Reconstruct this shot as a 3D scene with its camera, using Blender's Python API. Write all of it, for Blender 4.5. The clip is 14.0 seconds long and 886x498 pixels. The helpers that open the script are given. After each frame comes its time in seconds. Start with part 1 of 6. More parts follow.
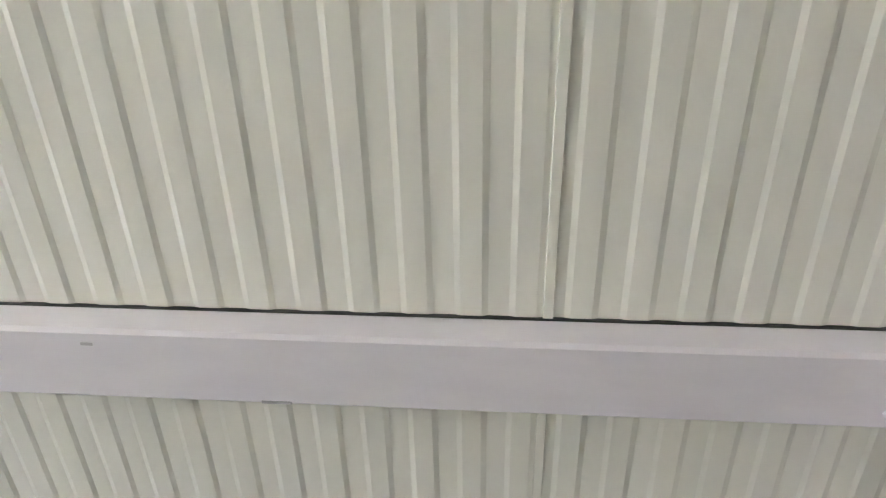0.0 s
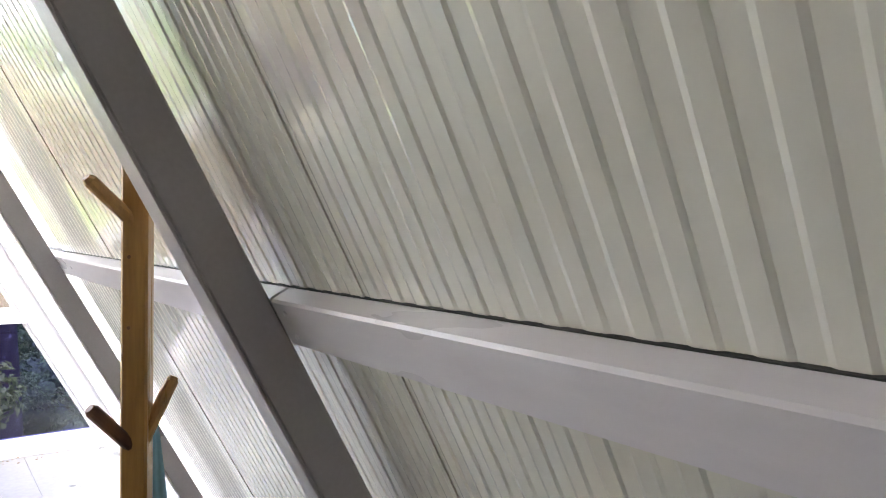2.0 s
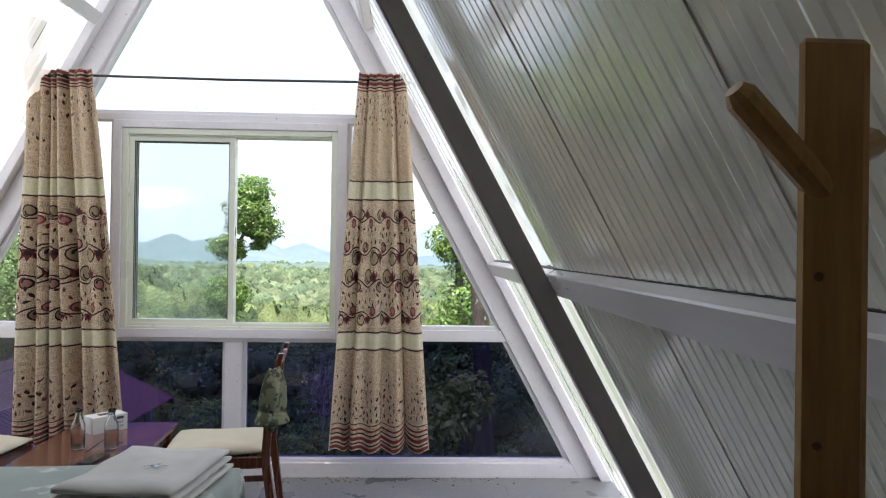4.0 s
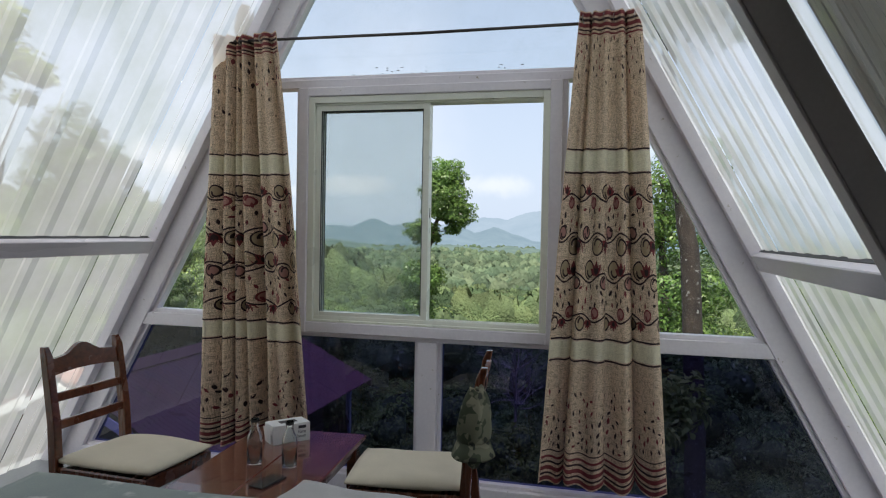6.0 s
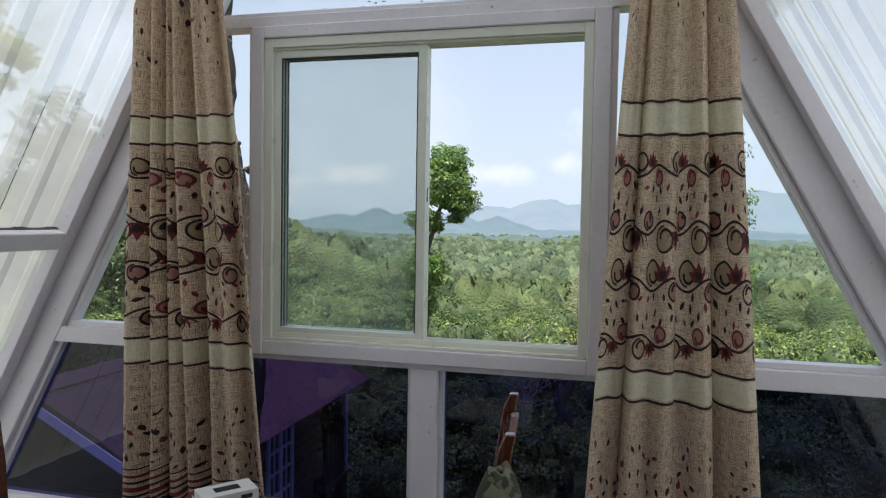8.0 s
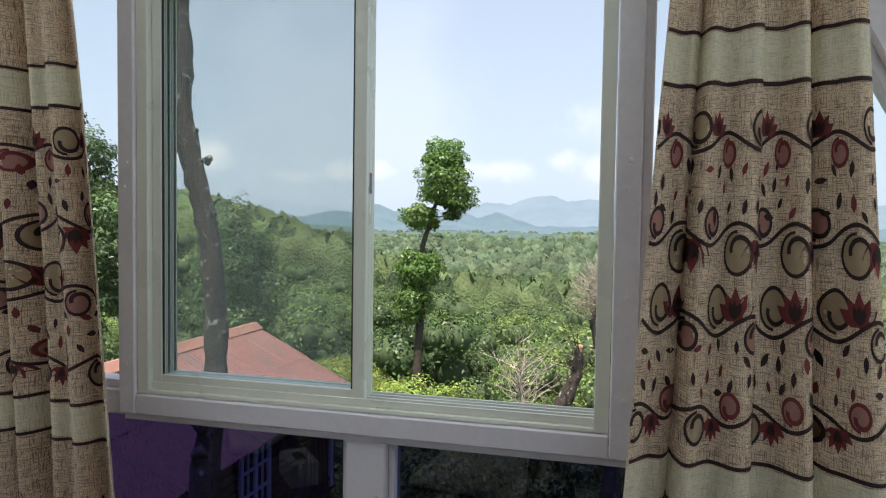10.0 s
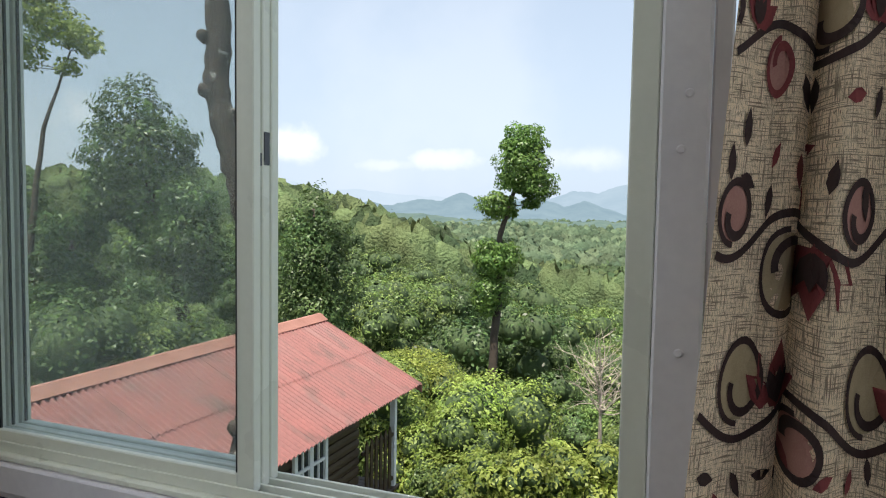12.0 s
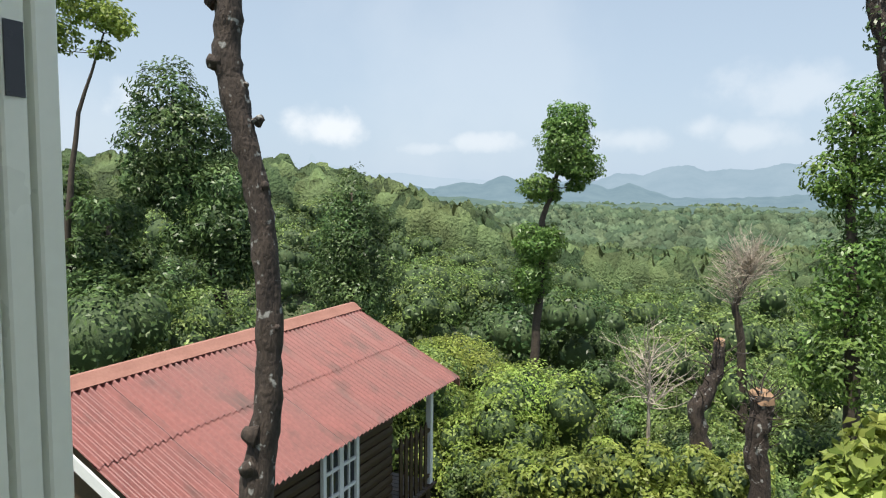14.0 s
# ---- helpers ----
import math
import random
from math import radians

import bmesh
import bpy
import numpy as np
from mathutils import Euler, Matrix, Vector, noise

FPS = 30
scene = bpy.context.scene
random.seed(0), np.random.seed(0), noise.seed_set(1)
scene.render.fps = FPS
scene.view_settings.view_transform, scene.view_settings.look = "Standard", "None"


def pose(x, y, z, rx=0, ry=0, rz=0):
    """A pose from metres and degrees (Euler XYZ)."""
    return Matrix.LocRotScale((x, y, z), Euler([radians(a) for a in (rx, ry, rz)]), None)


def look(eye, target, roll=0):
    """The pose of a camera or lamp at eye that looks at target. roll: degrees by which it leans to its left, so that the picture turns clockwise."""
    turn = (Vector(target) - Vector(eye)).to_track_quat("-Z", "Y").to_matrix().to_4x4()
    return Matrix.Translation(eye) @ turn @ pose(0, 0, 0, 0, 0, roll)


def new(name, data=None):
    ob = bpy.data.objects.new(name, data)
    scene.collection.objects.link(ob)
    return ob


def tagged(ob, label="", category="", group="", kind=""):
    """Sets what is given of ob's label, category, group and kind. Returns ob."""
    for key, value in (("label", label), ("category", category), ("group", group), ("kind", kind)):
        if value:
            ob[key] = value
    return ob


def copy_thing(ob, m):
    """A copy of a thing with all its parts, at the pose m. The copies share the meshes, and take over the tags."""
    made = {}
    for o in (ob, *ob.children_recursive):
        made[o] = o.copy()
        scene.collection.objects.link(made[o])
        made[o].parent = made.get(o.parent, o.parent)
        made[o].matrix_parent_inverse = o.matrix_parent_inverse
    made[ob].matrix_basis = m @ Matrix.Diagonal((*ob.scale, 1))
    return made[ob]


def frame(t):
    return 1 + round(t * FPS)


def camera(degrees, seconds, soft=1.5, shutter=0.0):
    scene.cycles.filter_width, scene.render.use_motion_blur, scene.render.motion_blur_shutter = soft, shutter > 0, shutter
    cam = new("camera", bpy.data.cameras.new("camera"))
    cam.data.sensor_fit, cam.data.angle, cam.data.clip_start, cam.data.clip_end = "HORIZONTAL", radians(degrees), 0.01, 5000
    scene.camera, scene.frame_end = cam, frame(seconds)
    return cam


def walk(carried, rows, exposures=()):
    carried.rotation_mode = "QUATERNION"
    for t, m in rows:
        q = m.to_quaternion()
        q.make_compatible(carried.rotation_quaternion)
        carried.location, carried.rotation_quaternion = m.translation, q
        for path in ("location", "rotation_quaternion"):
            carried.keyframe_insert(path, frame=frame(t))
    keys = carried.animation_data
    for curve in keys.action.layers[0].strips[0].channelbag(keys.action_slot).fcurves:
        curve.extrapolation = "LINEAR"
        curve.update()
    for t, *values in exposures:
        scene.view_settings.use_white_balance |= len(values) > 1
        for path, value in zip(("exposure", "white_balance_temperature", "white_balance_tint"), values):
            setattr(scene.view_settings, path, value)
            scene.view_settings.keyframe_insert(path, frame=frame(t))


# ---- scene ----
cam = camera(65.8, 14.0, soft=1.15)
PATH = [
    (0, (0.295, -0.137, 1.446), (2.288, 0.031, 1.441), 1.2),
    (0.5, (0.312, 0.099, 1.445), (2.274, 0.487, 1.432), 2.4),
    (1, (0.424, 0.167, 1.448), (2.208, 1.068, 1.381), 1.4),
    (1.5, (0.495, 0.265, 1.454), (1.987, 1.596, 1.384), 0.5),
    (2, (0.481, 0.487, 1.464), (1.702, 2.071, 1.424), 0.8),
    (2.5, (0.467, 0.646, 1.484), (1.367, 2.432, 1.473), 0.3),
    (3, (0.525, 0.816, 1.491), (1.134, 2.721, 1.488), 0.6),
    (3.5, (0.528, 0.988, 1.419), (0.867, 2.959, 1.437), 0.6),
    (4, (0.483, 1.249, 1.434), (0.553, 3.248, 1.442), 0.8),
    (4.2, (0.477, 1.325, 1.437), (0.444, 3.325, 1.439), 0.8),
    (6.5, (0.218, 2.288, 1.439), (-0.273, 4.226, 1.382), 1.1),
    (7, (0.170, 2.533, 1.435), (-0.317, 4.472, 1.368), 1.0),
    (7.5, (0.095, 2.771, 1.440), (-0.393, 4.709, 1.364), 0.9),
    (8, (0.048, 2.994, 1.438), (-0.437, 4.932, 1.359), 0.9),
    (8.5, (0.015, 3.221, 1.442), (-0.453, 5.164, 1.362), 0.8),
    (11, (-0.048, 4.275, 1.456), (-0.589, 6.198, 1.350), 1.2),
    (11.5, (-0.011, 4.455, 1.454), (-0.645, 6.349, 1.334), 1.1),
    (12, (0.024, 4.659, 1.454), (-0.696, 6.521, 1.328), 0.95),
    (12.5, (-0.015, 4.827, 1.455), (-0.793, 6.665, 1.323), 0.85),
    (13, (-0.115, 4.995, 1.460), (-0.924, 6.819, 1.318), 0.75),
    (13.5, (-0.155, 5.155, 1.454), (-0.978, 6.971, 1.296), 0.65),
    (14, (-0.175, 5.308, 1.453), (-1.005, 7.119, 1.277), 0.6),
]
EXPOSURES = [(0, 4.75, 7250, 20), (1.5, 4.25, 7300, 21), (2.0, 3.78, 7250, 22), (2.5, 3.25, 7050, 22), (3.0, 2.62, 7050, 21), (3.5, 2.15, 7050, 20), (4.0, 1.55, 6950, 18),
             (6.3, 0.58, 6800, 16), (8.5, 0.66, 6800, 16), (11.0, 0.70, 6800, 14), (12.5, 0.58, 6850, 12), (14, 0.36, 6700, 10)]
walk(cam, [(t, look(eye, target, roll)) for t, eye, target, roll in PATH], EXPOSURES)

# ---- light: hazy bright sky, high sun ahead to the right ----
SUN_DIR = Vector((-0.07, -0.30, 0.95)).normalized()
SUN_ELEV = math.asin(SUN_DIR.z)
SUN_AZ = math.atan2(SUN_DIR.x, SUN_DIR.y)


def make_world():
    world = bpy.data.worlds.new("sky")
    world.use_nodes = True
    scene.world = world
    nt = world.node_tree
    nt.nodes.clear()
    N, L = nt.nodes.new, nt.links.new
    sky = N("ShaderNodeTexSky")
    sky.sky_type = "NISHITA"
    sky.sun_disc = False
    sky.sun_elevation, sky.sun_rotation = SUN_ELEV, SUN_AZ
    sky.air_density, sky.dust_density, sky.ozone_density = 1.0, 2.2, 1.5
    tc = N("ShaderNodeTexCoord")
    sep = N("ShaderNodeSeparateXYZ")
    L(tc.outputs["Generated"], sep.inputs[0])
    # humid haze that whitens the sky towards the horizon
    haze = N("ShaderNodeMapRange")
    haze.inputs["From Min"].default_value, haze.inputs["From Max"].default_value = 0.0, 0.55
    haze.inputs["To Min"].default_value, haze.inputs["To Max"].default_value = 0.85, 0.45
    L(sep.outputs["Z"], haze.inputs["Value"])
    hmix = N("ShaderNodeMix")
    hmix.data_type = "RGBA"
    hmix.inputs["B"].default_value = (5.1, 6.4, 7.9, 1)
    L(haze.outputs["Result"], hmix.inputs["Factor"])
    L(sky.outputs["Color"], hmix.inputs["A"])
    # low cumulus over the hills: bearing to the west, height, half width, half height (degrees), density
    puffs = ((33.9, 5.0, 3.7, 1.6, 0.72), (20.8, 3.9, 3.8, 1.1, 0.48), (9.4, 4.1, 3.6, 1.0, 0.34), (0.1, 4.2, 2.8, 1.3, 0.34), (-2.7, 7.5, 6.7, 2.0, 0.32), (49.2, 6.6, 2.0, 1.8, 0.5), (4.3, 4.9, 2.0, 1.2, 0.35), (25.8, 3.3, 2.7, 0.7, 0.35))
    n1 = N("ShaderNodeTexNoise")
    n1.inputs["Scale"].default_value, n1.inputs["Detail"].default_value, n1.inputs["Roughness"].default_value = 16.0, 7.0, 0.55
    L(tc.outputs["Generated"], n1.inputs["Vector"])
    wisp = N("ShaderNodeMath")
    wisp.operation = "MULTIPLY_ADD"
    wisp.inputs[1].default_value, wisp.inputs[2].default_value = 2.6, -1.30
    L(n1.outputs["Fac"], wisp.inputs[0])
    # thin veils everywhere
    n2 = N("ShaderNodeTexNoise")
    n2.inputs["Scale"].default_value, n2.inputs["Detail"].default_value = 3.0, 6.0
    L(tc.outputs["Generated"], n2.inputs["Vector"])
    veil = N("ShaderNodeMapRange")
    veil.interpolation_type = "SMOOTHSTEP"
    veil.inputs["From Min"].default_value, veil.inputs["From Max"].default_value, veil.inputs["To Max"].default_value = 0.48, 0.72, 0.16
    L(n2.outputs["Fac"], veil.inputs["Value"])
    total = veil.outputs["Result"]
    for west, high, half_w, half_h, dense in puffs:
        a, e = radians(west), radians(high)
        side_v = (math.cos(a), math.sin(a), 0.0)
        up_v = (math.sin(a) * math.sin(e), -math.cos(a) * math.sin(e), math.cos(e))
        ahead_v = (-math.sin(a) * math.cos(e), math.cos(a) * math.cos(e), math.sin(e))
        axes = []
        for v, size in ((side_v, math.sin(radians(half_w))), (up_v, math.sin(radians(half_h)))):
            d = N("ShaderNodeVectorMath")
            d.operation = "DOT_PRODUCT"
            d.inputs[1].default_value = [c / size for c in v]
            L(tc.outputs["Generated"], d.inputs[0])
            axes.append(d.outputs["Value"])
        both = N("ShaderNodeCombineXYZ")
        L(axes[0], both.inputs[0])
        L(axes[1], both.inputs[1])
        away = N("ShaderNodeVectorMath")
        away.operation = "LENGTH"
        L(both.outputs[0], away.inputs[0])
        rough_edge = N("ShaderNodeMath")
        L(away.outputs["Value"], rough_edge.inputs[0])
        L(wisp.outputs[0], rough_edge.inputs[1])
        mask = N("ShaderNodeMapRange")
        mask.interpolation_type = "SMOOTHSTEP"
        mask.inputs["From Min"].default_value, mask.inputs["From Max"].default_value, mask.inputs["To Max"].default_value = 1.25, 0.15, dense
        L(rough_edge.outputs[0], mask.inputs["Value"])
        front = N("ShaderNodeVectorMath")
        front.operation = "DOT_PRODUCT"
        front.inputs[1].default_value = ahead_v
        L(tc.outputs["Generated"], front.inputs[0])
        half_sky = N("ShaderNodeMath")
        half_sky.operation = "GREATER_THAN"
        L(front.outputs["Value"], half_sky.inputs[0])
        here = N("ShaderNodeMath")
        here.operation = "MULTIPLY"
        L(mask.outputs["Result"], here.inputs[0])
        L(half_sky.outputs[0], here.inputs[1])
        most = N("ShaderNodeMath")
        most.operation = "MAXIMUM"
        L(total, most.inputs[0])
        L(here.outputs[0], most.inputs[1])
        total = most.outputs[0]
    cmix = N("ShaderNodeMix")
    cmix.data_type = "RGBA"
    cmix.inputs["B"].default_value = (8.4, 8.8, 9.2, 1)
    L(total, cmix.inputs["Factor"])
    L(hmix.outputs["Result"], cmix.inputs["A"])
    bg = N("ShaderNodeBackground")
    bg.inputs["Strength"].default_value = 0.095
    L(cmix.outputs["Result"], bg.inputs["Color"])
    out = N("ShaderNodeOutputWorld")
    L(bg.outputs[0], out.inputs[0])


make_world()
sun_data = bpy.data.lights.new("sun", "SUN")
sun_data.energy, sun_data.angle, sun_data.color = 5.0, radians(0.6), (1.0, 0.95, 0.86)
sun = new("sun", sun_data)
sun.matrix_world = look(SUN_DIR * 60, (0, 0, 0))


# ---- materials ----
def node_mat(name):
    m = bpy.data.materials.new(name)
    m.use_nodes = True
    nt = m.node_tree
    nt.nodes.clear()
    out = nt.nodes.new("ShaderNodeOutputMaterial")
    return m, nt.nodes.new, nt.links.new, out


def surface(name, a, b, rough=0.5, scale=6.0, fine=60.0, bump=0.1, metal=0.0, stretch=(1, 1, 1), spots=None,
            rough_var=0.12, random_tint=0.0, coat=0.0, bump_dist=0.01, island=False, world=False):
    """Principled surface whose colour drifts between a and b at a coarse and a fine scale, with relief."""
    m, N, L, out = node_mat(name)
    tc = N("ShaderNodeTexCoord")
    mp = N("ShaderNodeMapping")
    mp.inputs["Scale"].default_value = stretch
    L(N("ShaderNodeNewGeometry").outputs["Position"] if world else tc.outputs["Object"], mp.inputs["Vector"])
    n1, n2 = N("ShaderNodeTexNoise"), N("ShaderNodeTexNoise")
    for n, s, d in ((n1, scale, 5.0), (n2, fine, 4.0)):
        n.inputs["Scale"].default_value, n.inputs["Detail"].default_value = s, d
        L(mp.outputs["Vector"], n.inputs["Vector"])
    mixf = N("ShaderNodeMath")
    mixf.operation = "MULTIPLY_ADD"
    mixf.inputs[1].default_value = 0.45
    L(n2.outputs["Fac"], mixf.inputs[0])
    half = N("ShaderNodeMath")
    half.operation = "MULTIPLY"
    half.inputs[1].default_value = 0.55
    L(n1.outputs["Fac"], half.inputs[0])
    L(half.outputs[0], mixf.inputs[2])
    wide = N("ShaderNodeMapRange")
    wide.inputs["From Min"].default_value, wide.inputs["From Max"].default_value = 0.32, 0.68
    L(mixf.outputs[0], wide.inputs["Value"])
    mix = N("ShaderNodeMix")
    mix.data_type = "RGBA"
    mix.inputs["A"].default_value, mix.inputs["B"].default_value = (*a, 1), (*b, 1)
    L(wide.outputs["Result"], mix.inputs["Factor"])
    col = mix.outputs["Result"]
    if spots:
        spot_col, threshold, spot_scale = spots
        n3 = N("ShaderNodeTexNoise")
        n3.inputs["Scale"].default_value, n3.inputs["Detail"].default_value = spot_scale, 6.0
        L(mp.outputs["Vector"] if world else tc.outputs["Object"], n3.inputs["Vector"])
        st = N("ShaderNodeMapRange")
        st.inputs["From Min"].default_value, st.inputs["From Max"].default_value = threshold, threshold + (0.28 if world else 0.06)
        L(n3.outputs["Fac"], st.inputs["Value"])
        sm = N("ShaderNodeMix")
        sm.data_type = "RGBA"
        sm.inputs["B"].default_value = (*spot_col, 1)
        L(st.outputs["Result"], sm.inputs["Factor"])
        L(col, sm.inputs["A"])
        col = sm.outputs["Result"]
    if random_tint:
        if island:
            info = N("ShaderNodeNewGeometry")
            src = info.outputs["Random Per Island"]
        else:
            info = N("ShaderNodeObjectInfo")
            src = info.outputs["Random"]
        rr = N("ShaderNodeMapRange")
        rr.inputs["To Min"].default_value, rr.inputs["To Max"].default_value = 1 - random_tint, 1 + random_tint
        L(src, rr.inputs["Value"])
        hsv = N("ShaderNodeHueSaturation")
        L(rr.outputs["Result"], hsv.inputs["Value"])
        L(col, hsv.inputs["Color"])
        col = hsv.outputs["Color"]
    p = N("ShaderNodeBsdfPrincipled")
    L(col, p.inputs["Base Color"])
    rv = N("ShaderNodeMapRange")
    rv.inputs["To Min"].default_value, rv.inputs["To Max"].default_value = max(0.02, rough - rough_var), min(1, rough + rough_var)
    L(n1.outputs["Fac"], rv.inputs["Value"])
    L(rv.outputs["Result"], p.inputs["Roughness"])
    p.inputs["Metallic"].default_value = metal
    p.inputs["Coat Weight"].default_value = coat
    if bump:
        bp = N("ShaderNodeBump")
        bp.inputs["Strength"].default_value, bp.inputs["Distance"].default_value = bump, bump_dist
        L(mixf.outputs[0], bp.inputs["Height"])
        L(bp.outputs["Normal"], p.inputs["Normal"])
    L(p.outputs[0], out.inputs[0])
    return m


def leaf_mat(name, dark, light, back=0.35, gloss=0.35, patch=0.7, crown=0.9, bump=0.0):
    """Leaves: each leaf its own shade, some light through the blade, a waxy sheen."""
    m, N, L, out = node_mat(name)
    g = N("ShaderNodeNewGeometry")
    mix = N("ShaderNodeMix")
    mix.data_type = "RGBA"
    mix.inputs["A"].default_value, mix.inputs["B"].default_value = (*dark, 1), (*light, 1)
    L(g.outputs["Random Per Island"], mix.inputs["Factor"])
    tc = N("ShaderNodeTexCoord")
    n = N("ShaderNodeTexNoise")
    n.inputs["Scale"].default_value, n.inputs["Detail"].default_value = patch, 3.0
    L(tc.outputs["Object"], n.inputs["Vector"])
    rr = N("ShaderNodeMapRange")
    rr.inputs["From Min"].default_value, rr.inputs["From Max"].default_value = 0.32, 0.68
    rr.inputs["To Min"].default_value, rr.inputs["To Max"].default_value = 1 - crown * 0.58, 1 + crown * 0.65
    L(n.outputs["Fac"], rr.inputs["Value"])
    hsv = N("ShaderNodeHueSaturation")
    L(mix.outputs["Result"], hsv.inputs["Color"])
    L(rr.outputs["Result"], hsv.inputs["Value"])
    # warmer and cooler trees
    n2 = N("ShaderNodeTexNoise")
    n2.inputs["Scale"].default_value, n2.inputs["Detail"].default_value = patch * 0.45, 2.0
    L(tc.outputs["Object"], n2.inputs["Vector"])
    hr = N("ShaderNodeMapRange")
    hr.inputs["From Min"].default_value, hr.inputs["From Max"].default_value = 0.35, 0.65
    hr.inputs["To Min"].default_value, hr.inputs["To Max"].default_value = 0.488, 0.518
    L(n2.outputs["Fac"], hr.inputs["Value"])
    L(hr.outputs["Result"], hsv.inputs["Hue"])
    p = N("ShaderNodeBsdfPrincipled")
    L(hsv.outputs["Color"], p.inputs["Base Color"])
    if bump:
        nb = N("ShaderNodeTexNoise")
        nb.inputs["Scale"].default_value, nb.inputs["Detail"].default_value = patch * 14, 6.0
        L(tc.outputs["Object"], nb.inputs["Vector"])
        bp = N("ShaderNodeBump")
        bp.inputs["Strength"].default_value, bp.inputs["Distance"].default_value = 1.0, bump
        L(nb.outputs["Fac"], bp.inputs["Height"])
        L(bp.outputs["Normal"], p.inputs["Normal"])
    p.inputs["Roughness"].default_value = gloss + 0.15
    p.inputs["Specular IOR Level"].default_value = 0.28
    t = N("ShaderNodeBsdfTranslucent")
    warm = N("ShaderNodeHueSaturation")
    warm.inputs["Hue"].default_value, warm.inputs["Value"].default_value = 0.485, 1.5
    L(hsv.outputs["Color"], warm.inputs["Color"])
    L(warm.outputs["Color"], t.inputs["Color"])
    ms = N("ShaderNodeMixShader")
    ms.inputs[0].default_value = back
    L(p.outputs[0], ms.inputs[1])
    L(t.outputs[0], ms.inputs[2])
    L(ms.outputs[0], out.inputs[0])
    return m


def pane_mat(name, tint, gloss_rough=0.03, dirt=0.06, dirt_col=(0.75, 0.77, 0.75), ior=1.45, blotch=(0.3, 2.5)):
    """A thin pane: tinted see-through, Fresnel reflection, a little dust."""
    m, N, L, out = node_mat(name)
    tr = N("ShaderNodeBsdfTransparent")
    tr.inputs["Color"].default_value = (*tint, 1)
    gl = N("ShaderNodeBsdfGlossy")
    gl.inputs["Roughness"].default_value = gloss_rough
    fr = N("ShaderNodeFresnel")
    fr.inputs["IOR"].default_value = ior
    ms = N("ShaderNodeMixShader")
    L(fr.outputs[0], ms.inputs[0])
    L(tr.outputs[0], ms.inputs[1])
    L(gl.outputs[0], ms.inputs[2])
    tc = N("ShaderNodeTexCoord")
    n = N("ShaderNodeTexNoise")
    n.inputs["Scale"].default_value, n.inputs["Detail"].default_value, n.inputs["Roughness"].default_value = 5.0, 8.0, 0.7
    L(tc.outputs["Object"], n.inputs["Vector"])
    rr = N("ShaderNodeMapRange")
    rr.inputs["From Min"].default_value, rr.inputs["From Max"].default_value = 0.45, 0.85
    rr.inputs["To Min"].default_value, rr.inputs["To Max"].default_value = dirt * blotch[0], dirt * blotch[1]
    L(n.outputs["Fac"], rr.inputs["Value"])
    df = N("ShaderNodeBsdfTranslucent")
    df.inputs["Color"].default_value = (*dirt_col, 1)
    m2 = N("ShaderNodeMixShader")
    L(rr.outputs["Result"], m2.inputs[0])
    L(ms.outputs[0], m2.inputs[1])
    L(df.outputs[0], m2.inputs[2])
    L(m2.outputs[0], out.inputs[0])
    return m


def frosted_mat():
    """Weathered fibreglass sheet: blurred see-through and diffuse glow with algae and dust."""
    m, N, L, out = node_mat("translucent_sheet")
    tc = N("ShaderNodeTexCoord")
    n = N("ShaderNodeTexNoise")
    n.inputs["Scale"].default_value, n.inputs["Detail"].default_value, n.inputs["Roughness"].default_value = 2.2, 8.0, 0.62
    L(tc.outputs["Object"], n.inputs["Vector"])
    rr = N("ShaderNodeMapRange")
    rr.inputs["From Min"].default_value, rr.inputs["From Max"].default_value = 0.35, 0.72
    L(n.outputs["Fac"], rr.inputs["Value"])
    cm = N("ShaderNodeMix")
    cm.data_type = "RGBA"
    cm.inputs["A"].default_value, cm.inputs["B"].default_value = (0.76, 0.79, 0.80, 1), (0.58, 0.62, 0.57, 1)
    L(rr.outputs["Result"], cm.inputs["Factor"])
    tl = N("ShaderNodeBsdfTranslucent")
    L(cm.outputs["Result"], tl.inputs["Color"])
    rf = N("ShaderNodeBsdfRefraction")
    rf.inputs["IOR"].default_value, rf.inputs["Roughness"].default_value = 1.01, 0.30
    L(cm.outputs["Result"], rf.inputs["Color"])
    ms = N("ShaderNodeMixShader")
    ms.inputs[0].default_value = 0.36
    L(rf.outputs[0], ms.inputs[1])
    L(tl.outputs[0], ms.inputs[2])
    gl = N("ShaderNodeBsdfGlossy")
    gl.inputs["Roughness"].default_value = 0.22
    m2 = N("ShaderNodeMixShader")
    m2.inputs[0].default_value = 0.06
    L(ms.outputs[0], m2.inputs[1])
    L(gl.outputs[0], m2.inputs[2])
    L(m2.outputs[0], out.inputs[0])
    return m


M_PAINT = surface("lilac_white_paint", (0.72, 0.67, 0.71), (0.80, 0.75, 0.78), rough=0.30, scale=3, fine=45, bump=0.06, coat=0.2, stretch=(1, 0.25, 1))
M_PAINT_OLD = surface("chipped_white_paint", (0.78, 0.74, 0.79), (0.87, 0.83, 0.87), rough=0.38, scale=4, fine=60, bump=0.12, spots=((0.42, 0.36, 0.30), 0.70, 26))
M_RAFTER = surface("grey_painted_steel", (0.47, 0.43, 0.44), (0.54, 0.50, 0.51), rough=0.36, scale=5, fine=120, bump=0.10)
M_PANEL = surface("cream_sheet_metal", (0.79, 0.76, 0.68), (0.84, 0.81, 0.73), rough=0.22, scale=2.5, fine=30, bump=0.03, stretch=(1, 1, 0.3), rough_var=0.06, coat=0.6)
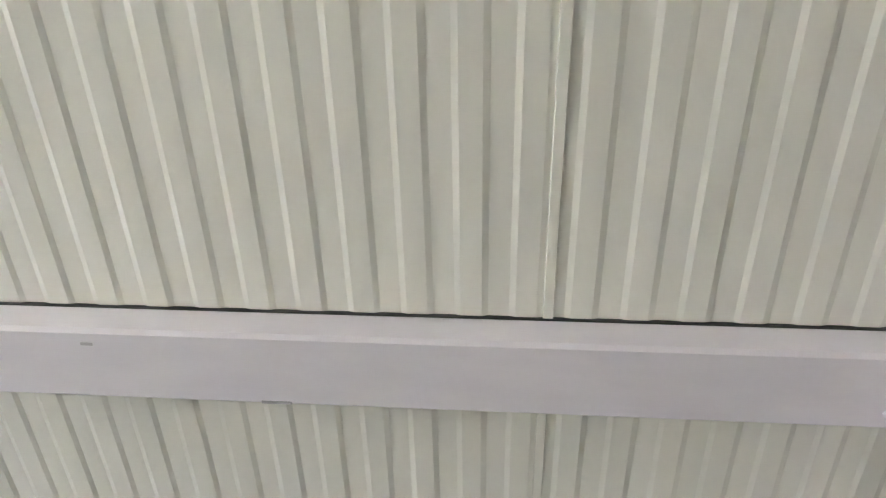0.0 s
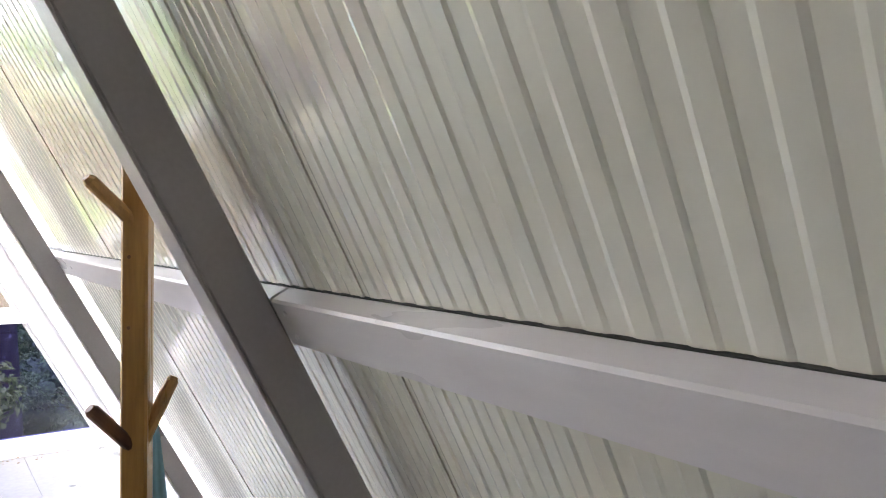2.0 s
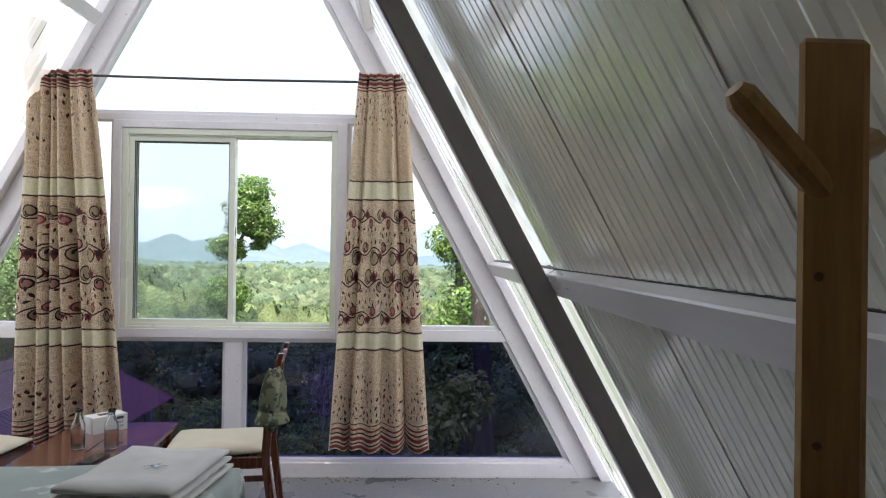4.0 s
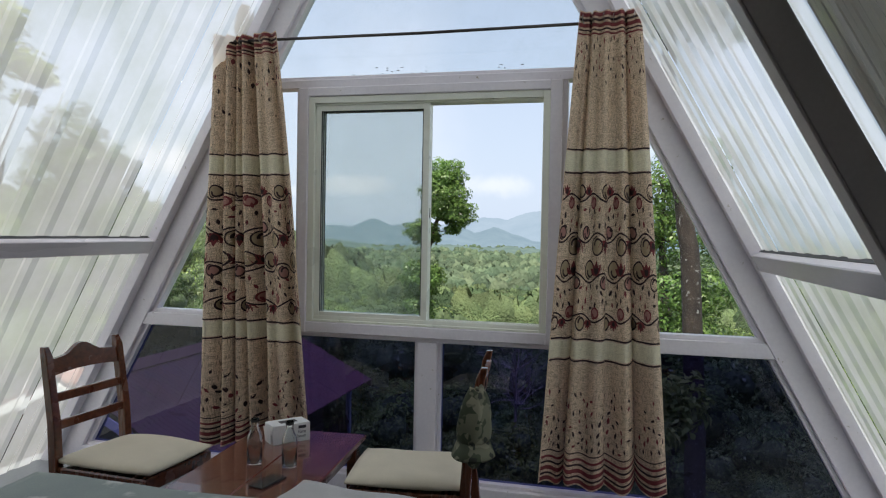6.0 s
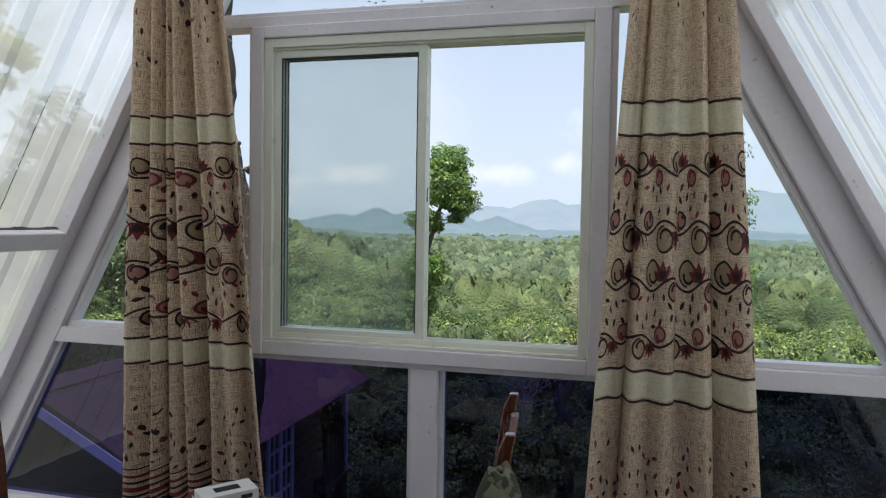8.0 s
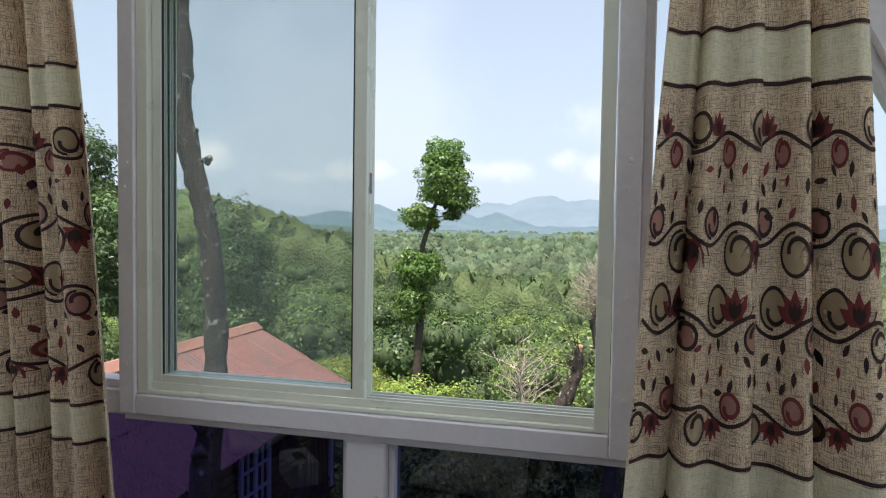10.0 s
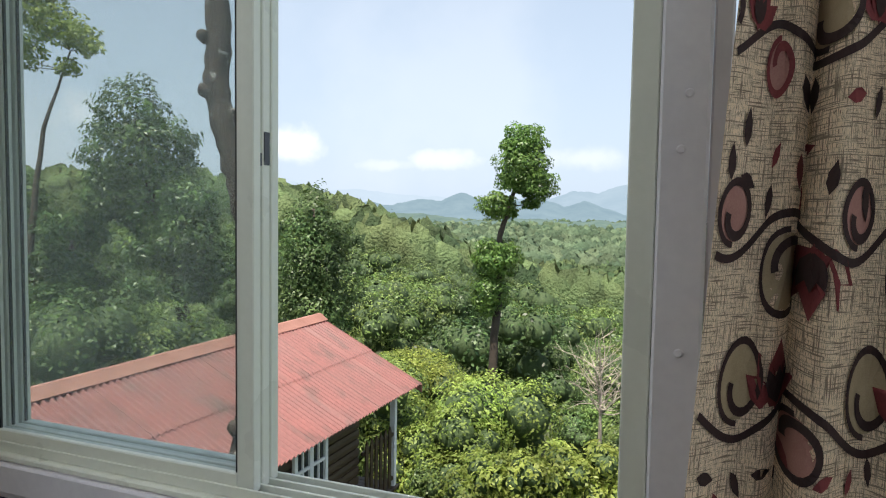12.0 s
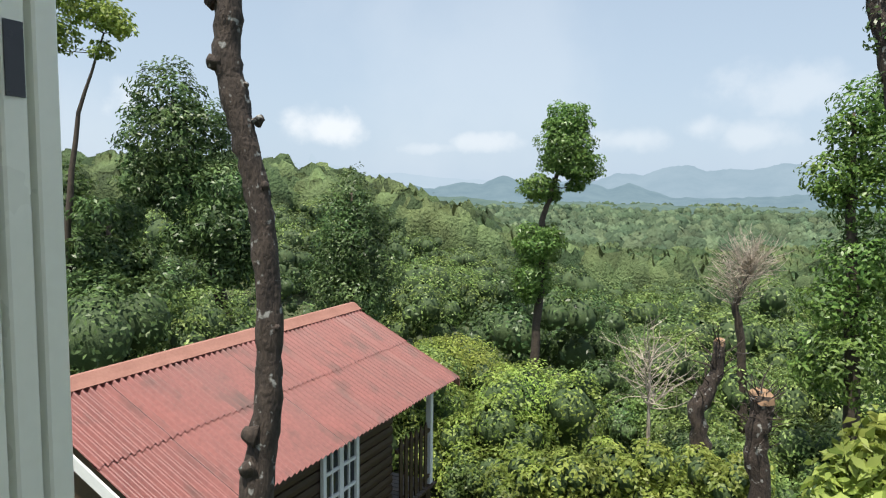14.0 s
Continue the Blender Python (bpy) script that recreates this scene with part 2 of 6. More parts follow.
M_ALU = surface("cream_powder_coat", (0.83, 0.84, 0.74), (0.88, 0.89, 0.79), rough=0.30, scale=5, fine=80, bump=0.03)
# rubber parts, and the black strips that stand in for shade
M_GASKET_SHADE = surface("black_rubber", (0.02, 0.02, 0.02), (0.035, 0.035, 0.035), rough=0.6, bump=0.02)
M_FROST = frosted_mat()
M_CLEAR = pane_mat("clear_glass", (0.94, 0.97, 0.96), dirt=0.015)
M_CLEAR_HI = pane_mat("dusty_glass", (0.93, 0.96, 0.96), dirt=0.05)
M_TINT = pane_mat("blue_film_glass", (0.036, 0.040, 0.150), dirt=0.003, gloss_rough=0.02, ior=1.62)
M_SCREEN = pane_mat("fine_insect_screen", (0.80, 0.82, 0.81), dirt=0.20, dirt_col=(0.6, 0.62, 0.6), gloss_rough=0.3, ior=1.1, blotch=(0.9, 1.15))
M_FLOOR = surface("grey_vinyl_floor", (0.17, 0.175, 0.18), (0.25, 0.255, 0.26), rough=0.30, scale=2.2, fine=35, bump=0.03)
M_PLY = surface("painted_board_wall", (0.70, 0.67, 0.62), (0.78, 0.75, 0.69), rough=0.6, scale=3, fine=40, bump=0.05)
M_WOOD = surface("dark_red_polished_wood", (0.060, 0.016, 0.008), (0.16, 0.045, 0.020), rough=0.26, scale=5, fine=40, bump=0.05, stretch=(8, 1, 1), coat=0.5)
M_TABLE = surface("mahogany_table_top", (0.10, 0.028, 0.018), (0.19, 0.060, 0.035), rough=0.20, scale=4, fine=40, bump=0.03, stretch=(8, 1, 1), coat=0.6, spots=((0.35, 0.28, 0.24), 0.74, 30))
M_PINE = surface("varnished_pine", (0.42, 0.20, 0.055), (0.60, 0.33, 0.10), rough=0.30, scale=6, fine=30, bump=0.05, stretch=(7, 7, 0.6), coat=0.4, spots=((0.17, 0.065, 0.02), 0.69, 9))
M_PINE_DARK = surface("dark_peg_wood", (0.14, 0.05, 0.02), (0.26, 0.11, 0.04), rough=0.35, scale=6, fine=30, bump=0.05)
M_CUSHION = surface("cream_cushion_cloth", (0.58, 0.52, 0.40), (0.70, 0.63, 0.49), rough=0.9, scale=8, fine=300, bump=0.25, bump_dist=0.004)
M_STEEL = surface("brushed_steel", (0.45, 0.45, 0.46), (0.6, 0.6, 0.6), rough=0.28, metal=1.0, scale=20, fine=200, bump=0.02)
M_BLACK = surface("black_plastic", (0.012, 0.012, 0.014), (0.02, 0.02, 0.022), rough=0.15, bump=0.0)
M_CARD = surface("white_carton", (0.74, 0.74, 0.73), (0.80, 0.80, 0.79), rough=0.5, bump=0.03)
M_INK = surface("dark_print", (0.02, 0.02, 0.03), (0.03, 0.03, 0.04), rough=0.5, bump=0)
M_TOWEL = surface("checked_towel", (0.46, 0.44, 0.42), (0.58, 0.56, 0.53), rough=0.95, scale=10, fine=260, bump=0.4, bump_dist=0.006)
M_BLUE = surface("light_blue_plastic", (0.20, 0.46, 0.62), (0.28, 0.56, 0.72), rough=0.45, scale=12, bump=0.1)


def glass_bottle_mat():
    m, N, L, out = node_mat("bottle_glass")
    p = N("ShaderNodeBsdfPrincipled")
    p.inputs["Base Color"].default_value = (0.93, 0.96, 0.95, 1)
    p.inputs["Transmission Weight"].default_value, p.inputs["Roughness"].default_value, p.inputs["IOR"].default_value = 1.0, 0.02, 1.45
    L(p.outputs[0], out.inputs[0])
    return m


M_BOTTLE = glass_bottle_mat()


def camo_mat():
    m, N, L, out = node_mat("camouflage_cloth")
    tc = N("ShaderNodeTexCoord")
    col = None
    prev = (0.13, 0.13, 0.085, 1)
    last = None
    for i, (c, thr, sc) in enumerate((((0.045, 0.055, 0.03, 1), 0.52, 16), ((0.20, 0.19, 0.13, 1), 0.58, 22), ((0.025, 0.028, 0.02, 1), 0.60, 19))):
        n = N("ShaderNodeTexNoise")
        n.noise_dimensions = "4D"
        n.inputs["W"].default_value = 3.0 * i
        n.inputs["Scale"].default_value, n.inputs["Detail"].default_value = sc, 2.0
        L(tc.outputs["Object"], n.inputs["Vector"])
        st = N("ShaderNodeMath")
        st.operation = "GREATER_THAN"
        st.inputs[1].default_value = thr
        L(n.outputs["Fac"], st.inputs[0])
        mx = N("ShaderNodeMix")
        mx.data_type = "RGBA"
        mx.inputs["B"].default_value = c
        L(st.outputs[0], mx.inputs["Factor"])
        if last:
            L(last, mx.inputs["A"])
        else:
            mx.inputs["A"].default_value = prev
        last = mx.outputs["Result"]
    p = N("ShaderNodeBsdfPrincipled")
    p.inputs["Roughness"].default_value = 0.9
    L(last, p.inputs["Base Color"])
    L(p.outputs[0], out.inputs[0])
    return m


M_CAMO = camo_mat()


def weave_mat(name, base, dark, scale_u=420.0, scale_v=300.0, back=0.16):
    """Slub-woven curtain cloth: uneven dark threads both ways on a pale ground, light coming through."""
    m, N, L, out = node_mat(name)
    uv = N("ShaderNodeUVMap")
    fac = None
    for stretch in ((560.0, 24.0, 1), (20.0, 580.0, 1), (1100.0, 160.0, 1)):
        mp = N("ShaderNodeMapping")
        mp.inputs["Scale"].default_value = stretch
        L(uv.outputs[0], mp.inputs["Vector"])
        n = N("ShaderNodeTexNoise")
        n.inputs["Scale"].default_value, n.inputs["Detail"].default_value = 1.0, 3.0
        L(mp.outputs[0], n.inputs["Vector"])
        st = N("ShaderNodeMapRange")
        st.inputs["From Min"].default_value, st.inputs["From Max"].default_value = 0.535, 0.615
        L(n.outputs["Fac"], st.inputs["Value"])
        if fac is None:
            fac = st.outputs["Result"]
        else:
            mx = N("ShaderNodeMath")
            mx.operation = "MAXIMUM"
            L(fac, mx.inputs[0])
            L(st.outputs["Result"], mx.inputs[1])
            fac = mx.outputs[0]
    cm = N("ShaderNodeMix")
    cm.data_type = "RGBA"
    cm.inputs["A"].default_value, cm.inputs["B"].default_value = (*base, 1), (*dark, 1)
    sc = N("ShaderNodeMath")
    sc.operation = "MULTIPLY"
    sc.inputs[1].default_value = 0.80
    L(fac, sc.inputs[0])
    L(sc.outputs[0], cm.inputs["Factor"])
    p = N("ShaderNodeBsdfPrincipled")
    p.inputs["Roughness"].default_value = 0.85
    L(cm.outputs["Result"], p.inputs["Base Color"])
    bp = N("ShaderNodeBump")
    bp.inputs["Strength"].default_value, bp.inputs["Distance"].default_value = 0.35, 0.002
    L(fac, bp.inputs["Height"])
    L(bp.outputs["Normal"], p.inputs["Normal"])
    t = N("ShaderNodeBsdfTranslucent")
    L(cm.outputs["Result"], t.inputs["Color"])
    ms = N("ShaderNodeMixShader")
    ms.inputs[0].default_value = back
    L(p.outputs[0], ms.inputs[1])
    L(t.outputs[0], ms.inputs[2])
    L(ms.outputs[0], out.inputs[0])
    return m


M_CURTAIN = weave_mat("slub_curtain_cloth", (0.88, 0.68, 0.49), (0.10, 0.058, 0.042), back=0.20)
M_CURTAIN_PALE = weave_mat("pale_band_cloth", (0.84, 0.77, 0.58), (0.52, 0.46, 0.33), back=0.20)
M_MAROON = surface("maroon_print", (0.135, 0.018, 0.022), (0.23, 0.040, 0.042), rough=0.8, scale=30, fine=400, bump=0.2, bump_dist=0.002)
M_BROWN = surface("dark_brown_print", (0.022, 0.009, 0.009), (0.045, 0.017, 0.017), rough=0.8, scale=30, fine=400, bump=0.2, bump_dist=0.002)
M_ROSE = surface("rose_print", (0.34, 0.15, 0.13), (0.44, 0.23, 0.19), rough=0.85, scale=30, fine=500, bump=0.3, bump_dist=0.002)
M_TAN = surface("tan_net_print", (0.34, 0.25, 0.15), (0.46, 0.36, 0.23), rough=0.85, scale=30, fine=700, bump=0.4, bump_dist=0.002)
M_SPREAD = surface("grey_green_bedspread", (0.26, 0.30, 0.28), (0.33, 0.37, 0.34), rough=0.85, scale=6, fine=200, bump=0.2, spots=((0.55, 0.56, 0.52), 0.60, 7))
M_SHEET = surface("white_striped_sheet", (0.60, 0.60, 0.58), (0.70, 0.70, 0.67), rough=0.9, scale=14, fine=150, bump=0.2)

M_ROOF = surface("red_corrugated_roofing", (0.145, 0.040, 0.036), (0.245, 0.078, 0.068), rough=0.55, scale=1.4, fine=24, bump=0.15, stretch=(1, 1.6, 1), spots=((0.05, 0.028, 0.024), 0.54, 2.2), random_tint=0.03, world=True)
M_RIDGE = surface("faded_ridge_cap", (0.26, 0.12, 0.09), (0.36, 0.18, 0.14), rough=0.8, scale=3, fine=30, bump=0.1)
M_LOG = surface("dark_timber_siding", (0.035, 0.022, 0.014), (0.075, 0.046, 0.026), rough=0.6, scale=3, fine=30, bump=0.2, stretch=(1, 0.3, 4))
M_WHITE_WOOD = surface("white_gloss_wood", (0.70, 0.72, 0.72), (0.78, 0.80, 0.80), rough=0.4, scale=4, fine=40, bump=0.05)
M_DARKGLASS = surface("dark_window_glass", (0.02, 0.025, 0.03), (0.03, 0.035, 0.04), rough=0.06, bump=0.0)
M_BARK = surface("lichened_bark", (0.016, 0.012, 0.010), (0.080, 0.060, 0.047), rough=0.9, scale=9, fine=45, bump=1.0, bump_dist=0.04, stretch=(1, 1, 0.45), spots=((0.30, 0.30, 0.28), 0.615, 11))
M_BARK_DARK = surface("dark_bark", (0.035, 0.028, 0.022), (0.085, 0.066, 0.05), rough=0.9, scale=6, fine=25, bump=0.6, bump_dist=0.02)
M_DEAD = surface("bleached_dead_wood", (0.28, 0.235, 0.19), (0.50, 0.44, 0.37), rough=0.9, scale=8, fine=40, bump=0.5, bump_dist=0.01)
M_CUT = surface("fresh_cut_wood", (0.20, 0.12, 0.07), (0.34, 0.22, 0.13), rough=0.8, scale=12, bump=0.3)
M_LEAF_DARK = leaf_mat("dark_glossy_leaves", (0.030, 0.064, 0.022), (0.120, 0.190, 0.066), back=0.22, gloss=0.24)
M_LEAF_MID = leaf_mat("mid_green_leaves", (0.062, 0.115, 0.030), (0.235, 0.320, 0.100), back=0.24, gloss=0.28)
M_LEAF_LIGHT = leaf_mat("fresh_yellow_green_leaves", (0.14, 0.205, 0.040), (0.34, 0.405, 0.110), back=0.4, gloss=0.3)
M_LEAF_FAR = leaf_mat("valley_tree_leaves", (0.055, 0.098, 0.042), (0.165, 0.225, 0.092), back=0.20, gloss=0.6, patch=0.12, crown=0.95)
M_CANOPY = leaf_mat("valley_canopy", (0.050, 0.088, 0.038), (0.150, 0.205, 0.086), back=0.1, gloss=0.7, patch=0.10, crown=0.7, bump=1.6)
# distant forest: a bluish haze tint is put into the base colours
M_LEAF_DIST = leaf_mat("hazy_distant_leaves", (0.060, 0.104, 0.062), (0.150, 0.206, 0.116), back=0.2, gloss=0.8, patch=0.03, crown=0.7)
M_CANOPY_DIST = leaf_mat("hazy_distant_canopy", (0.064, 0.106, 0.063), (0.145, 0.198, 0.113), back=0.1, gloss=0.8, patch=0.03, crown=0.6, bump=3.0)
M_LEAF_GLOSSY = leaf_mat("glossy_evergreen_leaves", (0.055, 0.120, 0.028), (0.185, 0.300, 0.075), back=0.3, gloss=0.22, crown=0.35)
# crown cores: the shade between leaves is put into this dark green
M_SHADE_CORE = surface("inner_foliage", (0.030, 0.058, 0.020), (0.070, 0.112, 0.038), rough=0.8, scale=3, fine=24, bump=0.6, bump_dist=0.06)
M_ROD = surface("dark_bronze_rod", (0.05, 0.045, 0.042), (0.09, 0.08, 0.075), rough=0.35, metal=0.6, scale=20, fine=200, bump=0.02)
M_GROUND = surface("leaf_litter_ground", (0.035, 0.05, 0.018), (0.085, 0.105, 0.038), rough=0.95, scale=0.12, fine=1.4, bump=0.6, bump_dist=0.3)


# ---- mesh helpers ----
def part(name, bm, material, parent=None, label="", smooth=False):
    me = bpy.data.meshes.new(name)
    bm.normal_update()
    bm.to_mesh(me)
    bm.free()
    if smooth:
        me.polygons.foreach_set("use_smooth", [True] * len(me.polygons))
    for m in (material if isinstance(material, (list, tuple)) else [material]):
        me.materials.append(m)
    ob = new(name, me)
    if parent is not None:
        ob.parent = parent
    if label:
        ob["label"] = label
    return ob


def share(ob, m, parent=None):
    """Another object on the same mesh, at the pose m."""
    o = new(ob.name.split(".")[0], ob.data)
    o.matrix_basis = m
    if parent is not None:
        o.parent = parent
    return o


def thing(name, label, category, at=None, group="", kind=""):
    ob = new(name)
    ob.empty_display_size = 0.1
    if at is not None:
        ob.matrix_basis = at
    return tagged(ob, label, category, group, kind)


def box(bm, x0, x1, y0, y1, z0, z1, bevel=0.0, segs=1, m=None):
    vs = [bm.verts.new((x, y, z)) for x in (x0, x1) for y in (y0, y1) for z in (z0, z1)]
    fs = []
    for a, b, c, d in ((0, 1, 3, 2), (4, 6, 7, 5), (0, 4, 5, 1), (2, 3, 7, 6), (0, 2, 6, 4), (1, 5, 7, 3)):
        fs.append(bm.faces.new((vs[a], vs[b], vs[c], vs[d])))
    if m is not None:
        bmesh.ops.transform(bm, matrix=m, verts=vs)
    if bevel:
        es = list({e for f in fs for e in f.edges})
        bmesh.ops.bevel(bm, geom=es, offset=bevel, segments=segs, profile=0.5, affect="EDGES", clamp_overlap=True)
    return bm


def prism(bm, pts, y0, y1, bevel=0.0):
    """Extrude a loop of (x, z) points along y."""
    a = [bm.verts.new((x, y0, z)) for x, z in pts]
    b = [bm.verts.new((x, y1, z)) for x, z in pts]
    n = len(pts)
    fs = [bm.faces.new(a), bm.faces.new(b[::-1])]
    for i in range(n):
        fs.append(bm.faces.new((a[i], b[i], b[(i + 1) % n], a[(i + 1) % n])))
    bmesh.ops.recalc_face_normals(bm, faces=fs)
    if bevel:
        es = list({e for f in fs for e in f.edges})
        bmesh.ops.bevel(bm, geom=es, offset=bevel, segments=1, profile=0.5, affect="EDGES", clamp_overlap=True)
    return bm


def tube(bm, pts, radii, sides=8, caps=True, wobble=0.0, rng=None):
    """A tapered tube through points."""
    rings = []
    pts = [Vector(p) for p in pts]
    for i, (p, r) in enumerate(zip(pts, radii)):
        d = (pts[min(i + 1, len(pts) - 1)] - pts[max(i - 1, 0)]).normalized()
        ref = Vector((1, 0, 0)) if abs(d.x) < 0.8 else Vector((0, 1, 0))
        u = d.cross(ref).normalized()
        v = d.cross(u)
        ring = []
        for k in range(sides):
            a = 2 * math.pi * k / sides
            rr = r * (1 + (rng.uniform(-wobble, wobble) if rng else 0))
            ring.append(bm.verts.new(p + (u * math.cos(a) + v * math.sin(a)) * rr))
        rings.append(ring)
    for a, b in zip(rings, rings[1:]):
        for k in range(sides):
            bm.faces.new((a[k], a[(k + 1) % sides], b[(k + 1) % sides], b[k]))
    if caps:
        bm.faces.new(rings[0][::-1])
        bm.faces.new(rings[-1])
    return bm


def lathe(bm, profile, sides=24, cx=0.0, cy=0.0):
    rings = []
    for r, z in profile:
        rings.append([bm.verts.new((cx + r * math.cos(2 * math.pi * k / sides), cy + r * math.sin(2 * math.pi * k / sides), z)) for k in range(sides)])
    for a, b in zip(rings, rings[1:]):
        for k in range(sides):
            bm.faces.new((a[k], a[(k + 1) % sides], b[(k + 1) % sides], b[k]))
    return rings


def np_mesh(name, verts, faces, material, parent=None, smooth=False):
    """A mesh from numpy arrays of vertices and equal-sided faces."""
    me = bpy.data.meshes.new(name)
    nv, (nf, k) = len(verts), faces.shape
    me.vertices.add(nv)
    me.vertices.foreach_set("co", verts.astype(np.float32).ravel())
    me.loops.add(nf * k)
    me.loops.foreach_set("vertex_index", faces.astype(np.int32).ravel())
    me.polygons.add(nf)
    me.polygons.foreach_set("loop_start", np.arange(0, nf * k, k, dtype=np.int32))
    if smooth:
        me.polygons.foreach_set("use_smooth", np.ones(nf, dtype=bool))
    me.update(calc_edges=True)
    for m in (material if isinstance(material, (list, tuple)) else [material]):
        me.materials.append(m)
    ob = new(name, me)
    if parent is not None:
        ob.parent = parent
    return ob


# ---- the attic: an A-frame, its axis along y, the glazed gable at y = 5.6 ----
AXIS = -0.695
SLOPE = radians(61.5)
UPX, UPZ = -math.cos(SLOPE), math.sin(SLOPE)      # up the right slope
OUTX, OUTZ = math.sin(SLOPE), math.cos(SLOPE)     # out through the right slope
P0 = (0.9525, 1.3793)                             # a point of the right lining
GABLE = 5.60
RAFTERS = (-0.590, 1.494, 3.58)
APEX_Z = P0[1] + (P0[0] - AXIS) * math.tan(SLOPE)
BACK = -2.6


def sx(x, side):
    return x if side > 0 else 2 * AXIS - x


def on_slope(s, out, side):
    """(x, z) at s metres up the slope from P0 and out metres through it."""
    return sx(P0[0] + UPX * s + OUTX * out, side), P0[1] + UPZ * s + OUTZ * out


S_FOOT = -P0[1] / UPZ
S_TOP = (P0[0] - AXIS) / math.cos(SLOPE)


def make_floor():
    fl = thing("floor", "grey vinyl floor with a soft sheen", "floor", kind="structure")
    bm = bmesh.new()
    box(bm, -3.2, 1.85, BACK, GABLE + 0.12, -0.12, -0.004)
    part("floor_slab", bm, M_FLOOR, fl)
    y = BACK
    w = 0.92
    i = 0
    while y < GABLE - 0.01:
        bm = bmesh.new()
        box(bm, -2.42, 1.03, y + 0.0012, min(y + w, GABLE + 0.02) - 0.0012, -0.004, 0.0 + 0.0006 * (i % 2), bevel=0.001)
        part("floor_sheet", bm, M_FLOOR, fl)
        y += w
        i += 1
    for x0, x1 in ((-3.15, -2.4225), (1.0325, 1.78)):
        bm = bmesh.new()
        box(bm, x0, x1, BACK, GABLE + 0.02, -0.004, 0.0005)
        part("floor_sheet", bm, M_FLOOR, fl)


def ribbed(y0, y1, pitch, depth, chamfer, s0, s1, side, thick=0.004):
    """Sheet with ribs that run up the slope; closed, with thickness."""
    n = max(1, round((y1 - y0) / pitch))
    prof = []
    p = (y1 - y0) / n
    for i in range(n):
        a = y0 + i * p
        prof += [(a, 0.0), (a + p * 0.5 - chamfer, 0.0), (a + p * 0.5, depth), (a + p - chamfer, depth)]
    prof.append((y1, 0.0))
    bm = bmesh.new()
    rows = []
    for s in (s0, s1):
        for extra in (0.0, thick):
            row = []
            for y, o in prof:
                x, z = on_slope(s, o + extra, side)
                row.append(bm.verts.new((x, y, z)))
            rows.append(row)
    lo_in, lo_out, hi_in, hi_out = rows
    m = len(prof)
    for i in range(m - 1):
        bm.faces.new((lo_in[i], lo_in[i + 1], hi_in[i + 1], hi_in[i]))
        bm.faces.new((lo_out[i], hi_out[i], hi_out[i + 1], lo_out[i + 1]))
    bmesh.ops.recalc_face_normals(bm, faces=bm.faces[:])
    return bm


def make_roof(side):
    word = "right" if side > 0 else "left"
    rf = thing("roof_slope_" + word, "steep roof slope lined with cream ribbed metal sheet", "roof", kind="structure")
    # opaque cream sheets, 0.8 m wide, lapped at the joints
    edges = [BACK, -1.626, -0.899, -0.172, 0.555, 1.282, 2.009, 2.736, 3.605]
    for a, b in zip(edges, edges[1:]):
        bm = ribbed(a, b, 0.0535, 0.0016, 0.0060, S_FOOT - 0.02, S_TOP + 0.01, side)
        part("panel", bm, M_PANEL, rf)
        bm = bmesh.new()
        pts = [on_slope(S_FOOT, 0.012, side), on_slope(S_TOP, 0.012, side), on_slope(S_TOP, 0.07, side), on_slope(S_FOOT, 0.07, side)]
        prism(bm, pts, a, b)
        part("insulation_core", bm, M_PLY, rf)
    for y in edges[1:-1]:
        # joint strip beside each lap
        bm = bmesh.new()
        pts = [on_slope(S_FOOT, -0.0012, side), on_slope(S_TOP, -0.0012, side), on_slope(S_TOP, 0.006, side), on_slope(S_FOOT, 0.006, side)]
        prism(bm, pts, y - 0.016, y - 0.006, bevel=0.0005)
        part("joint_bead", bm, M_PANEL, rf)
    # the glazed bay next to the gable
    tr = thing("translucent_roof_" + word, "weathered translucent corrugated fibreglass roof sheets", "roof", kind="structure")
    ys = [3.612, 4.42, 5.2, GABLE + 0.10]
    for k, (a, b) in enumerate(zip(ys, ys[1:])):
        bm = bmesh.new()
        prof = []
        pitch = 0.195
        n = round((b - a) / pitch)
        p = (b - a) / n
        for i in range(n):
            y = a + i * p
            prof += [(y, 0.0), (y + p * 0.52, 0.0), (y + p * 0.66, 0.012), (y + p * 0.86, 0.012)]
        prof.append((b, 0.0))
        rows = []
        for s in np.linspace(S_FOOT - 0.05, S_TOP, 7):
            row = []
            for y, o in prof:
                x, z = on_slope(float(s), 0.012 + o + 0.004 * (k % 2), side)
                row.append(bm.verts.new((x, y, z)))
            rows.append(row)
        for r0, r1 in zip(rows, rows[1:]):
            for i in range(len(prof) - 1):
                bm.faces.new((r0[i], r0[i + 1], r1[i + 1], r1[i]))
        bmesh.ops.recalc_face_normals(bm, faces=bm.faces[:])
        part("sheet", bm, M_FROST, tr)
    # ridge flashing
    return rf


def slope_bar(name, s_mid, width, thick, y0, y1, side, material, label, parent=None, embed=0.02):
    bm = bmesh.new()
    pts = [on_slope(s_mid - width / 2, embed, side), on_slope(s_mid - width / 2, -thick, side),
           on_slope(s_mid + width / 2, -thick, side), on_slope(s_mid + width / 2, embed, side)]
    prism(bm, pts, y0, y1, bevel=0.004 if width > 0.02 else 0.0)
    return part(name, bm, material, parent, label)


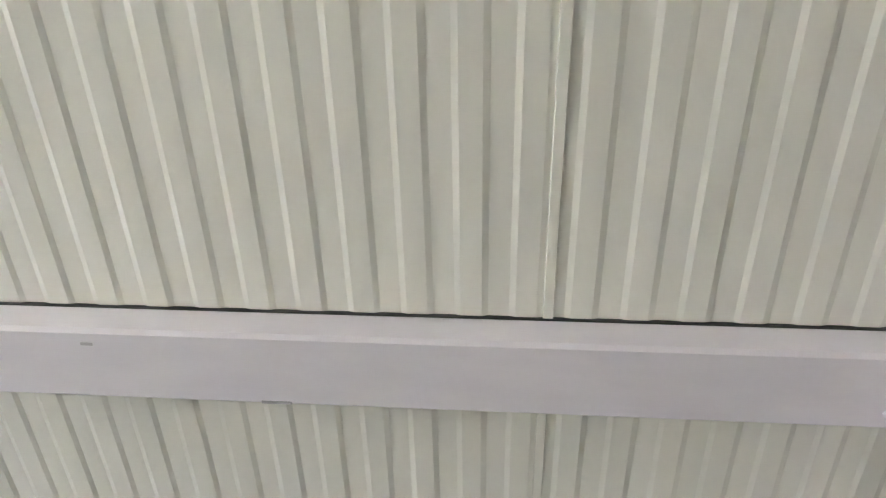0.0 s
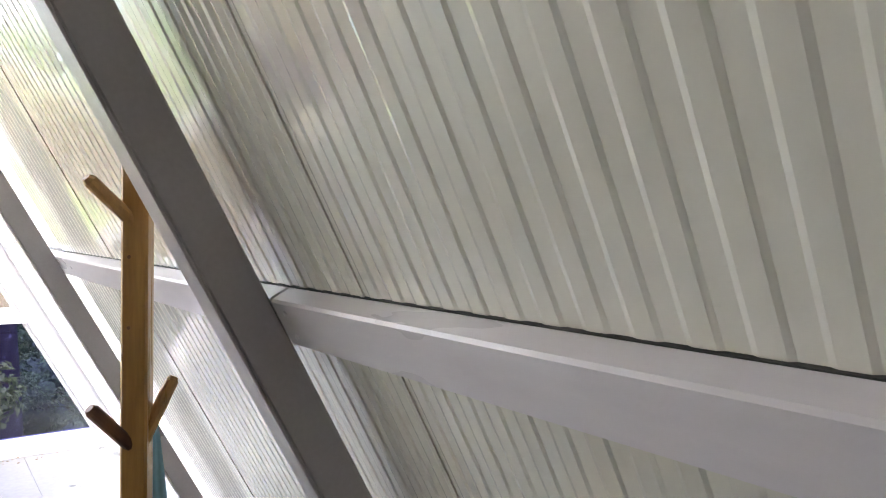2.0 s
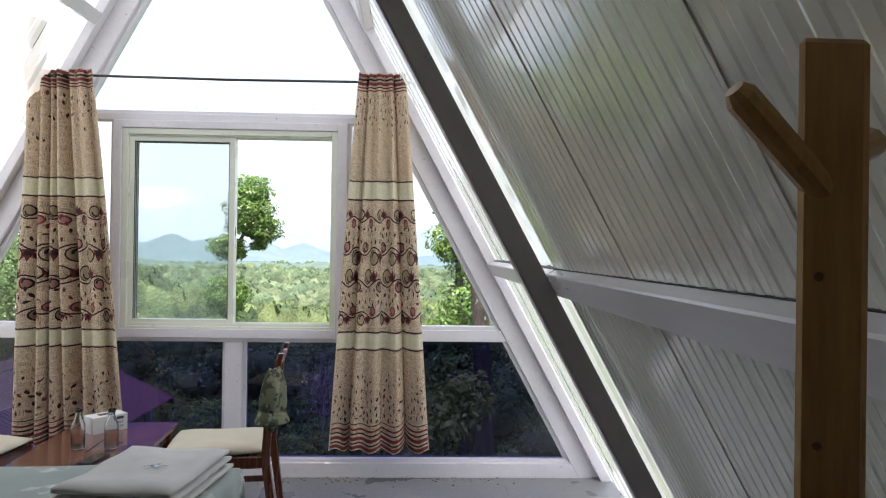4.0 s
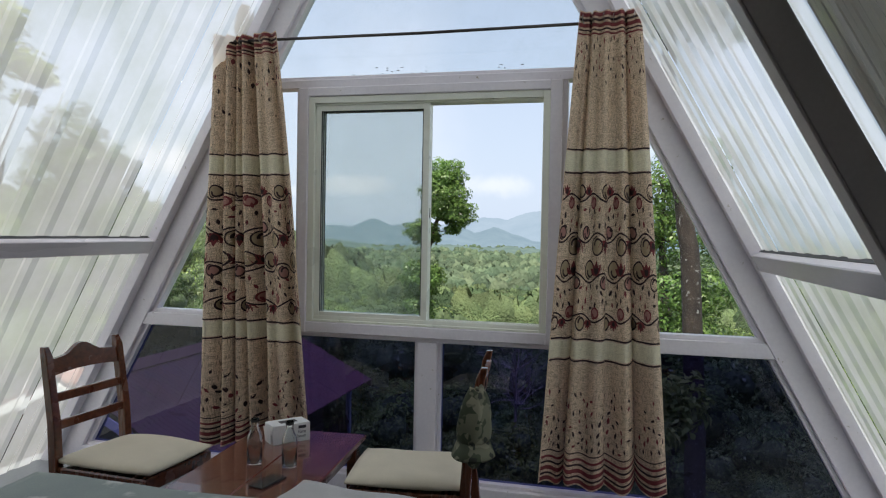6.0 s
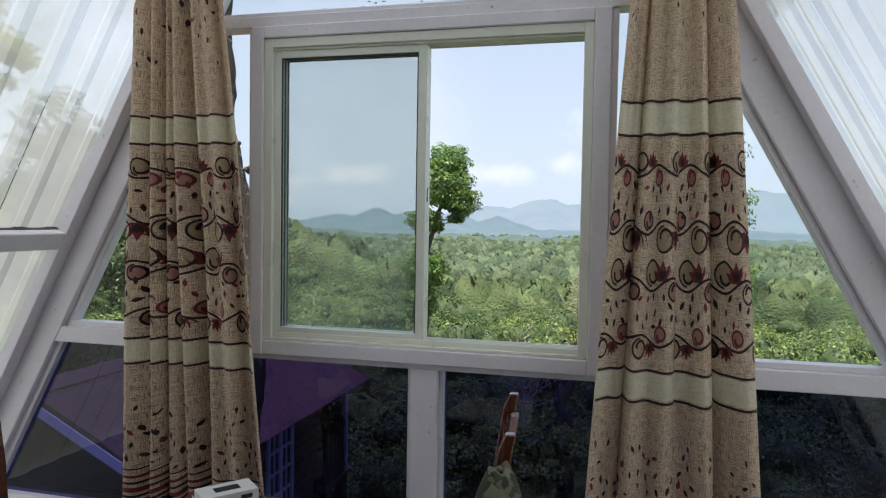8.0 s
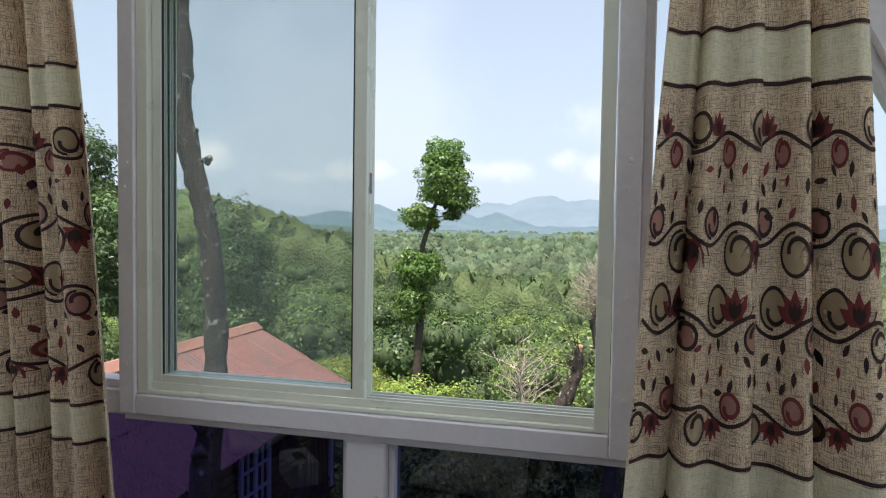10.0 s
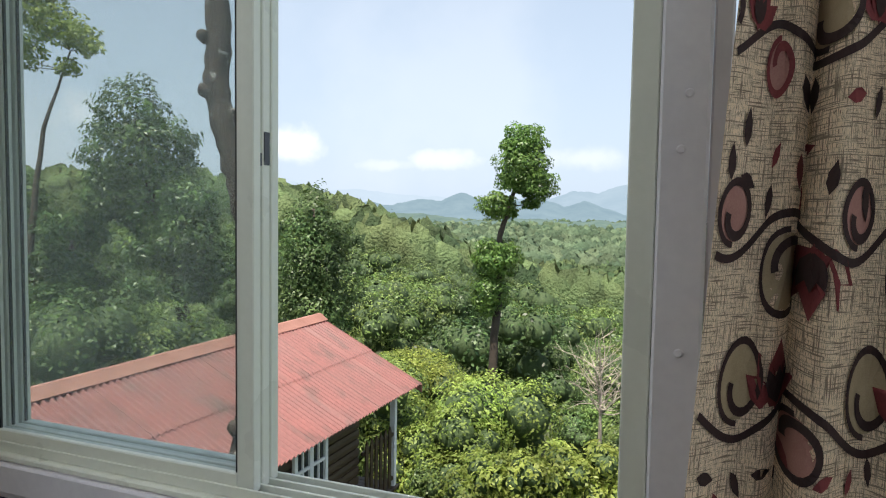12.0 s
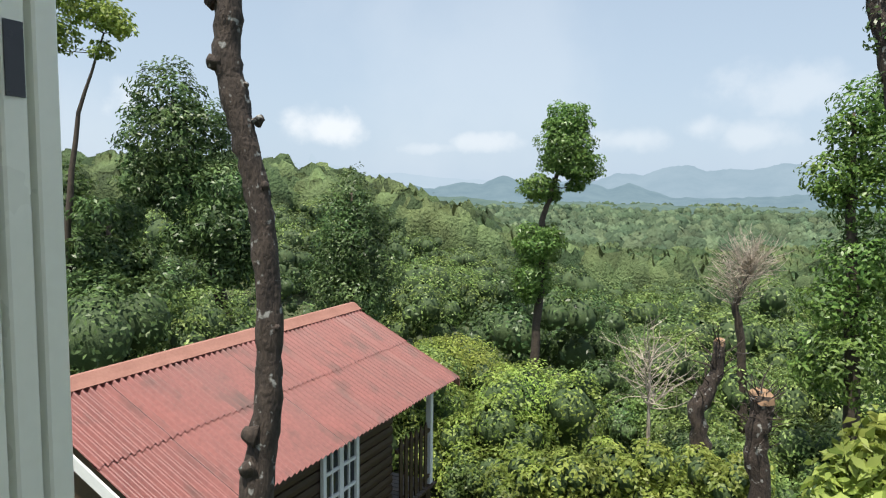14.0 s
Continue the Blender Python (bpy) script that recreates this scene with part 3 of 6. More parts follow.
def make_frame():
    for side in (1, -1):
        word = "right" if side > 0 else "left"
        for y in RAFTERS:
            bm = bmesh.new()
            pts = [on_slope(S_FOOT + 0.02, -0.0385, side), on_slope(S_FOOT + 0.06, -0.115, side),
                   on_slope(S_TOP - 0.06, -0.115, side), on_slope(S_TOP - 0.02, -0.0385, side)]
            prism(bm, pts, y, y + 0.06, bevel=0.004)
            rf = thing("rafter", "dark grey painted sloping steel rafter", "rafter", group="attic rafters")
            part("beam", bm, M_RAFTER, rf)
            bm = bmesh.new()
            pts = [on_slope(S_FOOT + 0.06, -0.1152, side), on_slope(S_FOOT + 0.06, -0.121, side),
                   on_slope(S_TOP - 0.03, -0.121, side), on_slope(S_TOP - 0.03, -0.1152, side)]
            prism(bm, pts, y - 0.004, y + 0.064, bevel=0.002)
            part("flange", bm, M_RAFTER, rf)
            for k, s in enumerate((-0.9, 0.85, 2.2)):
                bm = bmesh.new()
                x, z = on_slope(s, -0.055, side)
                tube(bm, [(x, y - 0.0005, z), (x, y - 0.008, z)], [0.011, 0.009], 6)
                part("bolt", bm, M_RAFTER, rf)
        # gable rafter, wider, white
        gr = thing("gable_rafter", "lilac-white painted gable rafter with chipped edges", "rafter", group="gable rafters")
        bm = bmesh.new()
        pts = [on_slope(S_FOOT, 0.03, side), on_slope(S_FOOT + 0.08, -0.160, side),
               on_slope(S_TOP - 0.03, -0.160, side), on_slope(S_TOP, 0.03, side)]
        prism(bm, pts, GABLE - 0.005, GABLE + 0.10, bevel=0.004)
        part("beam", bm, M_PAINT_OLD, gr)
        bm = bmesh.new()
        pts = [on_slope(S_FOOT + 0.1, -0.185, side), on_slope(S_FOOT + 0.1, -0.158, side),
               on_slope(S_TOP - 0.1, -0.158, side), on_slope(S_TOP - 0.1, -0.185, side)]
        prism(bm, pts, GABLE + 0.025, GABLE + 0.085, bevel=0.003)
        part("glazing_bead", bm, M_PAINT_OLD, gr)
        bm = bmesh.new()
        pts = [on_slope(S_FOOT, 0.012, side), on_slope(S_FOOT, -0.045, side), on_slope(S_TOP, -0.045, side), on_slope(S_TOP, 0.012, side)]
        prism(bm, pts, GABLE - 0.075, GABLE - 0.006, bevel=0.003)
        part("cover_strip", bm, M_PAINT_OLD, gr)
        # purlins, flush with the slope, one length per bay
        stations = [BACK, *RAFTERS, GABLE]
        for s_mid, w in ((-0.042, 0.084), (1.68, 0.084)):
            for a, b in zip(stations, stations[1:]):
                y0 = a
                pu = thing("purlin", "lilac-white gloss painted timber purlin along the slope", "purlin", group="purlins")
                slope_bar("bar", s_mid, w, 0.041, y0 + 0.0015, b - 0.0015, side, M_PAINT, "", pu)
                # dark strip standing in for the shade line along the upper edge
                slope_bar("sealant_strip", s_mid + w / 2 + 0.001, 0.002, 0.0026, y0 + 0.002, b - 0.002, side, M_GASKET_SHADE, "thin dark strip standing in for the shade line", pu)
                # painted-over screw heads near both ends
                for yy in (y0 + 0.10, b - 0.04):
                    for ds in (-0.022, 0.022):
                        bm = bmesh.new()
                        ring0 = [bm.verts.new((on_slope(s_mid + ds + 0.0055 * math.cos(2 * math.pi * q / 8), -0.0405, side)[0], yy + 0.0055 * math.sin(2 * math.pi * q / 8), on_slope(s_mid + ds + 0.0055 * math.cos(2 * math.pi * q / 8), -0.0405, side)[1])) for q in range(8)]
                        ring1 = [bm.verts.new((on_slope(s_mid + ds + 0.004 * math.cos(2 * math.pi * q / 8), -0.0435, side)[0], yy + 0.004 * math.sin(2 * math.pi * q / 8), on_slope(s_mid + ds + 0.004 * math.cos(2 * math.pi * q / 8), -0.0435, side)[1])) for q in range(8)]
                        for q in range(8):
                            bm.faces.new((ring0[q], ring0[(q + 1) % 8], ring1[(q + 1) % 8], ring1[q]))
                        bm.faces.new(ring1)
                        bmesh.ops.recalc_face_normals(bm, faces=bm.faces)
                        part("screw_head", bm, M_PAINT_OLD, pu)
    bm = bmesh.new()
    box(bm, AXIS - 0.06, AXIS + 0.06, BACK, GABLE + 0.1, APEX_Z - 0.30, APEX_Z - 0.08, bevel=0.004)
    tagged(part("ridge_beam", bm, M_RAFTER), "dark grey ridge beam at the apex", "beam", kind="structure")


def half_width(z, out=-0.160):
    """Half the clear width between gable rafters at height z."""
    s = (z - P0[1] - OUTZ * out) / UPZ
    return P0[0] + UPX * s + OUTX * out - AXIS


def rail_between(name, z0, z1, y0, y1, material, parent, inset=0.0, bevel=0.003):
    """A horizontal gable rail cut to the slope at both ends."""
    bm = bmesh.new()
    a, b = half_width(z0) - inset, half_width(z1) - inset
    prism(bm, [(AXIS - a, z0), (AXIS + a, z0), (AXIS + b, z1), (AXIS - b, z1)], y0, y1, bevel=bevel)
    return part(name, bm, material, parent)


def pane(name, pts, y, material, parent, label="", thick=0.005):
    bm = bmesh.new()
    f = bm.faces.new([bm.verts.new((px, y + thick / 2, pz)) for px, pz in pts])
    f.normal_update()
    if f.normal.y > 0:
        f.normal_flip()
    ob = part(name, bm, material, parent, label)
    ob.visible_shadow = False
    return ob


WL, WR = -1.432, 0.022      # wooden window frame, outer
WB, WT = 0.872, 2.232


def make_gable():
    g = thing("gable_glazing", "lilac-white timber gable frame with clear and dark blue panes", "window wall", kind="structure")
    rail_between("base_rail", 0.0, 0.092, GABLE - 0.01, GABLE + 0.10, M_PAINT_OLD, g)
    rail_between("base_bead", 0.092, 0.112, GABLE + 0.02, GABLE + 0.09, M_PAINT_OLD, g, inset=0.01)
    # sill rails either side of the window and below it
    for x0, x1 in ((None, WL), (WR, None)):
        bm = bmesh.new()
        z0, z1 = 0.862, 0.935
        a0, a1 = half_width(z0), half_width(z1)
        pts = [(AXIS - a0, z0), (x1, z0), (x1, z1), (AXIS - a1, z1)] if x0 is None else [(x0, z0), (AXIS + a0, z0), (AXIS + a1, z1), (x0, z1)]
        prism(bm, pts, GABLE - 0.002, GABLE + 0.09, bevel=0.003)
        part("sill_rail", bm, M_PAINT_OLD, g)
        bm = bmesh.new()
        z2, z3 = 0.935, 0.958
        a0, a1 = half_width(z2) - 0.004, half_width(z3) - 0.004
        pts = [(AXIS - a0, z2), (x1, z2), (x1, z3), (AXIS - a1, z3)] if x0 is None else [(x0, z2), (AXIS + a0, z2), (AXIS + a1, z3), (x0, z3)]
        prism(bm, pts, GABLE + 0.022, GABLE + 0.085, bevel=0.002)
        part("glazing_bead", bm, M_PAINT_OLD, g)
    bm = bmesh.new()
    box(bm, WL, WR, GABLE + 0.004, GABLE + 0.09, 0.848, WB - 0.0005, bevel=0.002)
    part("sill_rail", bm, M_PAINT_OLD, g)
    # transom over the window
    rail_between("transom", WT + 0.001, 2.278, GABLE - 0.002, GABLE + 0.09, M_PAINT_OLD, g)
    rail_between("glazing_bead", 2.278, 2.300, GABLE + 0.022, GABLE + 0.085, M_PAINT_OLD, g, inset=0.004)
    # short post below the window
    bm = bmesh.new()
    box(bm, -0.732, -0.619, GABLE + 0.0, GABLE + 0.09, 0.1125, 0.8475, bevel=0.004)
    part("lower_post", bm, M_PAINT_OLD, g)
    for x in (-0.750, -0.618):
        bm = bmesh.new()
        box(bm, x, x + 0.017, GABLE + 0.03, GABLE + 0.085, 0.1125, 0.8475, bevel=0.002)
        part("glazing_bead", bm, M_PAINT_OLD, g)
    yg = GABLE + 0.055
    h = half_width
    pane("upper_pane", [(AXIS - h(2.29), 2.29), (AXIS + h(2.29), 2.29), (AXIS + 0.02, APEX_Z - 0.31), (AXIS - 0.02, APEX_Z - 0.31)], yg, M_CLEAR_HI, g, "dusty clear triangular pane")
    pane("side_pane", [(AXIS - h(0.94), 0.94), (WL + 0.01, 0.94), (WL + 0.01, 2.22), (AXIS - h(2.22), 2.22)], yg, M_CLEAR, g, "clear side pane")
    pane("side_pane", [(WR - 0.01, 0.94), (AXIS + h(0.94), 0.94), (AXIS + h(2.22), 2.22), (WR - 0.01, 2.22)], yg, M_CLEAR, g, "clear side pane")
    pane("lower_pane", [(AXIS - h(0.10), 0.10), (-0.74, 0.10), (-0.74, 0.865), (AXIS - h(0.865), 0.865)], yg, M_TINT, g, "dark blue film-covered pane")
    pane("lower_pane", [(-0.61, 0.10), (AXIS + h(0.10), 0.10), (AXIS + h(0.865), 0.865), (-0.61, 0.865)], yg, M_TINT, g, "dark blue film-covered pane")


def make_window():
    w = thing("window_1", "cream sliding window, one half slid open, in a lilac-white timber frame", "window", kind="structure")
    # timber frame: two posts, head, bottom board with a front lip
    for a, b, c, d in ((WL, WL + 0.056, WB, WT), (WR - 0.062, WR, WB, WT), (WL + 0.056, WR - 0.062, WT - 0.05, WT), (WL + 0.056, WR - 0.062, WB, WB + 0.060)):
        bm = bmesh.new()
        box(bm, a + 0.0004, b - 0.0004, GABLE - 0.022, GABLE + 0.092, c + 0.0004, d - 0.0004, bevel=0.004)
        part("timber_frame", bm, M_PAINT_OLD, w)
    # side steps of the timber posts
    for a, b in ((WL - 0.022, WL), (WR, WR + 0.024)):
        bm = bmesh.new()
        box(bm, a, b, GABLE + 0.006, GABLE + 0.088, WB + 0.06, WT, bevel=0.003)
        part("glazing_bead", bm, M_PAINT_OLD, w)
    x0, x1, z0, z1 = WL + 0.057, WR - 0.063, WB + 0.061, WT - 0.051
    y0, y1 = GABLE - 0.012, GABLE + 0.100
    al = 0.036
    for a, b, c, d in ((x0, x0 + al, z0, z1), (x1 - al, x1, z0, z1), (x0 + al, x1 - al, z1 - al, z1), (x0 + al, x1 - al, z0, z0 + 0.012)):
        bm = bmesh.new()
        box(bm, a, b, y0, y1, c, d, bevel=0.002)
        part("outer_frame", bm, M_ALU, w)
    xm = -0.682
    # three tracks with upstanding rails
    for k in range(4):
        y = y0 + 0.014 + k * 0.0285
        bm = bmesh.new()
        box(bm, x0 + al, x1 - al, y, y + 0.005, z0 + 0.0125, z0 + 0.033, bevel=0.0012)
        part("track_rail", bm, M_ALU, w)
        bm = bmesh.new()
        box(bm, x0 + al, x1 - al, y, y + 0.005, z1 - al - 0.010, z1 - al - 0.0005, bevel=0.0012)
        part("track_rail", bm, M_ALU, w)
    # black strips painted in for the shade between the track rails
    for k in range(3):
        y = y0 + 0.0195 + k * 0.0285
        bm = bmesh.new()
        box(bm, xm + 0.002, x1 - al - 0.001, y, y + 0.022, z0 + 0.0122, z0 + 0.0135)
        part("track_channel", bm, M_GASKET_SHADE, w, "black strip for the shade in the track channel")
    # painted-over screws in the timber posts
    for xs in (WL + 0.028, WR - 0.030):
        for zs in (1.02, 1.27, 1.53, 1.60, 1.86, 2.08):
            bm = bmesh.new()
            tube(bm, [(xs + 0.004 * math.sin(40 * zs), GABLE - 0.0215, zs), (xs + 0.004 * math.sin(40 * zs), GABLE - 0.0240, zs)], [0.0065, 0.0045], 8)
            part("screw_head", bm, M_PAINT_OLD, w)
    # sashes: a screen in the inner track, two panes behind, all at the same half
    for k, (glass, st, lab) in enumerate(((M_SCREEN, 0.030, "fine grey insect screen"), (M_CLEAR, 0.028, "clear glass"), (M_CLEAR, 0.028, "clear glass"))):
        y = y0 + 0.0200 + k * 0.0285
        sa = thing("sash", "", "")
        for key in ("label", "category"):
            if key in sa:
                del sa[key]
        sa.parent = w
        a, b = x0 + al + 0.001, xm - 0.002 * k
        c, d = z0 + 0.0245, z1 - al - 0.0105
        for q in ((a, a + st, c, d), (b - st - 0.005, b, c, d), (a + st, b - st - 0.005, d - st, d), (a + st, b - st - 0.005, c, c + st)):
            bm = bmesh.new()
            box(bm, q[0], q[1], y, y + 0.021, q[2], q[3], bevel=0.002)
            part("sash_bar", bm, M_ALU, sa)
        pane("pane", [(a + st - 0.005, c + st - 0.005), (b - st, c + st - 0.005), (b - st, d - st + 0.005), (a + st - 0.005, d - st + 0.005)], y + 0.009, glass, sa, lab, thick=0.003)
        # rubber gasket round the pane
        for q in ((a + st, a + st + 0.005, c + st, d - st), (b - st - 0.010, b - st - 0.005, c + st, d - st), (a + st + 0.005, b - st - 0.010, d - st - 0.005, d - st)):
            bm = bmesh.new()
            box(bm, q[0], q[1], y + 0.004, y + 0.0085, q[2], q[3])
            part("gasket", bm, M_GASKET_SHADE, sa)
        if k != 1:
            continue
        # latch slot on the meeting stile
        bm = bmesh.new()
        box(bm, b - 0.002, b + 0.0012, y - 0.010, y - 0.004, 1.516, 1.538)
        part("latch_slot", bm, M_BLACK, sa, "black latch slot")
        bm = bmesh.new()
        box(bm, b - 0.002, b + 0.0015, y + 0.003, y + 0.018, 1.518, 1.574)
        part("latch_slot", bm, M_BLACK, sa, "black latch slot")
        for zz in (0.972, 0.985):
            bm = bmesh.new()
            box(bm, b - 0.012, b - 0.006, y - 0.0012, y + 0.002, zz, zz + 0.006)
            part("screw_hole", bm, M_BLACK, sa)


def make_back():
    bm = bmesh.new()
    pts = [on_slope(S_FOOT, 0.02, 1), on_slope(S_TOP, 0.02, 1), on_slope(S_FOOT, 0.02, -1)]
    prism(bm, pts, BACK - 0.1, BACK)
    tagged(part("wall_back", bm, M_PLY), "plain painted board wall closing the attic", "wall", kind="structure")


def make_marks():
    """Scuffs and a paint patch on the lining and the purlin near the way in."""
    for y, s, out, w, h, mat_, nm, lab, cat in ((0.501, 0.118, -0.0006, 0.009, 0.0025, M_CUSHION, "scuff_mark", "small tan scuff on the roof lining", "mark"),
                                     (0.677, -0.166, -0.0004, 0.012, 0.003, M_RAFTER, "scuff_mark", "small dark scuff on the roof lining", "mark"),
                                     (0.400, 0.058, -0.0006, 0.010, 0.005, M_PLY, "scuff_mark", "faint scuff on the roof lining", "mark"),
                                     (0.481, 0.011, -0.0004, 0.024, 0.009, M_PAINT, "paint_patch", "white paint smear on the roof lining", "mark"),
                                     (0.259, -0.016, -0.0416, 0.012, 0.003, M_RAFTER, "scuff_mark", "small grey scuff on the painted purlin", "mark"),
                                     (0.507, -0.044, -0.0416, 0.010, 0.002, M_CARD, "scuff_mark", "small pale nick in the purlin's paint", "mark"),
                                     (0.080, -0.080, -0.0416, 0.030, 0.003, M_RAFTER, "scuff_mark", "chipped paint at the purlin's lower edge", "mark")):
        bm = bmesh.new()
        pts = [on_slope(s - h / 2, out, 1), on_slope(s + h / 2, out, 1), on_slope(s + h / 2, 0.003, 1), on_slope(s - h / 2, 0.003, 1)]
        prism(bm, pts, y - w / 2, y + w / 2)
        tagged(part(nm, bm, mat_), lab, cat, "scuffs on the lining")


make_marks()
make_floor()
for side in (1, -1):
    make_roof(side)
make_frame()
make_gable()
make_window()
make_back()


# ---- curtains ----
def make_curtain(xt0, xt1, xb0, xb1, z_top, z_bot, folds, phase, seed, label, valleys, y_mid=5.455):
    rng = random.Random(seed)
    W = 1.02
    amps = [rng.uniform(0.75, 1.25) for _ in range(8)]

    def surf(U, z):
        u = U / W
        k = (z_top - z) / (z_top - z_bot)
        kk = k ** 0.9
        x0, x1 = xt0 + (xb0 - xt0) * kk, xt1 + (xb1 - xt1) * kk
        depth_, slide = 0.0, 0.0
        for i, (c, wd, deep) in enumerate(valleys):
            cc = c + 0.02 * math.sin(2.3 * k + 1.7 * i + seed) * k
            q = (u - cc) / wd
            g = math.exp(-q * q)
            depth_ += g * deep * amps[i % 8]
            slide -= q * g * wd * 0.85
        amp = 0.065 + 0.055 * min(1, k * 1.4)
        belly = 0.036 * math.sin(2 * math.pi * (folds * u + phase)) + 0.006 * math.sin(17 * u + 3 * k)
        x = x0 + (x1 - x0) * (u + slide)
        y = y_mid - 0.035 + amp * depth_ - belly * (0.4 + 0.6 * k) + 0.005 * math.sin(8 * k + 5 * u)
        edge = 0.016 * math.sin(2 * math.pi * folds * u + 0.8) + 0.02 * depth_
        return Vector((x, y, z + edge * (k ** 6)))

    def lift(U, z, off):
        p = surf(U, z)
        du = surf(U + 0.002, z) - surf(U - 0.002, z)
        dz = surf(U, z + 0.002) - surf(U, z - 0.002)
        n = du.cross(dz).normalized()
        if n.y > 0:
            n = -n
        return p + n * off

    L = z_top - z_bot
    zz = lambda f: z_top - f * L
    pale = ((0.290, 0.333), (0.690, 0.728))
    cuts = sorted({0.0, 1.0, *[round(i / 90, 4) for i in range(91)], *[c for p in pale for c in p]})
    cur = thing("curtain", label, "curtain", group="window curtains")
    bm = bmesh.new()
    uvl = bm.loops.layers.uv.new("UVMap")
    nu = 170
    rows = [[bm.verts.new(surf(W * i / nu, zz(c))) for i in range(nu + 1)] for c in cuts]
    for r in range(len(cuts) - 1):
        mid = (cuts[r] + cuts[r + 1]) / 2
        mi = 1 if any(a < mid < b for a, b in pale) else 0
        for i in range(nu):
            f = bm.faces.new((rows[r][i], rows[r + 1][i], rows[r + 1][i + 1], rows[r][i + 1]))
            f.material_index = mi
            f.smooth = True
            for lp, (ii, rr) in zip(f.loops, ((i, r), (i, r + 1), (i + 1, r + 1), (i + 1, r))):
                lp[uvl].uv = (W * ii / nu, L * cuts[rr])
    part("cloth", bm, [M_CURTAIN, M_CURTAIN_PALE], cur)

    mats = [M_BROWN, M_MAROON, M_ROSE, M_TAN]
    bm = bmesh.new()

    def poly(pts, mi, off):
        vs = [bm.verts.new(lift(max(0.002, min(W - 0.002, a)), b, off)) for a, b in pts]
        f = bm.faces.new(vs)
        f.material_index = mi

    def strip(pts, w0, w1, mi, off=0.0022):
        n = len(pts)
        prev = None
        for i, (a, b) in enumerate(pts):
            a2, b2 = pts[min(i + 1, n - 1)]
            a1, b1 = pts[max(i - 1, 0)]
            d = math.hypot(a2 - a1, b2 - b1) or 1
            nx, nz = -(b2 - b1) / d, (a2 - a1) / d
            w = (w0 + (w1 - w0) * i / (n - 1)) / 2
            if not (0.002 < a < W - 0.002):
                prev = None
                continue
            q = (bm.verts.new(lift(a + nx * w, b + nz * w, off)), bm.verts.new(lift(a - nx * w, b - nz * w, off)))
            if prev:
                f = bm.faces.new((prev[0], prev[1], q[1], q[0]))
                f.material_index = mi
            prev = q

    def leaf(a, b, size, rot, mi, off=0.0020):
        c, s = math.cos(rot), math.sin(rot)
        pts = []
        for lx, lz in ((-0.5, 0), (-0.2, 0.2), (0.12, 0.2), (0.5, 0), (0.12, -0.2), (-0.2, -0.2)):
            pts.append((a + size * (lx * c - lz * s), b + size * (lx * s + lz * c)))
        if all(0.004 < p[0] < W - 0.004 for p in pts):
            poly(pts, mi, off)

    def disc(a, b, r, mi, off=0.0012):
        if r + 0.004 < a < W - r - 0.004:
            for ring0, ring1 in ((0.0, 0.5), (0.5, 1.0)):
                for k in range(14):
                    t0, t1 = 2 * math.pi * k / 14, 2 * math.pi * (k + 1) / 14
                    q = [(a + r * ring1 * math.cos(t0), b + r * ring1 * math.sin(t0)), (a + r * ring1 * math.cos(t1), b + r * ring1 * math.sin(t1))]
                    if ring0:
                        q += [(a + r * ring0 * math.cos(t1), b + r * ring0 * math.sin(t1)), (a + r * ring0 * math.cos(t0), b + r * ring0 * math.sin(t0))]
                    else:
                        q.append((a, b))
                    poly(q, mi, off)

    def spiral(a, b, r, start, turn, mi, fill):
        disc(a, b, r * 0.93, fill)
        pts = []
        n = 34
        for k in range(n + 1):
            t = k / n
            rr = r * (1 - 0.58 * max(0, t - 0.6) / 0.4)
            ang = start + turn * t * 1.25 * 2 * math.pi
            pts.append((a + rr * math.cos(ang), b + rr * math.sin(ang)))
        strip(pts, 0.0065, 0.0115, mi)

    def flower(a, b, size, up, mi=1):
        for k, ang in enumerate((-60, -30, 0, 30, 60)):
            t = math.radians(90 * up + ang)
            leaf(a + math.cos(t) * size * 0.5, b + math.sin(t) * size * 0.5, size * (1.0 if k != 2 else 1.15), t, mi, off=0.0024)
        for ang in (-22, 0, 22):
            t = math.radians(90 * up + ang)
            leaf(a + math.cos(t) * size * 0.36, b + math.sin(t) * size * 0.36, size * 0.6, t, 0, off=0.0034)

    def band_line(f, w, mi):
        strip([(W * i / 130, zz(f)) for i in range(1, 130)], w, w, mi)

    for f, w, mi in ((0.007, 0.018, 1), (0.018, 0.012, 0), (0.029, 0.018, 1), (0.039, 0.008, 0), (0.047, 0.008, 1), (0.287, 0.008, 0), (0.336, 0.009, 0),
                     (0.686, 0.009, 0), (0.732, 0.009, 0), (0.930, 0.006, 0), (0.944, 0.012, 1), (0.956, 0.010, 0), (0.969, 0.020, 1), (0.981, 0.010, 0), (0.992, 0.020, 1)):
        band_line(f, w, mi)

    def scatter(f0, f1, n, size):
        done = []
        tries = 0
        while len(done) < n and tries < n * 30:
            tries += 1
            a, f = rng.uniform(0.02, W - 0.02), rng.uniform(f0, f1)
            b = zz(f)
            if all((a - p) ** 2 + (b - q) ** 2 > (size * 1.15) ** 2 for p, q in done):
                done.append((a, b))
                leaf(a, b, size * rng.uniform(0.8, 1.15), rng.choice((1, -1)) * rng.uniform(0.8, 1.9) if rng.random() < 0.8 else rng.uniform(-0.4, 0.4), 1 if rng.random() < 0.36 else 0)

    scatter(0.055, 0.14, 52, 0.033)
    scatter(0.14, 0.20, 10, 0.024)
    scatter(0.408, 0.458, 44, 0.036)
    scatter(0.573, 0.620, 44, 0.036)
    scatter(0.80, 0.86, 34, 0.031)
    scatter(0.86, 0.92, 70, 0.033)
    P = 0.255
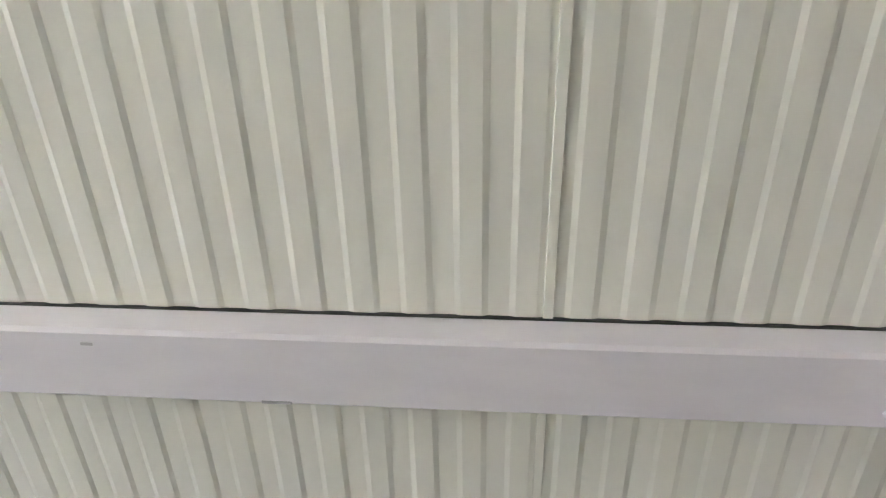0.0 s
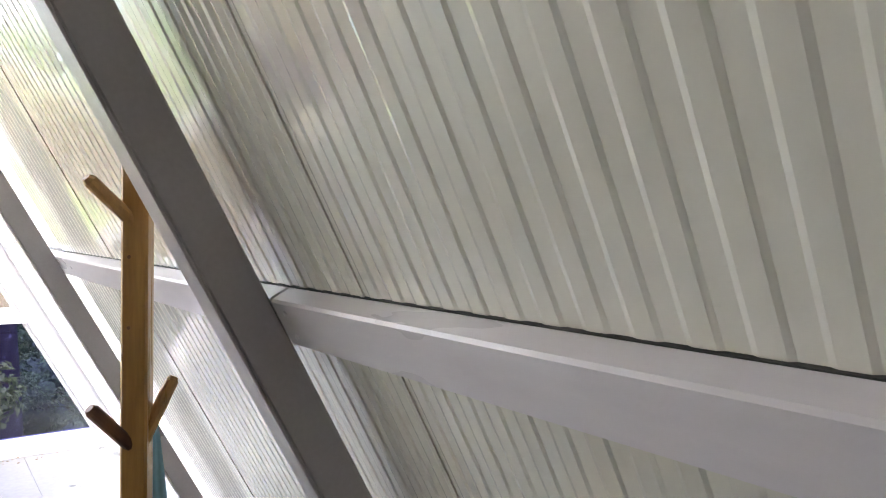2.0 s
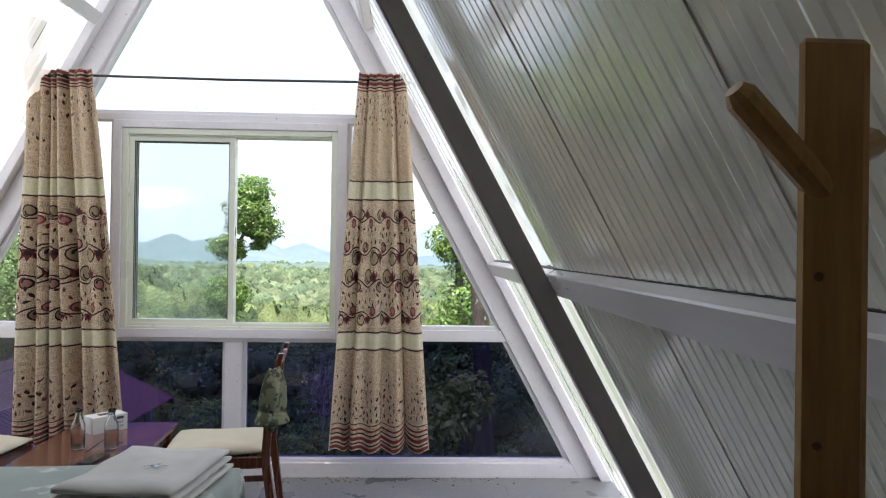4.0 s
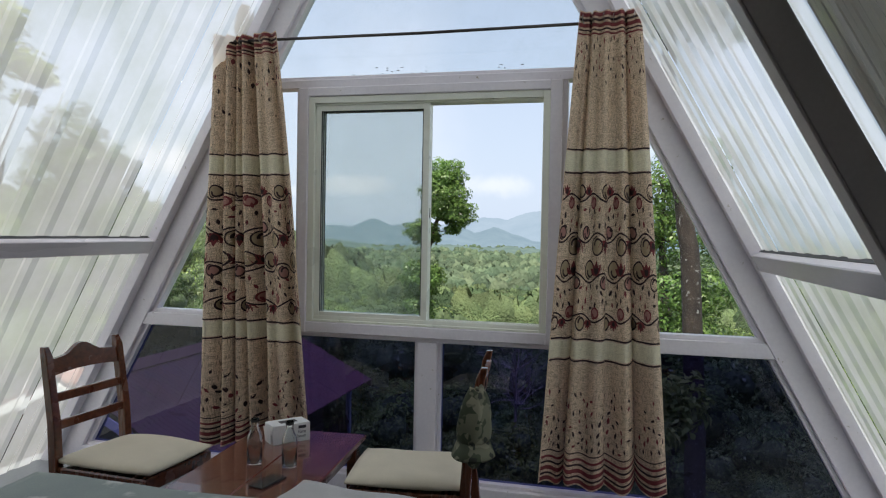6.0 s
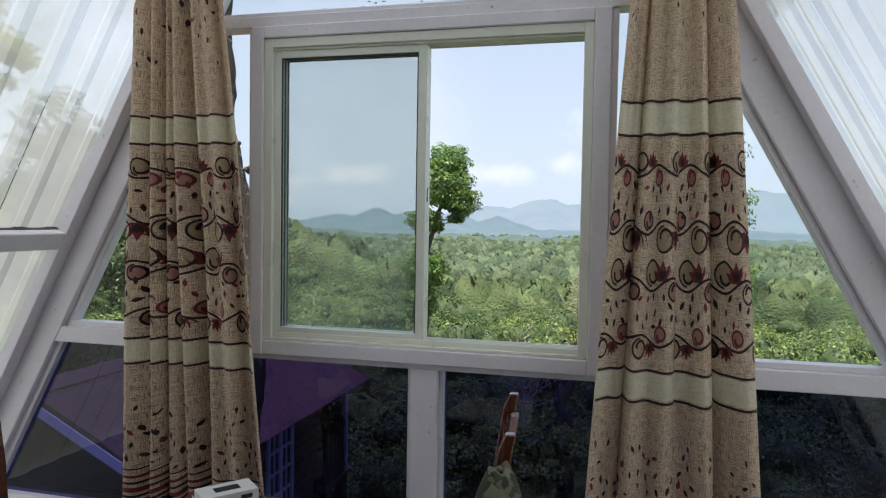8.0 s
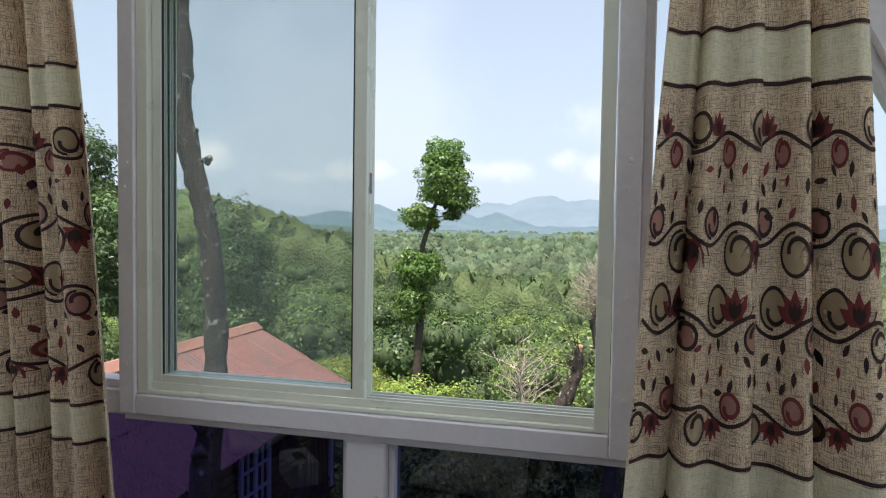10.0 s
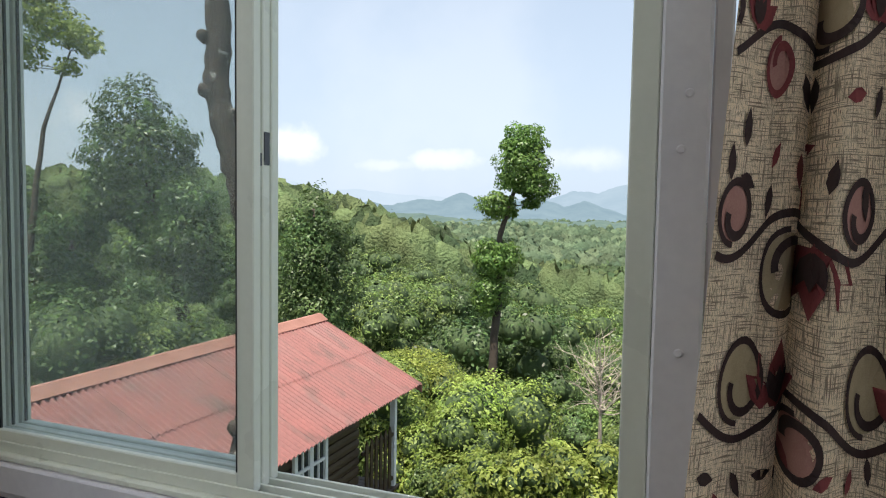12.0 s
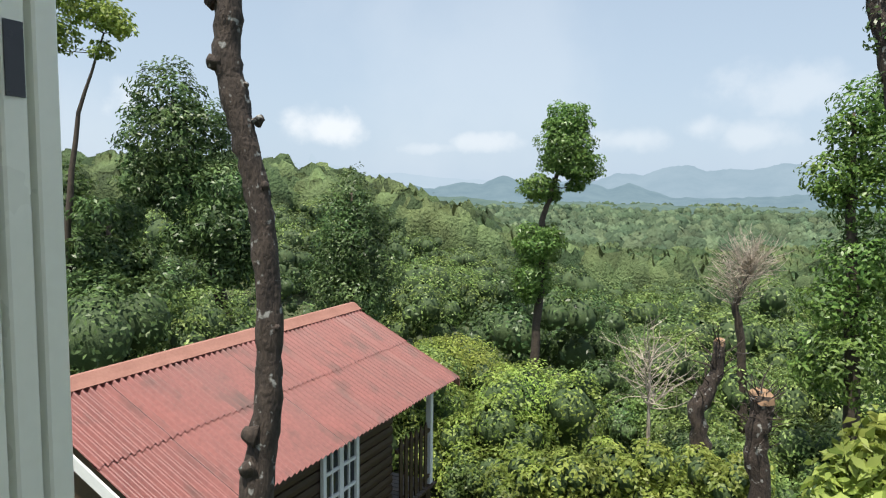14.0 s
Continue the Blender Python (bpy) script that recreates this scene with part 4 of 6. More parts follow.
    for row, (fc, flip, big) in enumerate(((0.388, -1, 0.0), (0.472, 1, 1.0), (0.556, -1, 1.0), (0.640, 1, 0.0))):
        zc = zz(fc)
        off = row * 0.07 + seed * 0.03
        amp = 0.020 if not big else 0.024
        strip([(W * i / 150, zc + flip * amp * math.sin(2 * math.pi * (W * i / 150 + off) / P)) for i in range(1, 150)], 0.009, 0.009, 0)
        k = -1
        while k * P - off < W:
            a = k * P - off
            spiral(a + P * 0.25, zc + flip * (-0.026 - 0.012 * big), 0.035 + 0.010 * big, math.radians(90 * flip), flip, 0, 3)
            spiral(a + P * 0.78, zc + flip * (0.022), 0.028 + 0.004 * big, math.radians(-90 * flip), -flip, 1 if row in (0, 3) else 0, 2)
            flower(a + P * 0.53, zc - flip * 0.012, 0.050 + 0.018 * big, -flip)
            k += 1
    part("printed_pattern", bm, mats, cur, "maroon and brown scroll and leaf print")
    # eyelet heading rings
    for i in range(6):
        U = W * (i + 0.5) / 6
        p = surf(U, z_top - 0.035)
        bm = bmesh.new()
        n = 14
        for r in range(n):
            a = 2 * math.pi * r / n
            b = 2 * math.pi * (r + 1) / n
            q = []
            for ang, rad in ((a, 0.018), (b, 0.018), (b, 0.026), (a, 0.026)):
                q.append(bm.verts.new((p.x + 0.4 * rad * math.cos(ang), p.y + rad * math.cos(ang) * 0.9, p.z + rad * math.sin(ang))))
            bm.faces.new(q)
        part("eyelet", bm, M_STEEL, cur)
    return cur


make_curtain(0.105, 0.385, -0.045, 0.560, 2.515, 0.215, 4.2, 0.30, 3, "printed beige curtain with maroon scrolls, gathered beside the window", [(0.20, 0.032, 1.0), (0.50, 0.05, 0.25), (0.745, 0.036, 1.0)])
make_curtain(-1.862, -1.485, -1.925, -1.240, 2.500, 0.225, 5.2, 0.05, 8, "printed beige curtain with maroon scrolls, hanging in deep folds", [(0.13, 0.030, 0.8), (0.27, 0.028, 0.8), (0.385, 0.036, 1.3), (0.545, 0.062, 1.55), (0.86, 0.05, 0.35)])


def make_rod():
    rod = thing("curtain_rod", "thin steel curtain rod between the rafters", "curtain rod")
    bm = bmesh.new()
    z = 2.468
    tube(bm, [(-1.86, 5.455, z + 0.004), (-0.7, 5.455, z - 0.006), (0.43, 5.455, z)], [0.008] * 3, 12)
    part("bar", bm, M_ROD, rod, smooth=True)
    for x, xe in ((-1.86, -1.90), (0.43, 0.47)):
        bm = bmesh.new()
        tube(bm, [(x, 5.455, z + 0.002), (x, 5.53, z + 0.002), (x, 5.601, z + 0.002)], [0.006] * 3, 8)
        tube(bm, [(x - (0.012 if x < 0 else -0.012), 5.455, z + 0.002), (xe, 5.455, z + 0.002)], [0.012, 0.009], 10)
        part("bracket", bm, M_ROD, rod)


make_rod()


def make_litter():
    """Crumbs of dry leaf and flaked paint along the foot of the gable."""
    rng = random.Random(27)
    bm = bmesh.new()
    for _ in range(150):
        x, y = rng.uniform(-1.9, 1.25), GABLE - 0.012 - abs(rng.gauss(0, 0.05))
        r, a = rng.uniform(0.003, 0.012), rng.uniform(0, 6.28)
        vs = [bm.verts.new((x + r * rng.uniform(0.5, 1) * math.cos(a + q), y + 0.6 * r * math.sin(a + q), 0.0016 + rng.uniform(0, 0.006))) for q in (0, 1.3, 2.6, 4.1)]
        low = [bm.verts.new((v.co.x, v.co.y, 0.0011)) for v in vs]
        bm.faces.new(vs)
        for q in range(4):
            bm.faces.new((low[q], low[(q + 1) % 4], vs[(q + 1) % 4], vs[q]))
    tagged(part("floor_litter", bm, M_CUT), "dry leaf crumbs and flaked paint along the gable", "litter", kind="stuff")
    bm = bmesh.new()
    for _ in range(16):
        z = 2.303 + abs(rng.gauss(0, 0.022))
        x = rng.uniform(-1.3, -0.1)
        w, h = rng.uniform(0.003, 0.010), rng.uniform(0.002, 0.005)
        box(bm, x - w, x + w, GABLE + 0.0495, GABLE + 0.0525, z, z + h, bevel=0.0008)
    tagged(part("pane_dirt", bm, M_BARK_DARK), "dead insects and dirt along the upper pane's foot", "dirt", kind="stuff")


make_litter()


# ---- furniture ----
def make_chair(at):
    ch = thing("dining_chair", "dark red polished wooden ladder-back chair with a cream seat cushion", "chair", at, "chairs at the coffee table")
    w, d, sh = 0.40, 0.46, 0.415

    def leg(pts, s):
        bm = bmesh.new()
        prev = None
        for (x, y, z), k in zip(pts, s):
            ring = [bm.verts.new((x + a * k, y + b * k, z)) for a, b in ((-1, -1), (1, -1), (1, 1), (-1, 1))]
            if prev:
                for i in range(4):
                    bm.faces.new((prev[i], prev[(i + 1) % 4], ring[(i + 1) % 4], ring[i]))
            else:
                bm.faces.new(ring[::-1])
            prev = ring
        bm.faces.new(prev)
        bmesh.ops.bevel(bm, geom=bm.edges[:], offset=0.003, segments=1, profile=0.5, affect="EDGES", clamp_overlap=True)
        return bm

    for y in (-w / 2, w / 2):
        part("leg", leg([(d / 2 - 0.02, y, 0.0), (d / 2 - 0.02, y, sh)], (0.016, 0.021)), M_WOOD, ch)
        part("back_post", leg([(-d / 2 - 0.055, y, 0.0), (-d / 2, y, 0.40), (-d / 2 - 0.012, y, 0.60), (-d / 2 - 0.055, y, 0.885), (-d / 2 - 0.068, y, 0.925)], (0.017, 0.021, 0.020, 0.018, 0.013)), M_WOOD, ch)
        bm = bmesh.new()
        box(bm, -d / 2, d / 2 - 0.03, y - 0.009, y + 0.009, 0.17, 0.20, bevel=0.003)
        part("stretcher", bm, M_WOOD, ch)
    bm = bmesh.new()
    box(bm, -d / 2 + 0.01, d / 2 + 0.005, -w / 2 - 0.012, w / 2 + 0.012, 0.365, 0.425, bevel=0.006)
    part("seat_frame", bm, M_WOOD, ch)
    bm = bmesh.new()
    box(bm, d / 2 - 0.03, d / 2 - 0.01, -w / 2 + 0.02, w / 2 - 0.02, 0.22, 0.25, bevel=0.003)
    part("stretcher", bm, M_WOOD, ch)
    # two slats and a humped crest rail
    for z in (0.575, 0.69):
        bm = bmesh.new()
        xo = -d / 2 - 0.010 - (z - 0.58) * 0.14
        box(bm, xo - 0.009, xo + 0.009, -w / 2 + 0.018, w / 2 - 0.018, z, z + 0.038, bevel=0.003)
        part("slat", bm, M_WOOD, ch)
    bm = bmesh.new()
    n = 16
    lo, hi = [], []
    for i in range(n + 1):
        y = -w / 2 + 0.016 + (w - 0.032) * i / n
        t = abs(2 * i / n - 1)
        top = 0.875 + 0.045 * (0.5 + 0.5 * math.cos(math.pi * min(1, t / 0.62))) - 0.012 * max(0, t - 0.62)
        bow = -0.012 * (1 - t * t)
        lo.append((y, 0.80 + 0.010 * (1 - t * t), bow))
        hi.append((y, top, bow))
    prev = None
    for (y, za, b), (_, zb, _) in zip(lo, hi):
        q = [bm.verts.new((-d / 2 - 0.045 + b + dx - (z - 0.8) * 0.15, y, z)) for dx, z in ((-0.010, za), (0.010, za), (0.010, zb), (-0.010, zb))]
        if prev:
            for i in range(4):
                bm.faces.new((prev[i], prev[(i + 1) % 4], q[(i + 1) % 4], q[i]))
        else:
            bm.faces.new(q[::-1])
        prev = q
    bm.faces.new(prev)
    bmesh.ops.recalc_face_normals(bm, faces=bm.faces[:])
    part("crest_rail", bm, M_WOOD, ch)
    # cushion: a soft pad, domed
    bm = bmesh.new()
    n = 14
    grid = {}
    for lay in (0, 1):
        for i in range(n + 1):
            for j in range(n + 1):
                a, b = 2 * i / n - 1, 2 * j / n - 1
                rim = (1 - abs(a) ** 5) * (1 - abs(b) ** 5)
                x = a * (d / 2 + 0.012) * (1 - 0.03 * b * b) + 0.012
                y = b * (w / 2 + 0.012) * (1 - 0.03 * a * a)
                z = 0.4265 + 0.022 + (1 if lay else -1) * (0.006 + 0.020 * min(1, rim * 1.4)) + (0.004 * math.sin(3 * a + 2 * b) if lay else 0)
                grid[lay, i, j] = bm.verts.new((x, y, max(0.4258, z)))
    for i in range(n):
        for j in range(n):
            bm.faces.new((grid[1, i, j], grid[1, i + 1, j], grid[1, i + 1, j + 1], grid[1, i, j + 1]))
            bm.faces.new((grid[0, i, j], grid[0, i, j + 1], grid[0, i + 1, j + 1], grid[0, i + 1, j]))
    for i in range(n):
        for e in ((0, i, 0, i + 1), (n, i + 1, n, i)):
            bm.faces.new((grid[0, e[0], e[1]], grid[1, e[0], e[1]], grid[1, e[2], e[3]], grid[0, e[2], e[3]]))
        bm.faces.new((grid[0, i + 1, 0], grid[1, i + 1, 0], grid[1, i, 0], grid[0, i, 0]))
        bm.faces.new((grid[0, i, n], grid[1, i, n], grid[1, i + 1, n], grid[0, i + 1, n]))
    bmesh.ops.recalc_face_normals(bm, faces=bm.faces[:])
    part("cushion", bm, M_CUSHION, ch, "cream cloth cushion", smooth=True)
    return ch


chair = make_chair(pose(-1.735, 4.640, 0, 0, 0, -3))
copy_thing(chair, pose(-0.505, 4.800, 0, 0, 0, 187))


def make_table():
    tb = thing("coffee_table", "low dark mahogany coffee table with scratched top", "table", pose(-1.120, 4.745, 0, 0, 0, 4))
    w, l, h = 0.56, 0.92, 0.44
    for i in range(2):
        bm = bmesh.new()
        box(bm, -w / 2 + i * w / 2 + 0.0008, -w / 2 + (i + 1) * w / 2 - 0.0008, -l / 2, l / 2, h - 0.024, h, bevel=0.004)
        part("top_board", bm, M_TABLE, tb)
    for x in (-w / 2 + 0.05, w / 2 - 0.05):
        for y in (-l / 2 + 0.06, l / 2 - 0.06):
            bm = bmesh.new()
            box(bm, x - 0.024, x + 0.024, y - 0.024, y + 0.024, 0, h - 0.0245, bevel=0.004)
            part("leg", bm, M_WOOD, tb)
        bm = bmesh.new()
        box(bm, x - 0.01, x + 0.01, -l / 2 + 0.085, l / 2 - 0.085, h - 0.085, h - 0.0245, bevel=0.003)
        part("apron", bm, M_WOOD, tb)
    for y in (-l / 2 + 0.06, l / 2 - 0.06):
        bm = bmesh.new()
        box(bm, -w / 2 + 0.075, w / 2 - 0.075, y - 0.01, y + 0.01, h - 0.085, h - 0.0245, bevel=0.003)
        part("apron", bm, M_WOOD, tb)


make_table()


def make_bottle(at):
    b = thing("glass_bottle", "empty clear glass bottle with a narrow neck", "bottle", at, "bottles on the table")
    outer = [(0.0, 0.0), (0.026, 0.0), (0.031, 0.004), (0.032, 0.02), (0.032, 0.105), (0.030, 0.122), (0.020, 0.146), (0.0155, 0.160), (0.0150, 0.180), (0.0172, 0.183), (0.0172, 0.195), (0.0145, 0.196)]
    inner = [(0.0128, 0.195), (0.0125, 0.160), (0.017, 0.146), (0.027, 0.121), (0.0292, 0.105), (0.0292, 0.012), (0.022, 0.007), (0.0, 0.006)]
    bm = bmesh.new()
    lathe(bm, outer + inner, 28)
    bmesh.ops.remove_doubles(bm, verts=bm.verts[:], dist=1e-5)
    bmesh.ops.recalc_face_normals(bm, faces=bm.faces[:])
    part("body", bm, M_BOTTLE, b, smooth=True)
    bm = bmesh.new()
    lathe(bm, [(0.0176, 0.181), (0.0180, 0.183), (0.0180, 0.190), (0.0176, 0.192)], 24)
    part("neck_ring", bm, M_GASKET_SHADE, b, "dark ring round the neck", smooth=True)
    return b


bottle = make_bottle(pose(-1.180, 4.682, 0.4403))
copy_thing(bottle, pose(-1.022, 4.690, 0.4403, 0, 0, 40))


def make_tissue_box():
    ang = math.degrees(math.atan2(5.118 - 4.992, -1.119 + 1.229))
    tbx = thing("tissue_box", "white cardboard face tissue box, top torn open", "tissue box", pose(-1.222, 4.925, 0.4403, 0, 0, ang))
    lx, ly, h = 0.185, 0.105, 0.088
    bm = bmesh.new()
    box(bm, 0, lx, 0, ly, 0, h, bevel=0.0015)
    part("carton", bm, M_CARD, tbx)
    bm = bmesh.new()
    box(bm, 0.05, 0.135, 0.032, 0.072, h + 0.0002, h + 0.0012, bevel=0.0003)
    part("opening", bm, M_INK, tbx, "dark oval opening")
    # loose flap at the end
    bm = bmesh.new()
    box(bm, -0.0012, -0.0002, 0.01, ly - 0.01, 0.0, 0.075, m=Matrix.Rotation(radians(-8), 4, "Y"))
    part("end_flap", bm, M_CARD, tbx)
    for k, (txt, z) in enumerate((("Face", 0.040), ("Tissue", 0.020))):
        cu = bpy.data.curves.new("lettering", "FONT")
        cu.body = txt
        cu.size = 0.022
        cu.align_x = "RIGHT"
        cu.extrude = 0.0002
        cu.materials.append(M_INK)
        o = new("lettering", cu)
        o.parent = tbx
        o.matrix_basis = pose(lx - 0.022, -0.0006, z, 90, 0, 0)
    bm = bmesh.new()
    box(bm, lx - 0.06, lx - 0.022, -0.0008, -0.0001, 0.062, 0.076)
    part("printed_bar", bm, M_INK, tbx)


make_tissue_box()


def make_phone():
    ph = thing("phone", "black phone lying on the table", "phone", pose(-1.02, 4.50, 0.4403, 0, 0, -10))
    bm = bmesh.new()
    box(bm, -0.036, 0.036, -0.075, 0.075, 0, 0.008, bevel=0.003, segs=2)
    part("body", bm, M_BLACK, ph)
    bm = bmesh.new()
    box(bm, -0.033, 0.033, -0.071, 0.071, 0.0082, 0.0088)
    part("screen", bm, M_DARKGLASS, ph)


make_phone()


def make_cap():
    """Cap pulled over the chair's near back post."""
    bm = bmesh.new()
    n, m = 22, 12
    rings = []
    for j in range(m + 1):
        t = j / m
        r = 0.100 * (math.sin(math.pi * (0.09 + 0.80 * t)) ** 0.75)
        z = 0.855 - 0.285 * t
        ring = []
        for i in range(n):
            a = 2 * math.pi * i / n
            crease = 1 + 0.07 * math.sin(5 * a + 3 * t) + 0.05 * math.sin(9 * a - 7 * t)
            ring.append(bm.verts.new((-0.205 + 0.62 * r * crease * math.cos(a) - 0.012 * t, 4.585 + r * crease * math.sin(a) * 0.95, z + 0.012 * math.sin(2 * a))))
        rings.append(ring)
    for a, b in zip(rings, rings[1:]):
        for i in range(n):
            bm.faces.new((a[i], b[i], b[(i + 1) % n], a[(i + 1) % n]))
    bm.faces.new(rings[0])
    bm.faces.new(rings[-1][::-1])
    cap = thing("camouflage_cap", "camouflage cloth cap hung over the chair's back post", "cap")
    part("crown", bm, M_CAMO, cap, smooth=True)
    bm = bmesh.new()
    prev = None
    for i in range(11):
        a = math.pi * (1.05 + 0.9 * i / 10)
        q = [bm.verts.new((-0.209 + 0.066 * math.cos(a) * k, 4.585 + 0.098 * math.sin(a) * k, 0.66 - (k - 1) * 0.16 + dz)) for k, dz in ((0.96, 0.0), (1.28, 0.0), (1.28, -0.006), (0.96, -0.006))]
        if prev:
            for s in range(4):
                bm.faces.new((prev[s], prev[(s + 1) % 4], q[(s + 1) % 4], q[s]))
        prev = q
    part("visor", bm, M_CAMO, cap, smooth=True)
    bm = bmesh.new()
    tube(bm, [(-0.205, 4.585, 0.852), (-0.201, 4.58, 0.860)], [0.009, 0.006], 8)
    part("button", bm, M_CAMO, cap)


make_cap()


def make_bed():
    bed = thing("bed", "bed with a grey-green floral bedspread hanging over its edge", "bed")
    x0, x1, y0, y1, h = -1.78, -0.270, 2.35, 4.160, 0.520
    bm = bmesh.new()
    box(bm, x0 + 0.03, x1 - 0.03, y0 + 0.03, y1 - 0.03, 0.14, 0.30, bevel=0.01)
    part("bed_base", bm, M_WOOD, bed)
    for x in (x0 + 0.08, x1 - 0.08):
        for y in (y0 + 0.08, y1 - 0.08):
            bm = bmesh.new()
            box(bm, x - 0.03, x + 0.03, y - 0.03, y + 0.03, 0, 0.1395, bevel=0.004)
            part("leg", bm, M_WOOD, bed)
    bm = bmesh.new()
    box(bm, x0 + 0.02, x1 - 0.02, y0 + 0.02, y1 - 0.02, 0.3005, h - 0.012, bevel=0.04, segs=3)
    part("mattress", bm, M_SHEET, bed)
    # spread: a draped sheet with soft folds at the hanging edges
    bm = bmesh.new()
    nx, ny = 66, 84
    ver = {}
    for i in range(nx + 1):
        for j in range(ny + 1):
            u = (x0 - 0.34) + (x1 - x0 + 0.68) * i / nx
            v = (y0 - 0.05) + (y1 - y0 + 0.30) * j / ny
            dx = max(0, u - x1, x0 - u)
            dy = max(0, v - y1)
            drop = max(dx, dy)
            z = h + 0.004 * math.sin(7 * u + 3 * v) + 0.003 * math.sin(13 * v - 5 * u) - max(0, drop - 0.015) * 0.97
            px = min(max(u, x0), x1) + (1 if u > x1 else -1) * (min(dx, 0.02) + 0.020 * math.sin(24 * v) * min(1, dx * 5))if dx else u
            py = (y1 + min(dy, 0.02) + 0.020 * math.sin(22 * u) * min(1, dy * 5)) if dy else v
            ver[i, j] = bm.verts.new((px, py, z))
    for i in range(nx):
        for j in range(ny):
            bm.faces.new((ver[i, j], ver[i + 1, j], ver[i + 1, j + 1], ver[i, j + 1]))
    part("bedspread", bm, M_SPREAD, bed, "grey-green bedspread with pale flowers", smooth=True)


make_bed()


def make_towels():
    tw = thing("folded_towel", "folded pale checked towel lying on the bed", "towel", pose(-0.520, 3.860, 0.5245, 0, 0, -6))
    for k in range(3):
        bm = bmesh.new()
        n, m = 20, 10
        w, l, t = 0.44 - 0.012 * k, 0.56 - 0.015 * k, 0.030
        z0 = k * 0.031
        ver = {}
        for lay in (0, 1):
            for i in range(n + 1):
                for j in range(m + 1):
                    a, b = 2 * i / n - 1, 2 * j / m - 1
                    rim = (1 - abs(a) ** 8) * (1 - abs(b) ** 8)
                    ver[lay, i, j] = bm.verts.new((a * w / 2, b * l / 2, z0 + t / 2 + (1 if lay else -1) * t / 2 * min(1, 0.35 + rim) + (0.004 * math.sin(4 * a + 3 * b + k) + 0.004 * math.sin(6 * b) if lay else 0)))
        for i in range(n):
            for j in range(m):
                bm.faces.new((ver[1, i, j], ver[1, i + 1, j], ver[1, i + 1, j + 1], ver[1, i, j + 1]))
                bm.faces.new((ver[0, i, j], ver[0, i, j + 1], ver[0, i + 1, j + 1], ver[0, i + 1, j]))
        for j in range(m):
            bm.faces.new((ver[0, 0, j], ver[1, 0, j], ver[1, 0, j + 1], ver[0, 0, j + 1]))
            bm.faces.new((ver[0, n, j + 1], ver[1, n, j + 1], ver[1, n, j], ver[0, n, j]))
        for i in range(n):
            bm.faces.new((ver[0, i + 1, 0], ver[1, i + 1, 0], ver[1, i, 0], ver[0, i, 0]))
            bm.faces.new((ver[0, i, m], ver[1, i, m], ver[1, i + 1, m], ver[0, i + 1, m]))
        bmesh.ops.recalc_face_normals(bm, faces=bm.faces[:])
        part("fold", bm, M_TOWEL, tw, smooth=True)
    # keys on the towel
    ky = thing("key_ring", "small steel keys on a ring on the towel", "keys", pose(-0.50, 3.82, 0.6215))
    bm = bmesh.new()
    tube(bm, [(0.02 * math.cos(a), 0.02 * math.sin(a), 0.003) for a in np.linspace(0, 2 * math.pi, 20)], [0.0014] * 20, 6, caps=False)
    part("ring", bm, M_STEEL, ky)
    for r in (20, 75):
        bm = bmesh.new()
        box(bm, 0.02, 0.065, -0.003, 0.003, 0.001, 0.003, m=Matrix.Rotation(radians(r), 4, "Z"))
        box(bm, 0.012, 0.03, -0.009, 0.009, 0.0012, 0.0028, m=Matrix.Rotation(radians(r), 4, "Z"))
        part("key", bm, M_STEEL, ky)


make_towels()


